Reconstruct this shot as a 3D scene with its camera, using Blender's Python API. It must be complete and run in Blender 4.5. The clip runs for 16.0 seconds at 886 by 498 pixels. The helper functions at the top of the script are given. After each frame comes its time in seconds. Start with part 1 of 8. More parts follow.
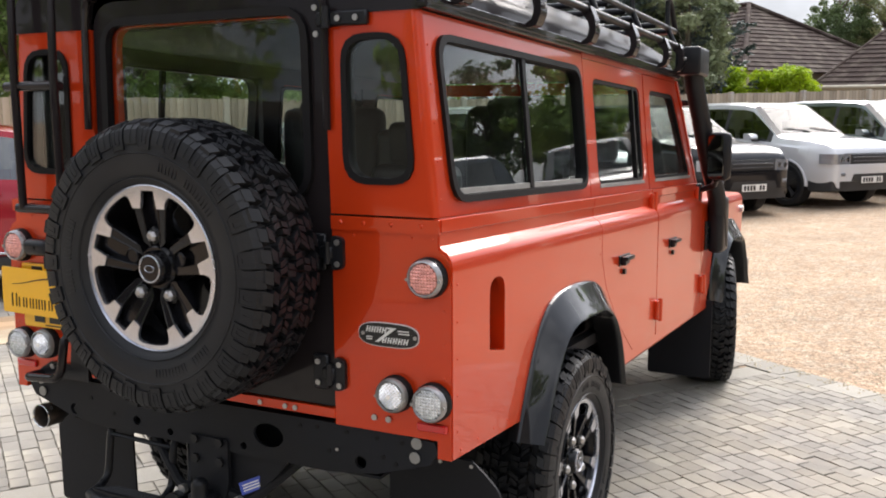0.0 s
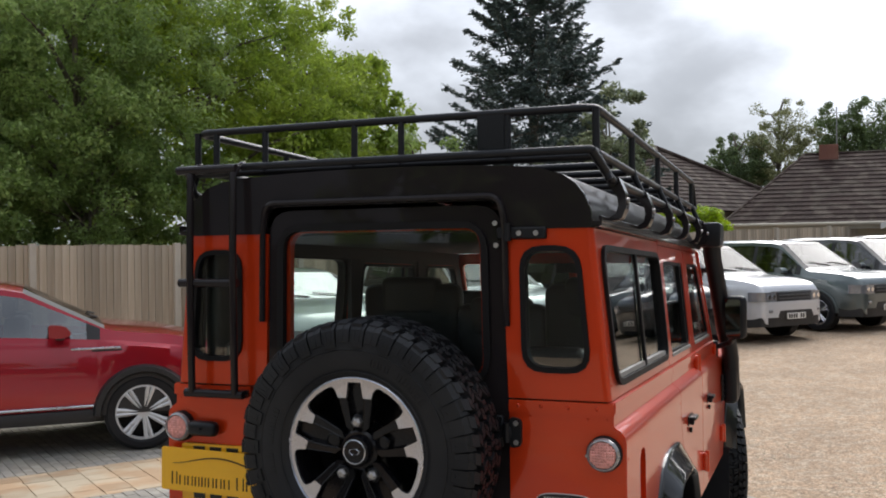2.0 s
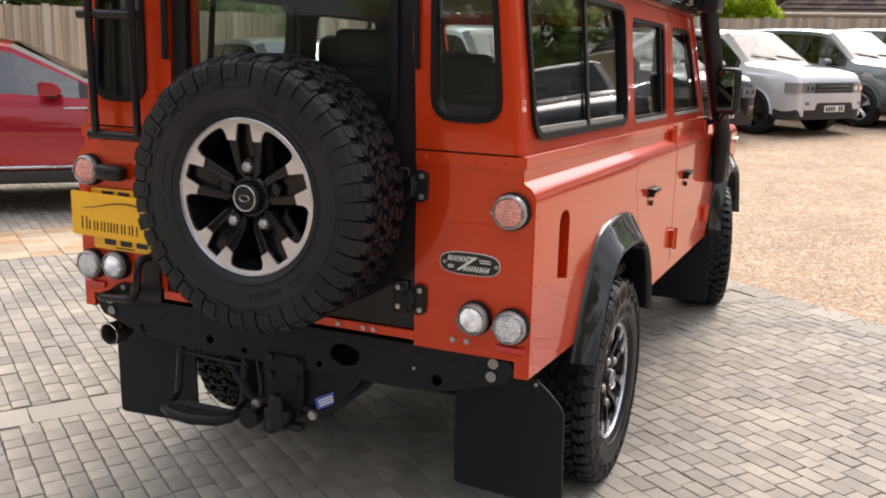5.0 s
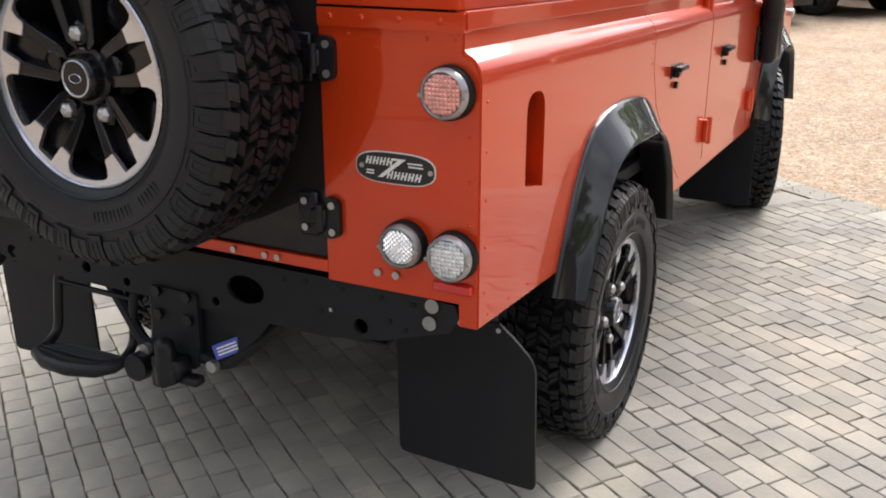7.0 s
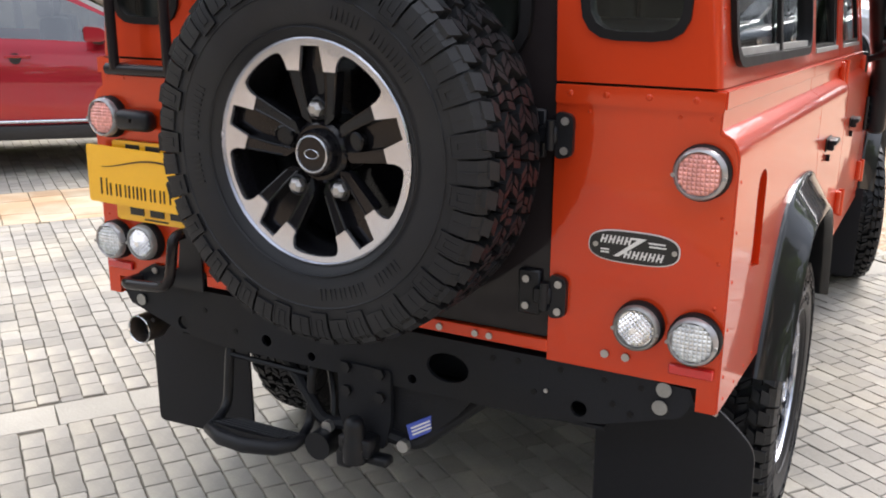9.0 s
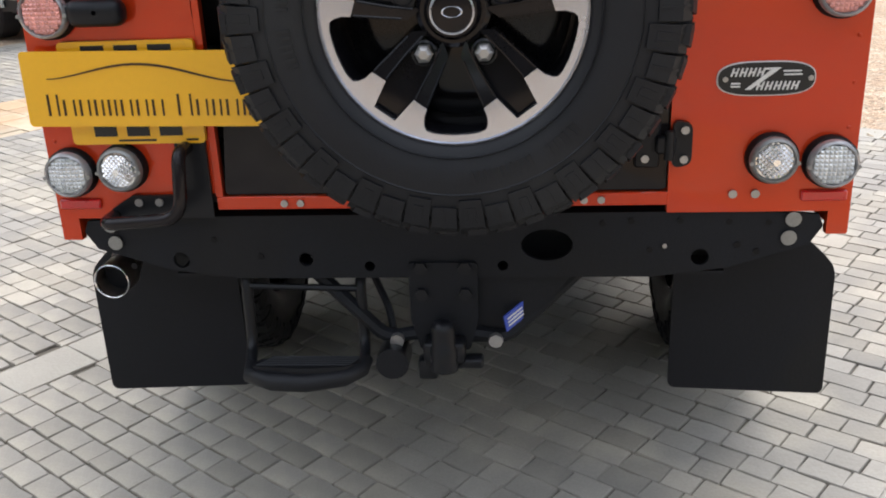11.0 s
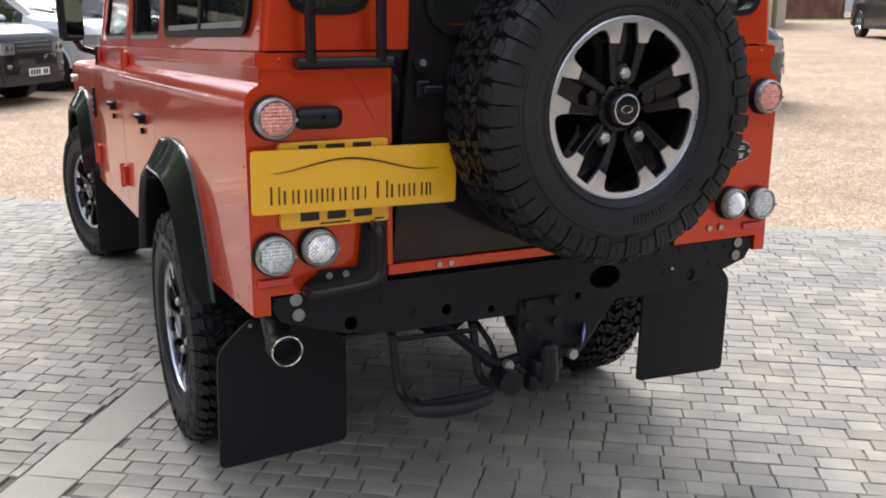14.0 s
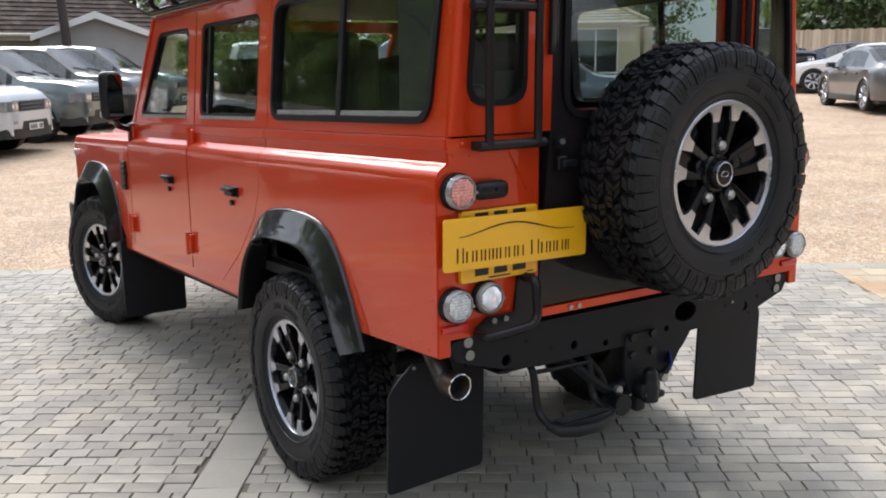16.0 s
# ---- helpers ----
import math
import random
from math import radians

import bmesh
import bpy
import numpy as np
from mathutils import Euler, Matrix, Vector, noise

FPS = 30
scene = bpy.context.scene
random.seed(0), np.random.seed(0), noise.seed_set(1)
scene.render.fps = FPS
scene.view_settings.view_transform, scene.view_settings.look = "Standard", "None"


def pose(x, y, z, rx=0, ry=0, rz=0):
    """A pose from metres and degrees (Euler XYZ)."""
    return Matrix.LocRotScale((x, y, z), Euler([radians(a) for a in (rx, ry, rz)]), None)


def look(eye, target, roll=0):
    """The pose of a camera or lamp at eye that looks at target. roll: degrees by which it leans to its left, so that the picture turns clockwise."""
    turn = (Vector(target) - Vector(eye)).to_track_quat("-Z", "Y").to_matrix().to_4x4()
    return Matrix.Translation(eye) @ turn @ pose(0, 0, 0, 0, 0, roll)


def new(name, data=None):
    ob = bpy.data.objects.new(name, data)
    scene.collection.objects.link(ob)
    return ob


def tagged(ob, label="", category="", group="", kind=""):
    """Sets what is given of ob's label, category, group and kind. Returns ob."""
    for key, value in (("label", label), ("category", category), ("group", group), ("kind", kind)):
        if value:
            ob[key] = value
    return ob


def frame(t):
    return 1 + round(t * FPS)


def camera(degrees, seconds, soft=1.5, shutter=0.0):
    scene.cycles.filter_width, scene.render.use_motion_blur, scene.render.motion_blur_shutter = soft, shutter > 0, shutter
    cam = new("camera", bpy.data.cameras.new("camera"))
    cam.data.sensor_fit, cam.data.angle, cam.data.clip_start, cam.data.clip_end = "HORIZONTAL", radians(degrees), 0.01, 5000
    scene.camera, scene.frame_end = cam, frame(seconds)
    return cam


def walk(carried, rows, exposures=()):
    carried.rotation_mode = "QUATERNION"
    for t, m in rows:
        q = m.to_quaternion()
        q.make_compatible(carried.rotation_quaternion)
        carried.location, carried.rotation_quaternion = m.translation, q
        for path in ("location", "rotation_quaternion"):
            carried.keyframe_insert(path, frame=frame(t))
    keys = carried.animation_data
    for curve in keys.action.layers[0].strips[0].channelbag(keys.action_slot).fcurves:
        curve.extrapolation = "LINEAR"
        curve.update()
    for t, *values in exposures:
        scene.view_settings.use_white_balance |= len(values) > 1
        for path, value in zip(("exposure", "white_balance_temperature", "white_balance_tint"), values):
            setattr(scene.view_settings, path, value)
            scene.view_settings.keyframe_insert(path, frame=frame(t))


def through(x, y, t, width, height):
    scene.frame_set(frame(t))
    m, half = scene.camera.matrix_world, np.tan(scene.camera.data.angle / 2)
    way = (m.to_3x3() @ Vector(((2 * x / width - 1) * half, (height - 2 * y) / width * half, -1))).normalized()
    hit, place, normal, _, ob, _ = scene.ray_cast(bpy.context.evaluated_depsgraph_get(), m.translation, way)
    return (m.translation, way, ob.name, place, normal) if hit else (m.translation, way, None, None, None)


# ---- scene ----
# ---- camera ----
cam = camera(50.2, 16.0, soft=1.9, shutter=0.0)
PATH = [
    (0, (1.917, -2.159, 1.627), (1.014, -0.395, 1.356), -0.2),
    (0.5, (1.721, -2.46, 1.643), (0.907, -0.647, 1.416), -0.6),
    (1, (1.633, -2.732, 1.706), (0.869, -0.888, 1.583), 0.5),
    (1.5, (1.5, -2.844, 1.78), (0.776, -0.979, 1.766), 0.2),
    (2, (1.368, -2.857, 1.838), (0.64, -0.994, 1.843), -0.7),
    (2.5, (1.343, -2.823, 1.851), (0.603, -0.965, 1.874), -0.7),
    (3, (1.47, -2.711, 1.854), (0.665, -0.88, 1.852), 0.3),
    (3.5, (1.61, -2.605, 1.83), (0.763, -0.796, 1.731), 1.2),
    (4, (1.662, -2.56, 1.796), (0.828, -0.753, 1.592), 0.5),
    (4.5, (1.672, -2.535, 1.748), (0.854, -0.734, 1.447), 0.6),
    (5, (1.654, -2.466, 1.695), (0.863, -0.683, 1.254), 1.3),
    (5.2, (1.637, -2.419, 1.672), (0.858, -0.636, 1.208), 1.3),
    (7.3, (1.58, -1.611, 1.527), (0.677, 0.047, 0.867), -0.1),
    (7.5, (1.564, -1.622, 1.527), (0.613, 0.018, 0.89), -0.3),
    (8, (1.483, -1.677, 1.54), (0.456, -0.054, 0.98), 0.3),
    (8.2, (1.428, -1.716, 1.555), (0.411, -0.08, 1.018), 0.4),
    (10.3, (0.519, -1.896, 1.552), (0.075, -0.041, 0.947), -0.3),
    (10.5, (0.4, -1.92, 1.534), (0.047, -0.061, 0.886), -0.9),
    (11, (0.182, -1.878, 1.439), (0.005, -0.025, 0.708), -2.4),
    (11.5, (-0.015, -1.756, 1.338), (0.016, 0.106, 0.608), -2.3),
    (12, (-0.328, -1.706, 1.31), (-0.019, 0.16, 0.659), -1.0),
    (12.5, (-0.606, -1.837, 1.338), (-0.155, 0.039, 0.81), -0.9),
    (13, (-0.809, -2.016, 1.411), (-0.22, -0.174, 0.899), 0.6),
    (13.5, (-1.084, -2.126, 1.437), (-0.332, -0.344, 0.927), 0.9),
    (14, (-1.398, -2.21, 1.47), (-0.546, -0.468, 0.979), 0.3),
    (14.5, (-1.645, -2.297, 1.481), (-0.732, -0.577, 1.023), 0.2),
    (15, (-1.893, -2.322, 1.537), (-0.898, -0.651, 1.068), -0.6),
    (15.5, (-2.183, -2.238, 1.564), (-1.108, -0.614, 1.107), -1.6),
    (16, (-2.305, -2.219, 1.58), (-1.212, -0.589, 1.194), -0.7),
]
# seconds, stops, white balance
EXPOSURES = [(0.0, 0.92, 6700, 14), (0.5, 0.88, 6650, 14), (1.0, 0.82, 6550, 13), (1.5, 0.44, 6500, 12), (2.0, 0.18, 6450, 12), (2.5, 0.05, 6450, 12), (3.0, 0.12, 6500, 12), (3.5, 0.30, 6700, 13),
             (4.0, 0.58, 6950, 17), (4.5, 0.74, 7200, 19), (5.0, 0.80, 7050, 18), (5.2, 0.80, 6950, 17), (7.3, 0.90, 6650, 14), (7.6, 0.95, 6600, 14), (8.0, 1.26, 6600, 15), (8.2, 1.26, 6600, 15),
             (10.4, 0.97, 6400, 13), (11.0, 0.94, 6400, 13), (12.0, 1.06, 6350, 13), (12.5, 1.06, 6350, 13), (13.0, 0.98, 6350, 13), (14.0, 0.82, 6350, 13), (16.0, 0.78, 6350, 13)]
walk(cam, [(t, look(eye, target, roll)) for t, eye, target, roll in PATH], EXPOSURES)

# ---- world and light ----
SUN_AZ, SUN_EL = 8.0, 42.0          # degrees, from +y towards +x, and above the horizon
world = bpy.data.worlds.new("overcast_sky")
scene.world = world
world.use_nodes = True
wn, wl = world.node_tree.nodes, world.node_tree.links
sky = wn.new("ShaderNodeTexSky")
sky.sky_type, sky.sun_disc = "NISHITA", False
sky.sun_elevation, sky.sun_rotation = radians(SUN_EL), radians(SUN_AZ)
skys = wn.new("ShaderNodeVectorMath"); skys.operation = "SCALE"; skys.inputs["Scale"].default_value = 0.11
wl.new(sky.outputs[0], skys.inputs[0])
wtc = wn.new("ShaderNodeTexCoord")
wmap = wn.new("ShaderNodeMapping"); wmap.inputs["Scale"].default_value = (1.0, 1.0, 1.7); wmap.inputs["Location"].default_value = (0.35, 0.1, 0.3)
wnoise = wn.new("ShaderNodeTexNoise")
wnoise.inputs["Scale"].default_value, wnoise.inputs["Detail"].default_value, wnoise.inputs["Roughness"].default_value = 1.5, 4.0, 0.5
wl.new(wtc.outputs["Generated"], wmap.inputs[0]); wl.new(wmap.outputs[0], wnoise.inputs["Vector"])
wramp = wn.new("ShaderNodeValToRGB")
wramp.color_ramp.elements[0].position, wramp.color_ramp.elements[0].color = 0.44, (0.33, 0.37, 0.43, 1)
wramp.color_ramp.elements[1].position, wramp.color_ramp.elements[1].color = 0.62, (1.12, 1.19, 1.28, 1)
wl.new(wnoise.outputs["Fac"], wramp.inputs[0])
wmix = wn.new("ShaderNodeMixRGB"); wmix.inputs[0].default_value = 0.88
wl.new(skys.outputs[0], wmix.inputs[1]); wl.new(wramp.outputs[0], wmix.inputs[2])
# thin cloud glows round the hidden sun and darkens on the far side of the sky
wdot = wn.new("ShaderNodeVectorMath"); wdot.operation = "DOT_PRODUCT"
wnorm = wn.new("ShaderNodeVectorMath"); wnorm.operation = "NORMALIZE"
wl.new(wtc.outputs["Generated"], wnorm.inputs[0]); wl.new(wnorm.outputs[0], wdot.inputs[0])
wdot.inputs[1].default_value = (math.sin(radians(SUN_AZ)) * math.cos(radians(SUN_EL)), math.cos(radians(SUN_AZ)) * math.cos(radians(SUN_EL)), math.sin(radians(SUN_EL)))
wglow = wn.new("ShaderNodeMapRange"); wglow.interpolation_type = "SMOOTHSTEP"
for key, val in (("From Min", 0.55), ("From Max", 1.0), ("To Min", 1.0), ("To Max", 1.65)):
    wglow.inputs[key].default_value = val
wl.new(wdot.outputs["Value"], wglow.inputs["Value"])
wgain = wn.new("ShaderNodeVectorMath"); wgain.operation = "SCALE"
wl.new(wmix.outputs[0], wgain.inputs[0]); wl.new(wglow.outputs[0], wgain.inputs["Scale"])
# an overcast sky is darkest along the horizon
wsep = wn.new("ShaderNodeSeparateXYZ"); wl.new(wnorm.outputs[0], wsep.inputs[0])
wup = wn.new("ShaderNodeMath"); wup.operation = "MAXIMUM"; wup.inputs[1].default_value = 0.0
wl.new(wsep.outputs["Z"], wup.inputs[0])
wzen = wn.new("ShaderNodeMath"); wzen.operation = "MULTIPLY_ADD"; wzen.inputs[1].default_value, wzen.inputs[2].default_value = 0.86, 0.50
wl.new(wup.outputs[0], wzen.inputs[0])
wlift = wn.new("ShaderNodeVectorMath"); wlift.operation = "SCALE"
wl.new(wgain.outputs[0], wlift.inputs[0]); wl.new(wzen.outputs[0], wlift.inputs["Scale"])
# a ragged grey cloud bank low over the bungalows
BANK_AZ, BANK_EL = radians(-15), radians(7.5)
wbank = wn.new("ShaderNodeVectorMath"); wbank.operation = "DOT_PRODUCT"
wl.new(wnorm.outputs[0], wbank.inputs[0])
wbank.inputs[1].default_value = (math.sin(BANK_AZ) * math.cos(BANK_EL), math.cos(BANK_AZ) * math.cos(BANK_EL), math.sin(BANK_EL))
wragged = wn.new("ShaderNodeTexNoise")
wragged.inputs["Scale"].default_value, wragged.inputs["Detail"].default_value = 7.0, 5.0
wl.new(wmap.outputs[0], wragged.inputs["Vector"])
wedge_ = wn.new("ShaderNodeMath"); wedge_.operation = "MULTIPLY_ADD"; wedge_.inputs[1].default_value = 0.07
wl.new(wragged.outputs["Fac"], wedge_.inputs[0]); wl.new(wbank.outputs["Value"], wedge_.inputs[2])
wgrey = wn.new("ShaderNodeMapRange"); wgrey.interpolation_type = "SMOOTHSTEP"
for key, val in (("From Min", 1.004), ("From Max", 1.036), ("To Min", 1.0), ("To Max", 0.55)):
    wgrey.inputs[key].default_value = val
wl.new(wedge_.outputs[0], wgrey.inputs["Value"])
wclouds = wn.new("ShaderNodeVectorMath"); wclouds.operation = "SCALE"
wl.new(wlift.outputs[0], wclouds.inputs[0]); wl.new(wgrey.outputs[0], wclouds.inputs["Scale"])
wl.new(wclouds.outputs[0], wn["Background"].inputs[0])
wn["Background"].inputs[1].default_value = 1.0
sun = new("sun", bpy.data.lights.new("sun", "SUN"))
sun.data.energy, sun.data.angle, sun.data.color = 2.45, radians(42), (1.0, 0.965, 0.91)
sun.matrix_world = look((20 * math.sin(radians(SUN_AZ)), 20 * math.cos(radians(SUN_AZ)), 20 * math.tan(radians(SUN_EL))), (0, 0, 0))


# ---- materials ----
def material(name, color, rough=0.5, metal=0.0, vary=0.12, scale=6.0, fine=90.0, bump=0.0, coat=0.0, spread=0.0,
             second=None, amount=0.0, mask_scale=2.0, rough_vary=0.08, spec=0.5, stretch=(1, 1, 1), bump_scale=None):
    """A principled surface with two scales of variation, an optional second tint in patches, and fine relief."""
    m = bpy.data.materials.new(name)
    m.use_nodes = True
    n, l = m.node_tree.nodes, m.node_tree.links
    b = n["Principled BSDF"]
    tc = n.new("ShaderNodeTexCoord")
    mp = n.new("ShaderNodeMapping"); mp.inputs["Scale"].default_value = stretch
    l.new(tc.outputs["Object"], mp.inputs[0])

    def tex(s, detail=4.0):
        t = n.new("ShaderNodeTexNoise")
        t.inputs["Scale"].default_value, t.inputs["Detail"].default_value = s, detail
        l.new(mp.outputs[0], t.inputs["Vector"])
        return t.outputs["Fac"]

    def mult(a, k, add):
        q = n.new("ShaderNodeMath"); q.operation = "MULTIPLY_ADD"
        l.new(a, q.inputs[0]); q.inputs[1].default_value, q.inputs[2].default_value = k, add
        return q.outputs[0]

    coarse, grain = tex(scale), tex(fine, 3.0)
    val = n.new("ShaderNodeMath"); val.operation = "ADD"
    l.new(mult(coarse, vary * 2.0, 1 - vary), val.inputs[0])
    l.new(mult(grain, vary * 1.2, -vary * 0.6), val.inputs[1])
    out = val.outputs[0]
    if spread:
        oi = n.new("ShaderNodeObjectInfo")
        ge = n.new("ShaderNodeNewGeometry")
        mix = n.new("ShaderNodeMath"); mix.operation = "ADD"
        l.new(oi.outputs["Random"], mix.inputs[0]); l.new(ge.outputs["Random Per Island"], mix.inputs[1])
        fr = n.new("ShaderNodeMath"); fr.operation = "FRACT"
        l.new(mix.outputs[0], fr.inputs[0])
        ad = n.new("ShaderNodeMath"); ad.operation = "MULTIPLY"
        l.new(out, ad.inputs[0]); l.new(mult(fr.outputs[0], spread * 2, 1 - spread), ad.inputs[1])
        out = ad.outputs[0]
    base = n.new("ShaderNodeRGB"); base.outputs[0].default_value = (*color, 1)
    col = base.outputs[0]
    if second:
        mx = n.new("ShaderNodeMixRGB"); mx.inputs[2].default_value = (*second, 1)
        rp = n.new("ShaderNodeMapRange")
        rp.inputs["From Min"].default_value, rp.inputs["From Max"].default_value = 0.6 - amount * 0.35, 0.72 - amount * 0.3
        l.new(tex(mask_scale, 6.0), rp.inputs["Value"])
        l.new(rp.outputs[0], mx.inputs[0]); l.new(col, mx.inputs[1])
        col = mx.outputs[0]
    vm = n.new("ShaderNodeVectorMath"); vm.operation = "SCALE"
    l.new(col, vm.inputs[0]); l.new(out, vm.inputs["Scale"])
    l.new(vm.outputs[0], b.inputs["Base Color"])
    l.new(mult(coarse, rough_vary * 2, rough - rough_vary), b.inputs["Roughness"])
    b.inputs["Metallic"].default_value = metal
    b.inputs["Coat Weight"].default_value = coat
    b.inputs["Coat Roughness"].default_value = 0.03
    b.inputs["Specular IOR Level"].default_value = spec
    if bump:
        bp = n.new("ShaderNodeBump"); bp.inputs["Strength"].default_value = 1.0; bp.inputs["Distance"].default_value = bump
        l.new(tex(bump_scale or fine, 4.0 if fine < 800 else 1.0), bp.inputs["Height"]); l.new(bp.outputs[0], b.inputs["Normal"])
        if coat:
            l.new(bp.outputs[0], b.inputs["Coat Normal"])
    return m


def glass_material(name, tint, ior=1.5, rough=0.0, power=5.0):
    """A pane: clear tinted sheet with a mirror gloss that grows at grazing angles."""
    m = bpy.data.materials.new(name)
    m.use_nodes = True
    n, l = m.node_tree.nodes, m.node_tree.links
    n.remove(n["Principled BSDF"])
    tr = n.new("ShaderNodeBsdfTransparent"); tr.inputs[0].default_value = (*tint, 1)
    gl = n.new("ShaderNodeBsdfGlossy"); gl.inputs["Roughness"].default_value = rough
    lw = n.new("ShaderNodeLayerWeight"); lw.inputs[0].default_value = 0.5
    pw = n.new("ShaderNodeMath"); pw.operation = "POWER"; pw.inputs[1].default_value = power
    f0 = ((ior - 1) / (ior + 1)) ** 2
    ma = n.new("ShaderNodeMath"); ma.operation = "MULTIPLY_ADD"; ma.inputs[1].default_value, ma.inputs[2].default_value = 0.85 * (1 - f0), f0
    l.new(lw.outputs["Facing"], pw.inputs[0]); l.new(pw.outputs[0], ma.inputs[0])
    mx = n.new("ShaderNodeMixShader")
    l.new(ma.outputs[0], mx.inputs[0]); l.new(tr.outputs[0], mx.inputs[1]); l.new(gl.outputs[0], mx.inputs[2])
    l.new(mx.outputs[0], n["Material Output"].inputs[0])
    return m


def leaf_material(name, color, second, spread=0.35, through=0.35):
    """Leaves: diffuse with light passing through, tinted from leaf to leaf."""
    m = bpy.data.materials.new(name)
    m.use_nodes = True
    n, l = m.node_tree.nodes, m.node_tree.links
    b = n["Principled BSDF"]
    ge = n.new("ShaderNodeNewGeometry")
    tc = n.new("ShaderNodeTexCoord")
    tx = n.new("ShaderNodeTexNoise"); tx.inputs["Scale"].default_value = 0.5; tx.inputs["Detail"].default_value = 3
    l.new(tc.outputs["Object"], tx.inputs["Vector"])
    mx = n.new("ShaderNodeMixRGB"); mx.inputs[1].default_value = (*color, 1); mx.inputs[2].default_value = (*second, 1)
    ad = n.new("ShaderNodeMath"); ad.operation = "MULTIPLY_ADD"; ad.use_clamp = True
    l.new(tx.outputs["Fac"], ad.inputs[0]); ad.inputs[1].default_value = 2.4; ad.inputs[2].default_value = -0.75
    l.new(ad.outputs[0], mx.inputs[0])
    k = n.new("ShaderNodeMath"); k.operation = "MULTIPLY_ADD"
    l.new(ge.outputs["Random Per Island"], k.inputs[0]); k.inputs[1].default_value = spread * 2; k.inputs[2].default_value = 1 - spread
    vm = n.new("ShaderNodeVectorMath"); vm.operation = "SCALE"
    l.new(mx.outputs[0], vm.inputs[0]); l.new(k.outputs[0], vm.inputs["Scale"])
    l.new(vm.outputs[0], b.inputs["Base Color"])
    b.inputs["Roughness"].default_value = 0.55
    tl = n.new("ShaderNodeBsdfTranslucent"); l.new(vm.outputs[0], tl.inputs[0])
    ms = n.new("ShaderNodeMixShader"); ms.inputs[0].default_value = through
    l.new(b.outputs[0], ms.inputs[1]); l.new(tl.outputs[0], ms.inputs[2])
    l.new(ms.outputs[0], n["Material Output"].inputs[0])
    return m


ORANGE = material("orange_metallic_paint", (0.57, 0.043, 0.0062), 0.33, 0.34, vary=0.05, scale=1.5, fine=900, coat=0.68, rough_vary=0.03, spec=0.2, bump=0.0022, bump_scale=3.2)
GLOSS_BLACK = material("gloss_black_paint", (0.0165, 0.0135, 0.0145), 0.24, 0.0, vary=0.2, scale=5, fine=300, coat=0.36, rough_vary=0.05, spec=0.06)
# same black as GLOSS_BLACK with less coat, to mute the roof's reflections
ROOF_BLACK = material("low_coat_black_roof_paint", (0.0165, 0.0135, 0.0145), 0.3, 0.0, vary=0.25, scale=4, fine=260, coat=0.16, rough_vary=0.06, spec=0.06)
FLARE_BLACK = material("high_gloss_black", (0.008, 0.008, 0.009), 0.4, 0.0, vary=0.2, scale=5, fine=300, coat=1.0, rough_vary=0.03, spec=0.08)
SATIN_BLACK = material("satin_black_coating", (0.0090, 0.0096, 0.0120), 0.36, 0.0, vary=0.25, scale=8, fine=220, bump=0.0004, rough_vary=0.1, spec=0.28)
MATT_BLACK = material("matt_black_steel", (0.0118, 0.0128, 0.0160), 0.55, 0.0, vary=0.3, scale=7, fine=160, bump=0.0006, rough_vary=0.12, second=(0.013, 0.013, 0.014), amount=0.3, spec=0.2)
RUBBER = material("tyre_rubber", (0.0122, 0.0128, 0.0152), 0.46, 0.0, vary=0.25, scale=9, fine=240, bump=0.0005, rough_vary=0.1, second=(0.020, 0.0205, 0.022), amount=0.25, spec=0.26)
SEAL = material("rubber_seal", (0.0085, 0.0080, 0.0088), 0.5, 0.0, vary=0.2, scale=12, fine=200, spec=0.16)
FLAP = material("mud_flap_rubber", (0.0100, 0.0106, 0.0136), 0.5, 0.0, vary=0.25, scale=5, fine=120, bump=0.0004, second=(0.012, 0.012, 0.013), amount=0.2, spec=0.2)
ALLOY = material("machined_alloy", (0.56, 0.575, 0.63), 0.26, 0.9, vary=0.08, scale=10, fine=400, rough_vary=0.06)
STEEL = material("zinc_bolt", (0.42, 0.41, 0.40), 0.38, 0.8, vary=0.2, scale=60, fine=400)
RIM_BLACK = material("gloss_black_rim", (0.007, 0.007, 0.0085), 0.10, 0.0, vary=0.2, scale=9, fine=300, rough_vary=0.04, spec=0.26)
# mirror colour lowered to stand in for a dark reflection in the door mirrors
MIRROR = material("dimmed_mirror", (0.20, 0.21, 0.215), 0.02, 1.0, vary=0.02, scale=20, fine=200, rough_vary=0.0)
CHROME = material("chrome", (0.75, 0.75, 0.76), 0.1, 1.0, vary=0.05, scale=20, fine=200, rough_vary=0.04)
TIP_STEEL = material("sooty_steel", (0.085, 0.080, 0.076), 0.42, 0.75, vary=0.35, scale=30, fine=200, second=(0.10, 0.055, 0.03), amount=0.35)
DULL_METAL = material("dull_metal", (0.30, 0.30, 0.29), 0.5, 0.7, vary=0.3, scale=20, fine=200)
TRIM_DARK = material("dark_interior_trim", (0.017, 0.016, 0.018), 0.6, 0.0, vary=0.25, scale=10, fine=150, bump=0.0005)
SEAT_CLOTH = material("dark_seat_leather", (0.022, 0.021, 0.021), 0.45, 0.0, vary=0.25, scale=14, fine=180, bump=0.0008)
YELLOW = material("yellow_plate_plastic", (0.88, 0.455, 0.010), 0.32, 0.0, vary=0.05, scale=6, fine=120, coat=0.3)
PLATE_WHITE = material("white_plate_plastic", (0.75, 0.75, 0.72), 0.35, 0.0, vary=0.05, scale=6, fine=120)
INK = material("black_print", (0.012, 0.012, 0.012), 0.45, vary=0.1)
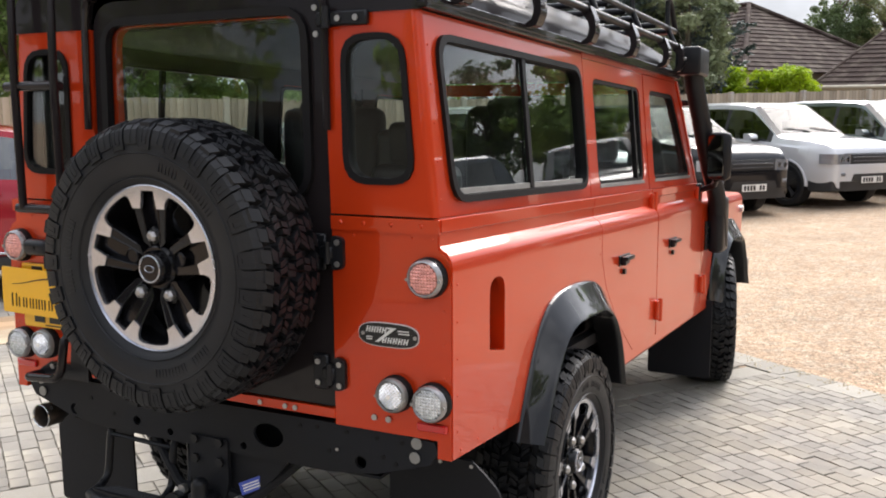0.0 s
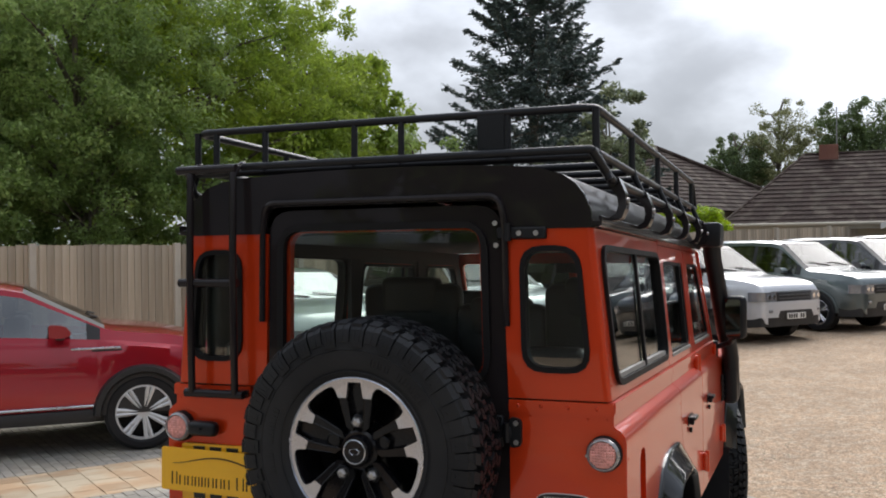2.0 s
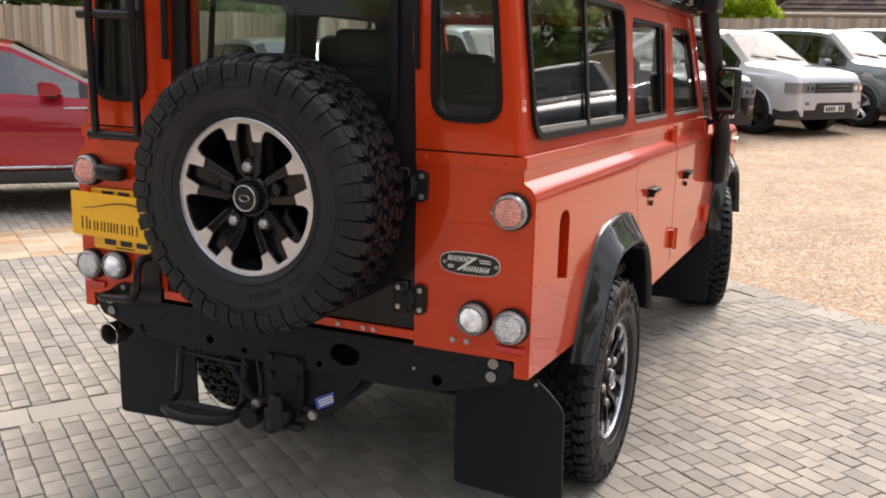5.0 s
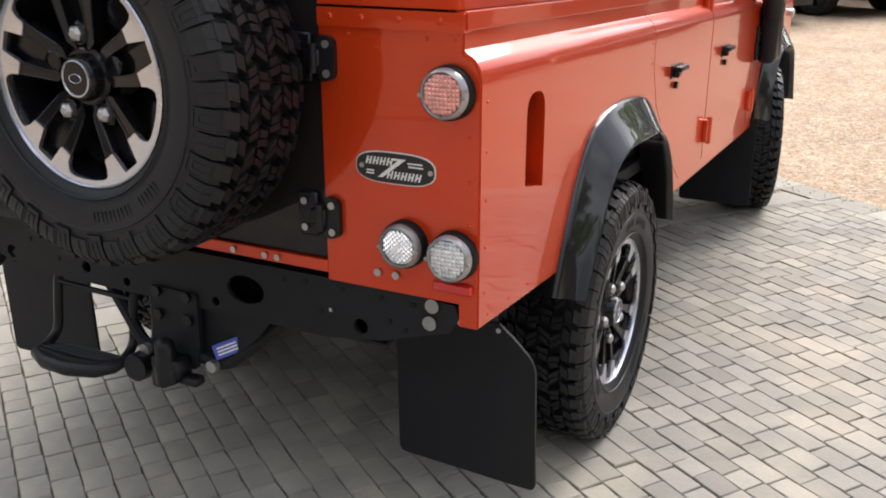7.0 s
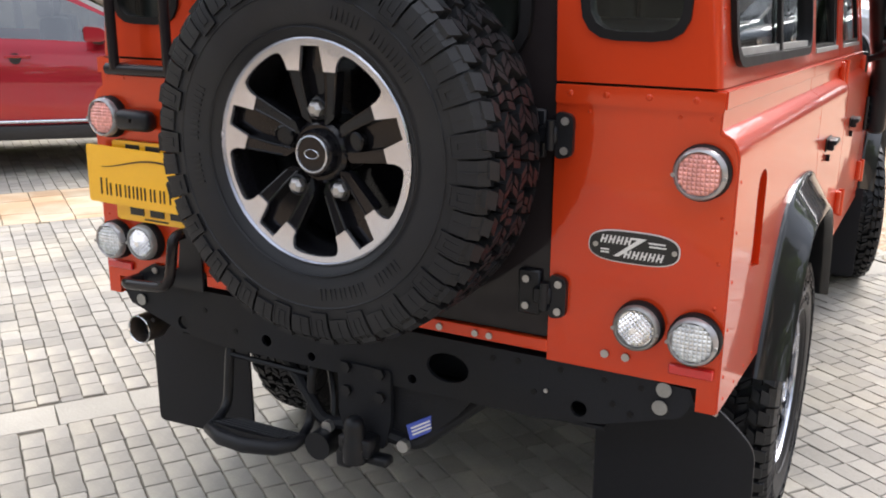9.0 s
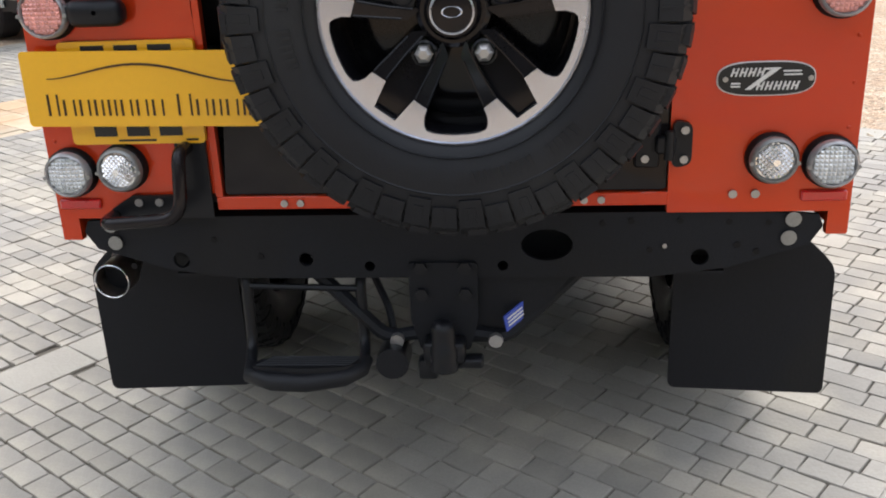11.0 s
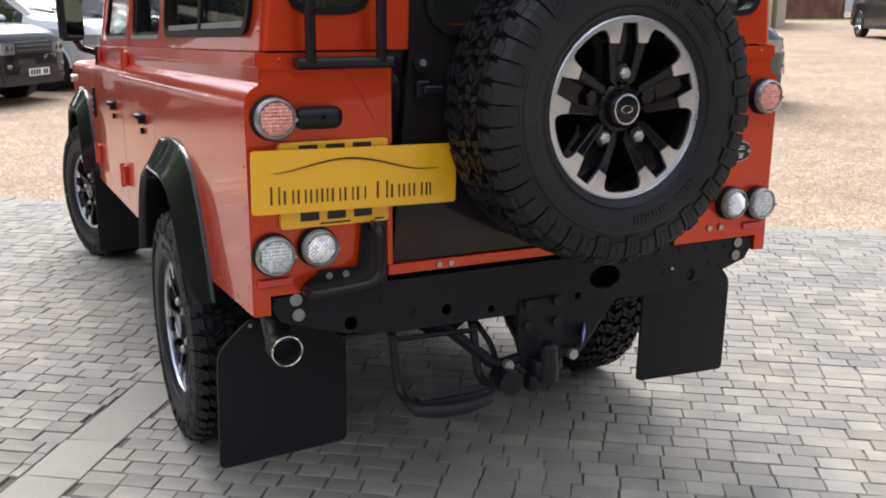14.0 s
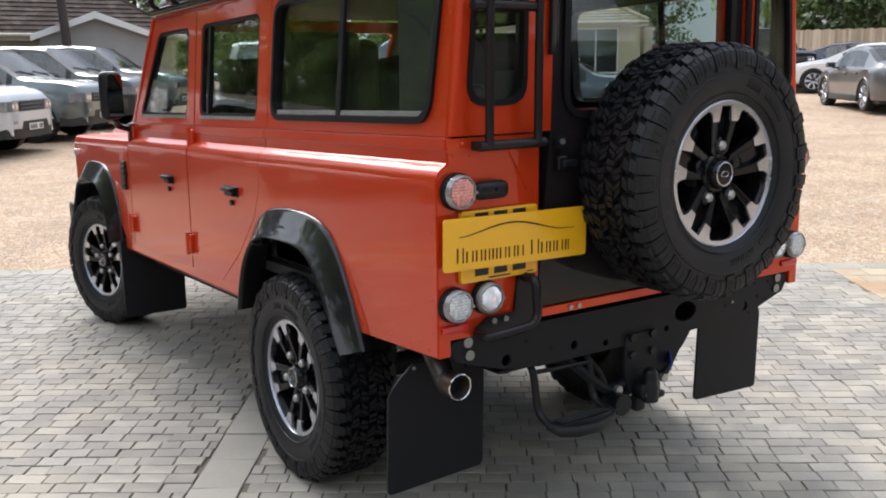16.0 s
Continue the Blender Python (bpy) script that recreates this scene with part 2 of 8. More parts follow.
BROWN_INK = material("brown_print", (0.05, 0.02, 0.006), 0.45, vary=0.1)
SILVER_PRINT = material("silver_print", (0.74, 0.74, 0.73), 0.35, 0.2, vary=0.1)
RED_REFLECTOR = material("red_reflector", (0.58, 0.010, 0.010), 0.3, vary=0.15, scale=60, fine=300, coat=0.8)
BLUE_TAG = material("blue_tag", (0.05, 0.09, 0.45), 0.4, vary=0.1)
PANE = glass_material("tinted_pane", (0.90, 0.94, 0.925), 1.55)
PANE_DARK = glass_material("light_tint_pane", (0.88, 0.93, 0.915), 1.75)


LENS_RED = material("pink_red_lens", (0.74, 0.30, 0.25), 0.2, 0.3, vary=0.12, scale=60, fine=400, coat=1.0, spread=0.22)
LENS_CLEAR = material("clear_grid_lens", (0.60, 0.62, 0.62), 0.2, 0.45, vary=0.1, scale=60, fine=400, coat=1.0, spread=0.18)
LENS_RIM = material("smoky_clear_lens_rim", (0.30, 0.29, 0.29), 0.15, 0.3, vary=0.12, scale=60, fine=400, coat=1.0)
LENS_PRISM = material("clear_prism_lens", (0.86, 0.85, 0.84), 0.12, 0.75, vary=0.08, scale=60, fine=400, coat=1.0, spread=0.12)


# ---- mesh helpers ----
RAKE = Matrix(((1, 0, 0, 0), (0, 1, 0, 0), (0, -0.03, 1, 0), (0, 0, 0, 1)))   # the body sits nose-down


def link(name, bm, mats, parent=None, label="", smooth=32, shear=None):
    """One mesh object out of a bmesh, under a thing or a part."""
    bmesh.ops.recalc_face_normals(bm, faces=bm.faces)
    me = bpy.data.meshes.new(name)
    bm.to_mesh(me); bm.free()
    if shear is not None:
        me.transform(shear)
    for m in mats if isinstance(mats, (list, tuple)) else (mats,):
        me.materials.append(m)
    if smooth:
        me.shade_smooth()
        me.set_sharp_from_angle(angle=radians(smooth))
    ob = new(name, me)
    if parent is not None:
        ob.parent = parent
    if label:
        ob["label"] = label
    return ob


def part(name, bm, mats, parent, label="", smooth=32, shear=None):
    return link(name, bm, mats, parent, label, smooth, shear)


def islands(bm):
    """One bmesh for each connected piece of bm."""
    bm.verts.ensure_lookup_table()
    seen, out = set(), []
    for v in bm.verts:
        if v.index in seen:
            continue
        todo, mine = [v], []
        seen.add(v.index)
        while todo:
            w = todo.pop()
            mine.append(w)
            for e in w.link_edges:
                o = e.other_vert(w)
                if o.index not in seen:
                    seen.add(o.index); todo.append(o)
        b, made = bmesh.new(), {}
        for w in mine:
            made[w.index] = b.verts.new(w.co)
        for f in {f for w in mine for f in w.link_faces}:
            b.faces.new([made[w.index] for w in f.verts]).material_index = f.material_index
        out.append(b)
    bm.free()
    return out


def thing(name, label, category, group="", kind=""):
    return tagged(new(name), label, category, group, kind)


def box(bm, x0, x1, y0, y1, z0, z1, bevel=0.0, seg=1, turn=None, mat=0):
    g = bmesh.ops.create_cube(bm, size=1)
    for v in g["verts"]:
        v.co = Vector(((x0 + x1) / 2 + v.co.x * (x1 - x0), (y0 + y1) / 2 + v.co.y * (y1 - y0), (z0 + z1) / 2 + v.co.z * (z1 - z0)))
    vs = g["verts"]
    fs = list({f for v in vs for f in v.link_faces})
    for f in fs:
        f.material_index = mat
    if bevel:
        es = list({e for v in vs for e in v.link_edges})
        r = bmesh.ops.bevel(bm, geom=es, offset=bevel, segments=seg, profile=0.5, affect="EDGES", clamp_overlap=True)
        vs = list({v for f in r["faces"] for v in f.verts} | {v for v in vs if v.is_valid})
        vs = [v for v in vs if v.is_valid]
    if turn is not None:
        bmesh.ops.transform(bm, matrix=turn, verts=vs)
    return vs


def rpoly(pts, r, n=4):
    """A closed outline with its corners rounded by r (one value, or one for each corner)."""
    out, k = [], len(pts)
    for i, p in enumerate(pts):
        rad = r[i] if isinstance(r, (list, tuple)) else r
        p = Vector(p); a = Vector(pts[i - 1]) - p; b = Vector(pts[(i + 1) % k]) - p
        if rad <= 0:
            out.append(tuple(p)); continue
        d = min(rad, a.length * 0.45, b.length * 0.45)
        s, e = p + a.normalized() * d, p + b.normalized() * d
        for j in range(n + 1):
            t = j / n
            out.append(tuple(s * (1 - t) ** 2 + p * 2 * t * (1 - t) * 1.0 + e * t * t))
    return out


def fill2d(loops):
    """Triangles that fill the first loop and spare the others."""
    tmp = bmesh.new()
    vs, es = [], []
    for lp in loops:
        ring = [tmp.verts.new((a, b, 0)) for a, b in lp]
        vs += ring
        es += [tmp.edges.new((ring[i - 1], ring[i])) for i in range(len(ring))]
    tmp.verts.index_update()
    bmesh.ops.triangle_fill(tmp, use_beauty=True, use_dissolve=False, edges=es, normal=(0, 0, 1))
    tris = [[v.index for v in f.verts] for f in tmp.faces]
    tmp.free()
    return tris


def plate(bm, loops, fn, d0, d1, mat=0):
    """A sheet with thickness and holes. fn(a, b, d) gives the place of the outline's point at depth d."""
    tris = fill2d(loops)
    pts = [p for lp in loops for p in lp]
    f0 = [bm.verts.new(fn(a, b, d0)) for a, b in pts]
    f1 = [bm.verts.new(fn(a, b, d1)) for a, b in pts]
    faces = []
    for t in tris:
        faces.append(bm.faces.new([f0[i] for i in t]))
        faces.append(bm.faces.new([f1[i] for i in reversed(t)]))
    o = 0
    for lp in loops:
        k = len(lp)
        for i in range(k):
            a, b = o + i, o + (i + 1) % k
            faces.append(bm.faces.new((f0[a], f0[b], f1[b], f1[a])))
        o += k
    for f in faces:
        f.material_index = mat
    return f0


def smooth_path(pts, rad=0.04, n=5):
    pts = [Vector(p) for p in pts]
    out = [pts[0]]
    for i in range(1, len(pts) - 1):
        p, a, b = pts[i], pts[i - 1] - pts[i], pts[i + 1] - pts[i]
        d = min(rad, a.length * 0.45, b.length * 0.45)
        s, e = p + a.normalized() * d, p + b.normalized() * d
        out += [s * (1 - t) ** 2 + p * 2 * t * (1 - t) + e * t * t for t in [j / n for j in range(n + 1)]]
    return out + [pts[-1]]


def tube(bm, pts, r, seg=8, rad=0.0, closed=False, mat=0):
    pts = smooth_path(pts, rad) if rad else [Vector(p) for p in pts]
    k, rings = len(pts), []
    up = Vector((0, 0, 1))
    for i, p in enumerate(pts):
        d = (pts[(i + 1) % k] - pts[i - 1]) if closed else (pts[min(i + 1, k - 1)] - pts[max(i - 1, 0)])
        d.normalize()
        if abs(d.dot(up)) > 0.97:
            up = Vector((0, 1, 0)) if abs(d.y) < 0.9 else Vector((1, 0, 0))
        s = d.cross(up).normalized(); u = s.cross(d).normalized(); up = u
        rr = r[min(i, len(r) - 1)] if isinstance(r, (list, tuple)) else r
        rings.append([bm.verts.new(p + (s * math.cos(a) + u * math.sin(a)) * rr) for a in [2 * math.pi * j / seg for j in range(seg)]])
    faces = []
    for i in range(k if closed else k - 1):
        a, b = rings[i], rings[(i + 1) % k]
        for j in range(seg):
            faces.append(bm.faces.new((a[j], a[(j + 1) % seg], b[(j + 1) % seg], b[j])))
    if not closed:
        faces.append(bm.faces.new(list(reversed(rings[0])))); faces.append(bm.faces.new(rings[-1]))
    for f in faces:
        f.material_index = mat


def lathe(bm, profile, seg, fn, mat=0, closed=False):
    """profile of (axial, radius); fn(axial, radius, angle) gives the place."""
    rings = []
    for ax, r in profile:
        rings.append([bm.verts.new(fn(ax, 0, 0))] if r <= 1e-6 else [bm.verts.new(fn(ax, r, 2 * math.pi * j / seg)) for j in range(seg)])
    pairs = list(zip(rings, rings[1:])) + ([(rings[-1], rings[0])] if closed else [])
    for a, b in pairs:
        for j in range(seg):
            k = (j + 1) % seg
            q = [a[0] if len(a) == 1 else a[j], a[0] if len(a) == 1 else a[k], b[0] if len(b) == 1 else b[k], b[0] if len(b) == 1 else b[j]]
            q = list(dict.fromkeys(q))
            if len(q) > 2:
                bm.faces.new(q).material_index = mat


def about(axis, centre):
    """Maps for lathe(): round an axis through centre; axial goes along +axis."""
    c = Vector(centre)
    if axis == "x":
        return lambda a, r, t: c + Vector((a, r * math.cos(t), r * math.sin(t)))
    if axis == "y":
        return lambda a, r, t: c + Vector((r * math.cos(t), a, r * math.sin(t)))
    return lambda a, r, t: c + Vector((r * math.cos(t), r * math.sin(t), a))


def disc(bm, centre, axis, r, a0, a1, seg=16, round_edge=0.0, mat=0):
    e = round_edge
    prof = [(a0, 0), (a0, r - e), (a0 + (a1 - a0) * (e / max(abs(a1 - a0), 1e-6)) if e else a0, r), (a1, r), (a1, 0)]
    lathe(bm, prof, seg, about(axis, centre), mat)


def quads(name, verts, faces, mats, parent=None, label="", smooth=0):
    me = bpy.data.meshes.new(name)
    me.from_pydata(verts, [], faces)
    for m in mats if isinstance(mats, (list, tuple)) else (mats,):
        me.materials.append(m)
    if smooth:
        me.shade_smooth(); me.set_sharp_from_angle(angle=radians(smooth))
    ob = new(name, me)
    if parent is not None:
        ob.parent = parent
    if label:
        ob["label"] = label
    return ob


# ---- the off-road vehicle: tail at y = 0, nose towards +y ----
van = thing("off_road_vehicle", "metallic orange boxy off-road vehicle with black roof on block paving", "car")
W = 0.838                                        # half width of the lower body
WAIST, GUTTER = 1.374, 1.905


def upper_x(z):
    return 0.792 - (z - WAIST) * 0.092


def vpart(name, bm, mats, parent=None, label="", smooth=32):
    return part(name, bm, mats, van if parent is None else parent, label, smooth, RAKE)


ARCH = [(0.438, 0.655), (0.510, 0.80), (0.578, 0.92), (0.660, 1.02), (0.76, 1.067), (0.88, 1.080), (1.02, 1.080), (1.17, 1.066), (1.29, 1.01), (1.378, 0.90), (1.425, 0.78), (1.445, 0.65)]
SHOULDER = [(W, 1.225), (W, 1.248), (0.833, 1.268), (0.822, 1.284), (0.806, 1.293), (0.800, 1.300), (0.800, WAIST - 0.040), (0.806, WAIST - 0.036), (0.806, WAIST - 0.004), (0.797, WAIST - 0.002)]


def arch_inset(contour, by, centre):
    out = []
    for y, z in contour:
        d = Vector((centre[0] - y, centre[1] - z))
        k = by * (0.45 + 0.55 * abs(d.y) / d.length)
        out.append((y + d.x / d.length * k, z + d.y / d.length * k))
    return out


def shoulder_strip(bm, s, y0, y1):
    """The rolled shoulder and the upright waist band of one flank."""
    outer = [(x, z) for x, z in SHOULDER]
    inner = [(x - 0.02, z) for x, z in reversed(SHOULDER)]
    prof = outer + inner
    a = [bm.verts.new((s * x, y0, z)) for x, z in prof]
    b = [bm.verts.new((s * x, y1, z)) for x, z in prof]
    k = len(prof)
    for i in range(k):
        bm.faces.new((a[i], a[(i + 1) % k], b[(i + 1) % k], b[i]))
    bm.faces.new(a); bm.faces.new(list(reversed(b)))


def rivets(bm, places, axis, r=0.0045, h=0.0025, sign=1):
    for p in places:
        lathe(bm, [(sign * h, 0), (sign * h * 0.8, r * 0.6), (0, r)], 7, about(axis, p))


SEAM = [(1.272, 1.225), (1.276, 1.14), (1.335, 1.02), (1.50, 0.855), (1.725, 0.70)]
for s in (-1, 1):
    side = lambda a, b, d, s=s: Vector((s * (W - d), a, b))
    # rear quarter flank with its wheel opening
    bm = bmesh.new()
    inner_arch = arch_inset(ARCH, 0.03, (0.95, 0.55))
    outline = [(0.004, 1.225), (0.004, 0.728), (0.465, 0.715)] + inner_arch[1:-1] + [(1.425, 0.70), (1.718, 0.70)] + [(y - 0.005, z) for y, z in reversed(SEAM[1:-1])] + [(1.267, 1.225)]
    loops = [outline]
    if s == 1:
        loops.append(rpoly([(0.237, 0.985), (0.345, 0.965), (0.345, 1.19), (0.237, 1.19)], [0.004, 0.004, 0.05, 0.05]))
    plate(bm, loops, side, 0.0, 0.022)
    shoulder_strip(bm, s, 0.004, 1.267)
    rivets(bm, [(s * W, y, 0.745) for y in (0.05, 0.16, 0.27, 0.37)] + [(s * W, 0.03, z) for z in (0.8, 0.9, 1.0, 1.1, 1.2)], "x", sign=s)
    rivets(bm, [(s * W, y, z + 0.03) for y, z in ((1.25, 1.13), (1.24, 1.19), (1.33, 0.99), (1.53, 0.79))], "x", sign=s)
    vpart("quarter_panel", bm, ORANGE, label="orange rear quarter panel with rolled shoulder")
    if s == 1:
        bm = bmesh.new()
        box(bm, W - 0.075, W - 0.07, 0.22, 0.36, 0.95, 1.21)
        box(bm, W - 0.07, W - 0.022, 0.222, 0.237, 0.95, 1.21); box(bm, W - 0.07, W - 0.022, 0.345, 0.36, 0.95, 1.21)
        box(bm, W - 0.07, W - 0.022, 0.237, 0.345, 0.95, 0.966)
        disc(bm, (W - 0.07, 0.27, 1.02), "x", 0.03, 0, 0.02, 14)
        vpart("filler_recess", bm, ORANGE, label="orange recessed filler slot")
    # wheel-arch flares, rear and front
    for dy, flip in ((0.0, False), (2.865, True)):
        base = [(1.87 - y if flip else y, z + (0.045 if flip else 0)) for y, z in ARCH]
        c = (0.94, 0.52)
        bm = bmesh.new()
        sect = [(W - 0.002, -0.006), (W + 0.006, -0.006), (W + 0.011, -0.001), (W + 0.016, 0.010), (W + 0.040, 0.050), (W + 0.060, 0.086), (W + 0.068, 0.096), (W + 0.071, 0.103), (W + 0.066, 0.108), (W + 0.040, 0.108), (W - 0.03, 0.104), (W - 0.03, 0.0)]
        dense = [tuple(p) for p in smooth_path([(y, z, 0) for y, z in base], 0.08, 3)]
        rings = []
        for x, off in sect:
            rings.append([bm.verts.new((s * x, y + dy, z)) for y, z in arch_inset([(p[0], p[1]) for p in dense], off, c)])
        for a, b in zip(rings, rings[1:] + rings[:1]):
            for i in range(len(a) - 1):
                bm.faces.new((a[i], a[i + 1], b[i + 1], b[i]))
        bm.faces.new([r[0] for r in rings]); bm.faces.new([r[-1] for r in reversed(rings)])
        vpart("wheel_arch_flare", bm, FLARE_BLACK, label="gloss black wheel-arch flare", smooth=50)
        # wheel housing
        bm = bmesh.new()
        well = [(p[0], p[1]) for p in dense]
        a = [bm.verts.new((s * (W - 0.03), y + dy, z)) for y, z in arch_inset(well, 0.03, c)]
        b = [bm.verts.new((s * 0.50, y + dy, z)) for y, z in arch_inset(well, 0.03, c)]
        for i in range(len(a) - 1):
            bm.faces.new((a[i], a[i + 1], b[i + 1], b[i]))
        bm.faces.new(b)
        vpart("wheel_housing", bm, MATT_BLACK)
    # sill
    bm = bmesh.new()
    prof = [(W - 0.004, 0.70), (W - 0.002, 0.66), (W - 0.012, 0.645), (W - 0.06, 0.64), (W - 0.06, 0.70)]
    a = [bm.verts.new((s * x, 1.46, z)) for x, z in prof]; b = [bm.verts.new((s * x, 3.28, z)) for x, z in prof]
    for i in range(5):
        bm.faces.new((a[i], a[(i + 1) % 5], b[(i + 1) % 5], b[i]))
    bm.faces.new(a); bm.faces.new(list(reversed(b)))
    vpart("sill", bm, ORANGE)
    bm = bmesh.new()
    box(bm, *sorted((s * 0.52, s * 0.68)), 1.45, 3.25, 0.54, 0.645, 0.01)
    vpart("underfloor_rail", bm, MATT_BLACK)
    # upper side panel with sliding window
    up = lambda a, b, d, s=s: Vector((s * (upper_x(b) - d), a, b))
    bm = bmesh.new()
    hole = rpoly([(0.108, 1.420), (1.217, 1.420), (1.217, 1.848), (0.080, 1.848)], 0.075)
    plate(bm, [[(0.022, WAIST), (1.267, WAIST), (1.267, GUTTER), (0.022, GUTTER)], hole], up, 0.0, 0.02)
    bend = [(-0.022 + r * math.sin(a), 0.022 - r * math.cos(a)) for r, k in ((0.022, range(7)), (0.008, range(6, -1, -1))) for a in [math.pi / 2 * i / 6 for i in k]]
    lo = [bm.verts.new((s * (upper_x(WAIST) + x), y, WAIST)) for x, y in bend]; hi = [bm.verts.new((s * (upper_x(GUTTER) + x), y, GUTTER)) for x, y in bend]
    for i in range(len(bend)):
        j = (i + 1) % len(bend)
        bm.faces.new((lo[i], lo[j], hi[j], hi[i]))
    rivets(bm, [(s * upper_x(z), 0.035, z) for z in (1.42, 1.52, 1.62, 1.72, 1.82)], "x", 0.004, sign=s)
    upper = vpart("upper_side_panel", bm, ORANGE)
    bm = bmesh.new()
    plate(bm, [[(0.03, WAIST - 0.02), (1.25, WAIST - 0.02), (1.25, GUTTER - 0.01), (0.03, GUTTER - 0.01)], rpoly([(0.104, 1.416), (1.221, 1.416), (1.221, 1.852), (0.076, 1.852)], 0.075)], up, 0.023, 0.029)
    vpart("inner_lining", bm, TRIM_DARK, upper)
    bm = bmesh.new()
    outer = rpoly([(0.096, 1.408), (1.225, 1.408), (1.225, 1.857), (0.068, 1.857)], 0.08)
    inner = rpoly([(0.116, 1.428), (1.207, 1.428), (1.207, 1.838), (0.090, 1.838)], 0.065)
    plate(bm, [outer, inner], up, -0.012, 0.032)
    win = vpart("side_window", bm, SEAL, label="rear side window in a thick black rubber seal")
    bm = bmesh.new()
    box(bm, *sorted((s * (upper_x(1.63) - 0.004), s * (upper_x(1.63) + 0.008))), 0.655, 0.685, 1.43, 1.84, 0.002)
    bmesh.ops.transform(bm, matrix=Matrix(((1, 0, -0.092 * s, 0.092 * s * 1.63), (0, 1, 0, 0), (0, 0, 1, 0), (0, 0, 0, 1))), verts=bm.verts)
    vpart("divider", bm, SEAL, win)
    bm = bmesh.new()
    rail = lambda a, b, d, s=s: Vector((s * (upper_x(b) - d), a, b))
    plate(bm, [[(0.15, 1.430), (1.17, 1.430), (1.17, 1.446), (0.15, 1.446)]], rail, -0.004, 0.01)
    vpart("lower_track", bm, DULL_METAL, win)
    bm = bmesh.new()
    plate(bm, [rpoly([(0.108, 1.422), (0.672, 1.422), (0.672, 1.846), (0.082, 1.846)], [0.06, 0.0, 0.0, 0.06])], up, 0.004, 0.008)
    vpart("pane", bm, PANE_DARK, win, smooth=0).visible_shadow = False
    bm = bmesh.new()
    plate(bm, [rpoly([(0.672, 1.422), (1.215, 1.422), (1.215, 1.846), (0.672, 1.846)], [0.0, 0.06, 0.06, 0.0])], up, 0.010, 0.014)
    vpart("pane", bm, PANE_DARK, win, smooth=0).visible_shadow = False
    # doors: each a skin with shoulder, an upper frame, pane, handle, hinges
    doors = (
        ("rear_side_door", [(1.272, 1.225)] + SEAM[1:] + [(2.100, 0.70), (2.100, 1.225)], 1.272, 2.100,
         [(1.272, WAIST), (2.100, WAIST), (2.100, 1.89), (1.272, 1.89)], [(1.375, 1.415), (2.035, 1.415), (2.035, 1.825), (1.375, 1.825)], 1.565, (2.10,)),
        ("front_door", [(2.112, 1.225), (2.112, 0.70), (3.05, 0.70), (3.065, 1.225)], 2.112, 3.062,
         [(2.112, WAIST), (3.055, WAIST), (2.725, 1.89), (2.112, 1.89)], [(2.205, 1.415), (2.945, 1.415), (2.665, 1.825), (2.205, 1.825)], 2.385, (3.04,)),
    )
    for name, skin, y0, y1, frame_pts, glass_pts, hy, hinge_ys in doors:
        bm = bmesh.new()
        plate(bm, [skin], side, 0.0, 0.022)
        shoulder_strip(bm, s, y0, y1)
        plate(bm, [frame_pts, rpoly(glass_pts, 0.045)], up, 0.0, 0.03)
        door = vpart(name, bm, ORANGE, label="orange side door with framed window")
        bm = bmesh.new()
        cy = sum(p[0] for p in glass_pts) / 4; cz = sum(p[1] for p in glass_pts) / 4
        shrink = [(cy + (a - cy) * 0.945, cz + (b - cz) * 0.93) for a, b in glass_pts]
        plate(bm, [rpoly(glass_pts, 0.045), rpoly(shrink, 0.035)], up, 0.004, 0.040)
        if name == "rear_side_door":
            plate(bm, [[(1.93, 1.42), (1.945, 1.42), (1.945, 1.82), (1.93, 1.82)]], up, 0.002, 0.02)
        vpart("window_seal", bm, SEAL, door)
        bm = bmesh.new()
        plate(bm, [[(glass_pts[0][0] + 0.01, 1.404), (glass_pts[1][0] - 0.01, 1.404), (glass_pts[1][0] - 0.01, 1.418), (glass_pts[0][0] + 0.01, 1.418)]], up, -0.003, 0.01)
        vpart("waist_trim", bm, DULL_METAL, door)
        bm = bmesh.new()
        plate(bm, [rpoly(glass_pts, 0.045)], up, 0.012, 0.016)
        vpart("pane", bm, PANE if name == "front_door" else PANE_DARK, door, smooth=0).visible_shadow = False
        bm = bmesh.new()
        plate(bm, [[(y0 + 0.02, 0.74), (y1 - 0.02, 0.74), (y1 - 0.02, 1.24), (y0 + 0.02, 1.24)] if name == "front_door" else [(1.70, 0.76), (y1 - 0.02, 0.74), (y1 - 0.02, 1.24), (1.30, 1.24), (1.30, 1.12)]], side, 0.03, 0.05)
        wide = [(cy + (a - cy) * 1.012, cz + (b - cz) * 1.012) for a, b in glass_pts]
        slim = [(a + (0.01 if a < cy else -0.01), b + (-0.004 if b < cz else -0.01)) for a, b in frame_pts]
        plate(bm, [slim, rpoly(wide, 0.046)], up, 0.032, 0.038)
        vpart("inner_trim", bm, TRIM_DARK, door)
        bm = bmesh.new()
        box(bm, *sorted((s * W, s * (W + 0.004))), hy - 0.075, hy + 0.075, 1.085, 1.13, 0.002)
        box(bm, *sorted((s * (W + 0.004), s * (W + 0.034))), hy - 0.062, hy + 0.05, 1.108, 1.126, 0.006, 2)
        box(bm, *sorted((s * (W + 0.004), s * (W + 0.026))), hy - 0.062, hy - 0.04, 1.09, 1.12, 0.004)
        disc(bm, (s * W, hy - 0.01, 1.06), "x", 0.012, 0, s * 0.012, 12)
        vpart("door_handle", bm, SATIN_BLACK, door, "black push-button door handle")
